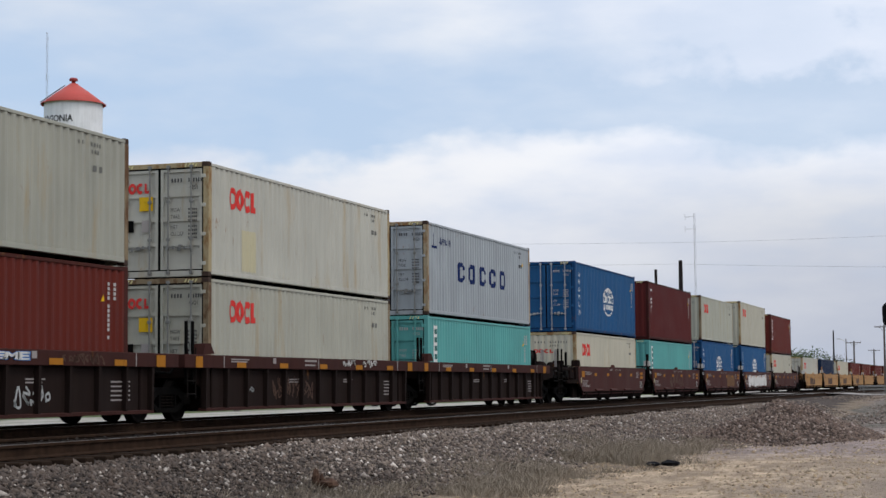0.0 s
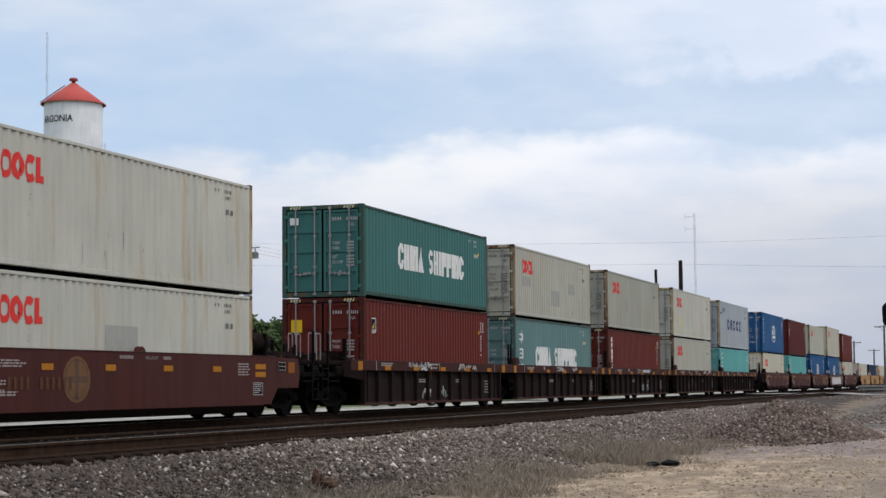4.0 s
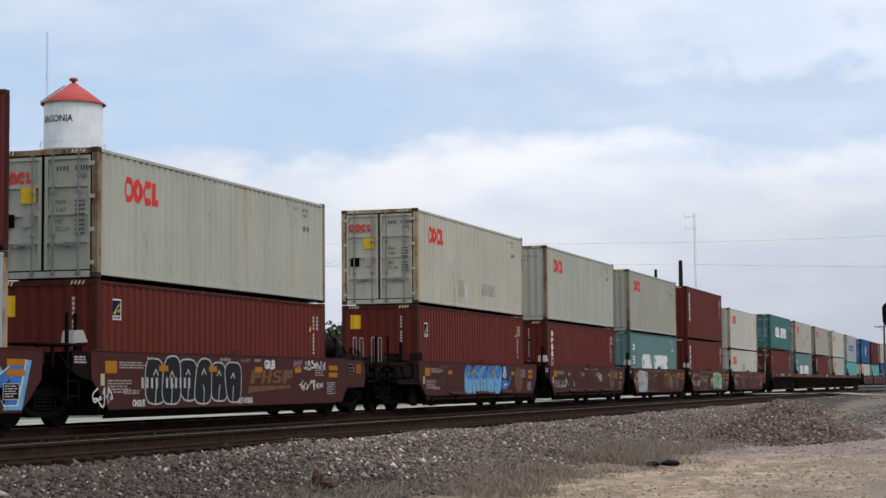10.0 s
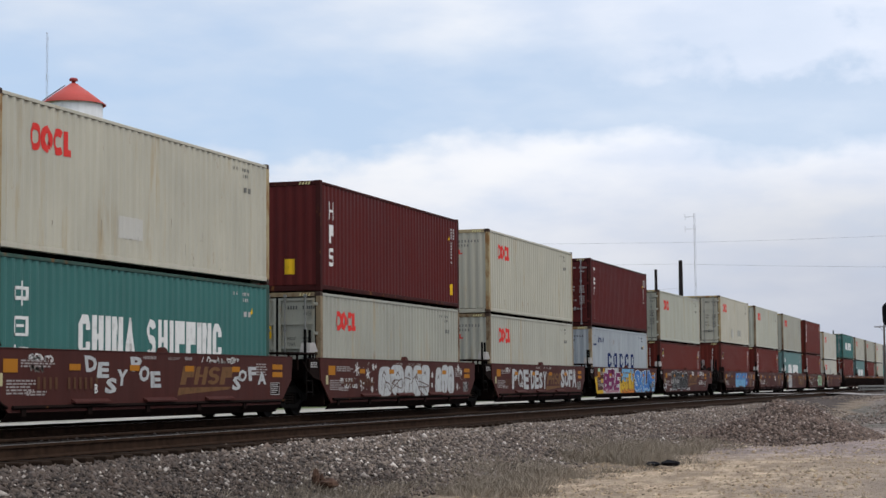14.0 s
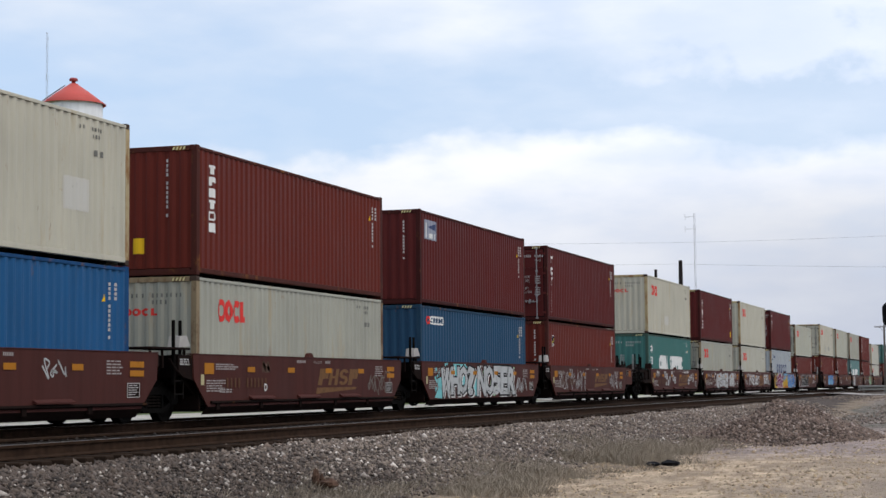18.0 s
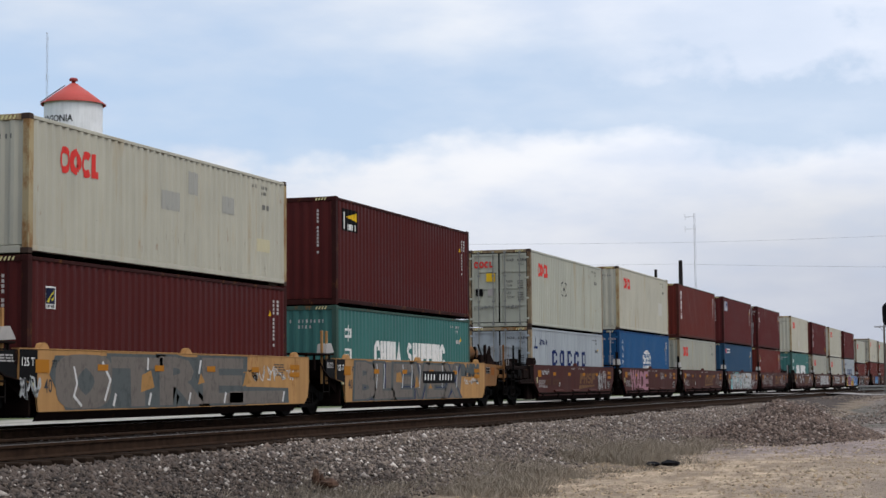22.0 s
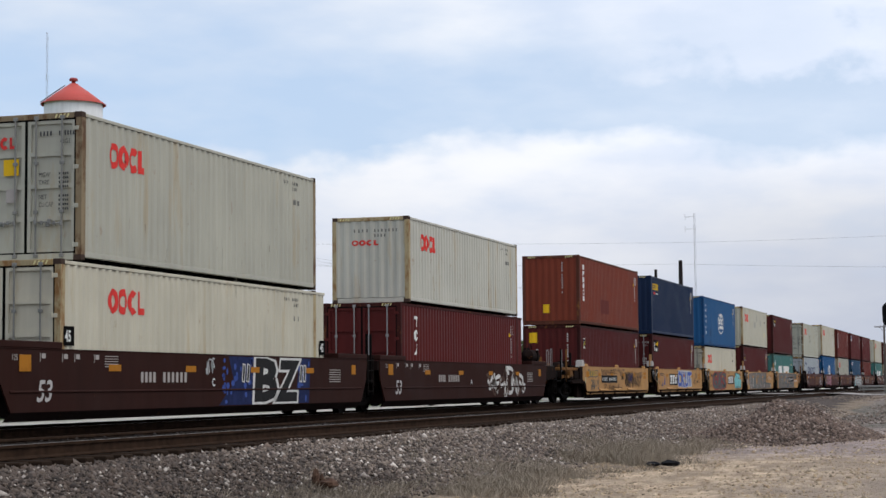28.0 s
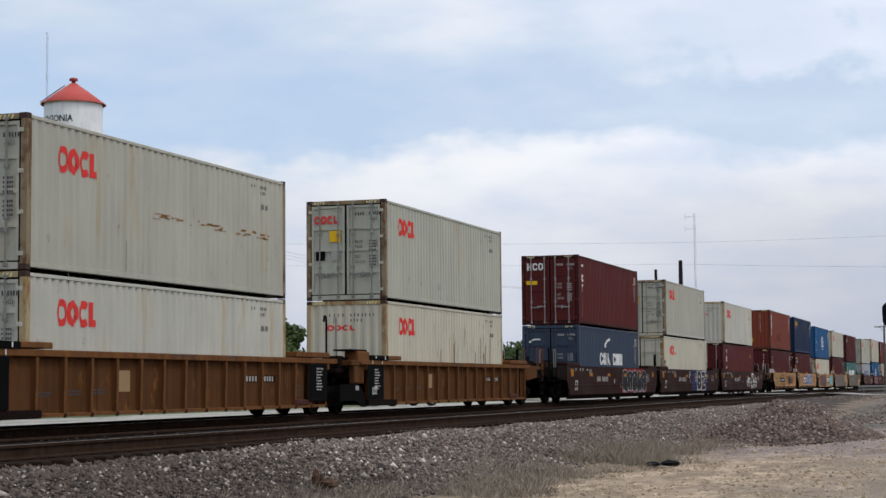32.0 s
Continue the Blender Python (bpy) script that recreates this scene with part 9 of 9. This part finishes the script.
# ---- dry grass at the foot of the shoulder ----
def dry_grass():
    r = random.Random(21)
    v, f = [], []
    for n_ in range(4700):
        y = 17 + 48 * r.random() ** 1.4
        x = 10.6 + 0.8 * noise.noise((y * 0.25, 4, 1)) + r.gauss(0, 0.55)
        if noise.noise((x * 0.7, y * 0.35, 9)) < -0.18 or y > 44 and r.random() < 0.6:
            continue
        tall = r.uniform(0.06, 0.19) * (2.0 if 34 < y < 41 else 1.1)
        if n_ > 3800:
            # single low tufts out on the yard
            x, tall = 11.3 + 7.2 * r.random() ** 1.6, r.uniform(0.02, 0.055)
            if noise.noise((x * 0.4, y * 0.15, 2)) < 0.0:
                continue
        zb = ground_height(x, y) - 0.03
        for _ in range(22):
            a, q = r.uniform(0, 6.28), r.uniform(0.0, 0.2)
            bx_, by_ = x + q * math.cos(a), y + q * math.sin(a)
            h = tall * r.uniform(0.5, 1.1)
            lx, ly = r.gauss(0, 0.6) * h, r.gauss(0, 0.6) * h
            w_ = r.uniform(0.003, 0.006)
            b = len(v)
            v += [(bx_ - w_, by_, zb), (bx_ + w_, by_, zb), (bx_ + lx * 0.5 + w_ * 0.6, by_ + ly * 0.5, zb + h * 0.6), (bx_ + lx * 0.5 - w_ * 0.6, by_ + ly * 0.5, zb + h * 0.6), (bx_ + lx, by_ + ly, zb + h)]
            f += [(b, b + 1, b + 2, b + 3), (b + 3, b + 2, b + 4)]
    me = bpy.data.meshes.new("dry_grass")
    me.from_pydata(v, [], f)
    me.materials.append(leaf_mat("straw_blades", (0.135, 0.112, 0.086), (0.36, 0.30, 0.228)))
    tagged(new("dry_grass", me), "grey-brown dry grass along the ballast foot", "dry grass", kind="stuff")


dry_grass()
rr2 = random.Random(31)
spots = []
for _ in range(14000):
    y = 15 + 40 * rr2.random() ** 1.5
    x = rr2.uniform(10.4, 18.5)
    if noise.noise((x * 0.5, y * 0.3, 5)) < -0.1 and rr2.random() < 0.7:
        continue
    spots.append((x, y, ground_height(x, y) + 0.03 * noise.noise((x * 1.7, y * 1.4, 3)) + 0.05 * noise.noise((x * 0.5, y * 0.4, 0)), rr2.uniform(0.010, 0.034) * (1.8 if rr2.random() > 0.92 else 1.0)))
stones("yard_pebbles", "small pebbles and clods on the dirt yard", spots, stone_mat("yard_pebble", (0.16, 0.12, 0.085), (0.60, 0.47, 0.32), (0.75, 0.62, 0.46)))

spots = []
for _ in range(9000):
    y = 54 + 62 * rr2.random() ** 1.2
    x = rr2.uniform(7.6, 9.5 + (y - 50) * 0.22)
    if noise.noise((x * 0.35, y * 0.12, 15)) < -0.12:
        continue
    spots.append((x, y, ground_height(x, y) + 0.02, rr2.uniform(0.02, 0.075)))
stones("yard_rubble", "grey-brown rubble scattered on the rough ground", spots, stone_mat("rubble_stone", (0.05, 0.042, 0.036), (0.30, 0.245, 0.215), (0.5, 0.43, 0.38)))

# ---- loose things on the shoulder ----


def lump(name, label, category, x, y, parts_, mat):
    t = thing(name, label, category, (x, y, ground_height(x, y)))
    r = random.Random(len(name))
    for pn, (dx_, dy_, sx, sy, sz) in parts_:
        g = Geo()
        ring_n = 10
        prof = []
        for k in range(6):
            a = math.pi * k / 5
            prof.append((max(0.02, math.sin(a)), 0.5 - 0.5 * math.cos(a)))
        g.lathe(prof, ring_n)
        g.v = [(p[0] * sx * r.uniform(0.75, 1.15), p[1] * sy * r.uniform(0.75, 1.15), p[2] * sz * r.uniform(0.85, 1.1)) for p in g.v]
        part(pn, g.mesh(pn, mat), t, "", (dx_, dy_, 0.03))
    return t


lump("driftwood", "rotten brown piece of broken timber on ballast", "timber", 9.52, 22.35, (("stub", (-0.13, 0, 0.06, 0.08, 0.26)), ("block", (0.04, 0.02, 0.15, 0.15, 0.15)), ("splinter", (-0.06, 0.02, 0.04, 0.05, 0.20))), plain("rotten_wood", (0.075, 0.042, 0.028), 0.95, 0, 0.5, 9.0))
lump("scrap_rubber", "torn black strip of rubber beside dry grass", "rubber scrap", 11.95, 33.4, (("strip", (-0.16, 0, 0.16, 0.2, 0.09)), ("strip", (0.16, 0.05, 0.2, 0.2, 0.12))), plain("black_rubber", (0.010, 0.010, 0.012), 0.8))

# ---- road crossing, signal, barrier ----
g = Geo()
rx = (-40, -9, -5.5, -3.2, -2.3, 2.6, 3.9, 7.4, 9, 12, 20, 60)
g.add([(x, y, max(ground_height(x, y) + 0.05, -0.05 if -2.5 < x < 7.5 else -0.3)) for y in (119, 127) for x in rx], [(i, i + 1, i + 13, i + 12) for i in range(11)])
tagged(new("road", g.mesh("road", plain("pale_concrete", (0.32, 0.295, 0.28), 0.9, 0, 0.2, 1.5))), "pale concrete road crossing the tracks", "road", kind="structure")


def rail_signal(px, dist, z):
    x, y = at(col(px), dist)
    zb = ground_height(x, y)
    t = thing("railway_signal", "black railway signal head on a grey mast", "railway signal", (x, y, zb))
    h = z - zb
    part("mast", cached("signal_mast", lambda g: g.tube((0, 0.2, 0), (0, 0.2, h + 0.5), 0.06, 10), GALV()), t)
    part("signal_head", cached("signal_head", lambda g: g.prism([(0.36 * math.cos(radians(q)), h + (0.28 if math.sin(radians(q)) > 0 else -0.28) + 0.36 * math.sin(radians(q))) for q in range(0, 360, 20)], -0.05, 0.05, 1), plain("signal_black", (0.008, 0.008, 0.009), 0.6)), t)
    for k in (-0.28, 0.28):
        hd = part("hood", cached("hood", lambda g: g.tube((0, -0.32, 0), (0, -0.05, 0), 0.13, 12), plain("signal_black", (0.008, 0.008, 0.009), 0.6)), t, "", (0, 0, h + k))
    return t


rail_signal(1575, 95, 4.15)
bx0, by0 = at(col(1552), 150)
bar = thing("road_barrier", "low grey steel guard rail beside the crossing", "guard rail", (bx0, by0, ground_height(bx0, by0)))
part("beam", cached("beam", lambda g: [g.cbox(-1.6, 2.6, -0.06, 0.06, 0.42, 0.60, 0.03), g.cbox(-1.6, 2.6, -0.10, -0.04, 0.20, 0.34, 0.03)], plain("guard_grey", (0.22, 0.22, 0.21), 0.6)), bar)
for k in (-1.2, 0.5, 2.2):
    part("post", cached("guard_post", lambda g: g.cbox(-0.07, 0.07, 0.0, 0.14, -0.3, 0.6, 0.01), plain("guard_grey", (0.22, 0.22, 0.21), 0.6)), bar, "", (k, 0.06, 0))


# ---- parked car beyond the tracks ----
def parked_car(x, y, turn):
    t = thing("parked_car", "white parked car on the pale lot", "car", (0, 0, 0))
    t.matrix_basis = Matrix.Translation((x, y, ground_height(x, y))) @ Matrix.Rotation(turn, 4, "Z")
    white = plain("car_white", (0.72, 0.72, 0.72), 0.3, 0, 0.03)
    body = [(-2.25, 0.35), (-2.3, 0.62), (-2.2, 0.86), (-1.5, 0.92), (0.95, 0.92), (2.05, 0.80), (2.25, 0.6), (2.2, 0.35)]
    cab = [(-1.55, 0.91), (-1.1, 1.38), (0.1, 1.42), (1.0, 0.91)]
    part("body", cached("car_body", lambda g: g.prism(body, -0.88, 0.88, 1), white), t)
    part("cabin", cached("car_cabin", lambda g: g.prism(cab, -0.78, 0.78, 1), white), t)
    for s in (-1, 1):
        part("window", cached("car_window|%d" % s, lambda g: g.prism([(-1.35, 0.95), (-1.0, 1.32), (0.05, 1.36), (0.8, 0.95)], s * 0.785, s * 0.79, 1), plain("car_glass", (0.02, 0.022, 0.025), 0.1, 0, 0.05)), t)
        for u in (-1.35, 1.35):
            wh = part("wheel", cached("car_tyre", lambda g: g.tube((0, -0.11, 0), (0, 0.11, 0), 0.33, 20), plain("tyre", (0.012, 0.012, 0.012), 0.85)), t, "", (u, s * 0.80, 0.33))
            part("rim", cached("car_rim", lambda g: g.tube((0, -0.12, 0), (0, 0.12, 0), 0.21, 10), GALV()), wh)


parked_car(-13.8, 93.4, math.atan2(2.2, 1.46))


# ---- the train runs ----
def travelled(t):
    return 14.764 * t + 0.01633 * ((t - 16) ** 2 - 256)


def motions():
    times = [0, 4, 8, 12, 16, 20, 24, 28, 32]
    for ob, y0, z0 in MOVERS:
        walk(ob, [(t, pose(0, y0 + travelled(t), z0)) for t in times])
    done = {}
    for ob, a in WHEELS:
        if a not in done:
            rows = []
            for k in range(32 * FPS + 1):
                t = k / FPS
                rows.append((t, pose(0, a, 0.46, -math.degrees(travelled(t) / 0.46) % 360)))
            walk(ob, rows)
            done[a] = ob
        else:
            src = done[a].animation_data
            ob.rotation_mode = "QUATERNION"
            ob.animation_data_create()
            ob.animation_data.action = src.action
            ob.animation_data.action_slot = src.action_slot


motions()
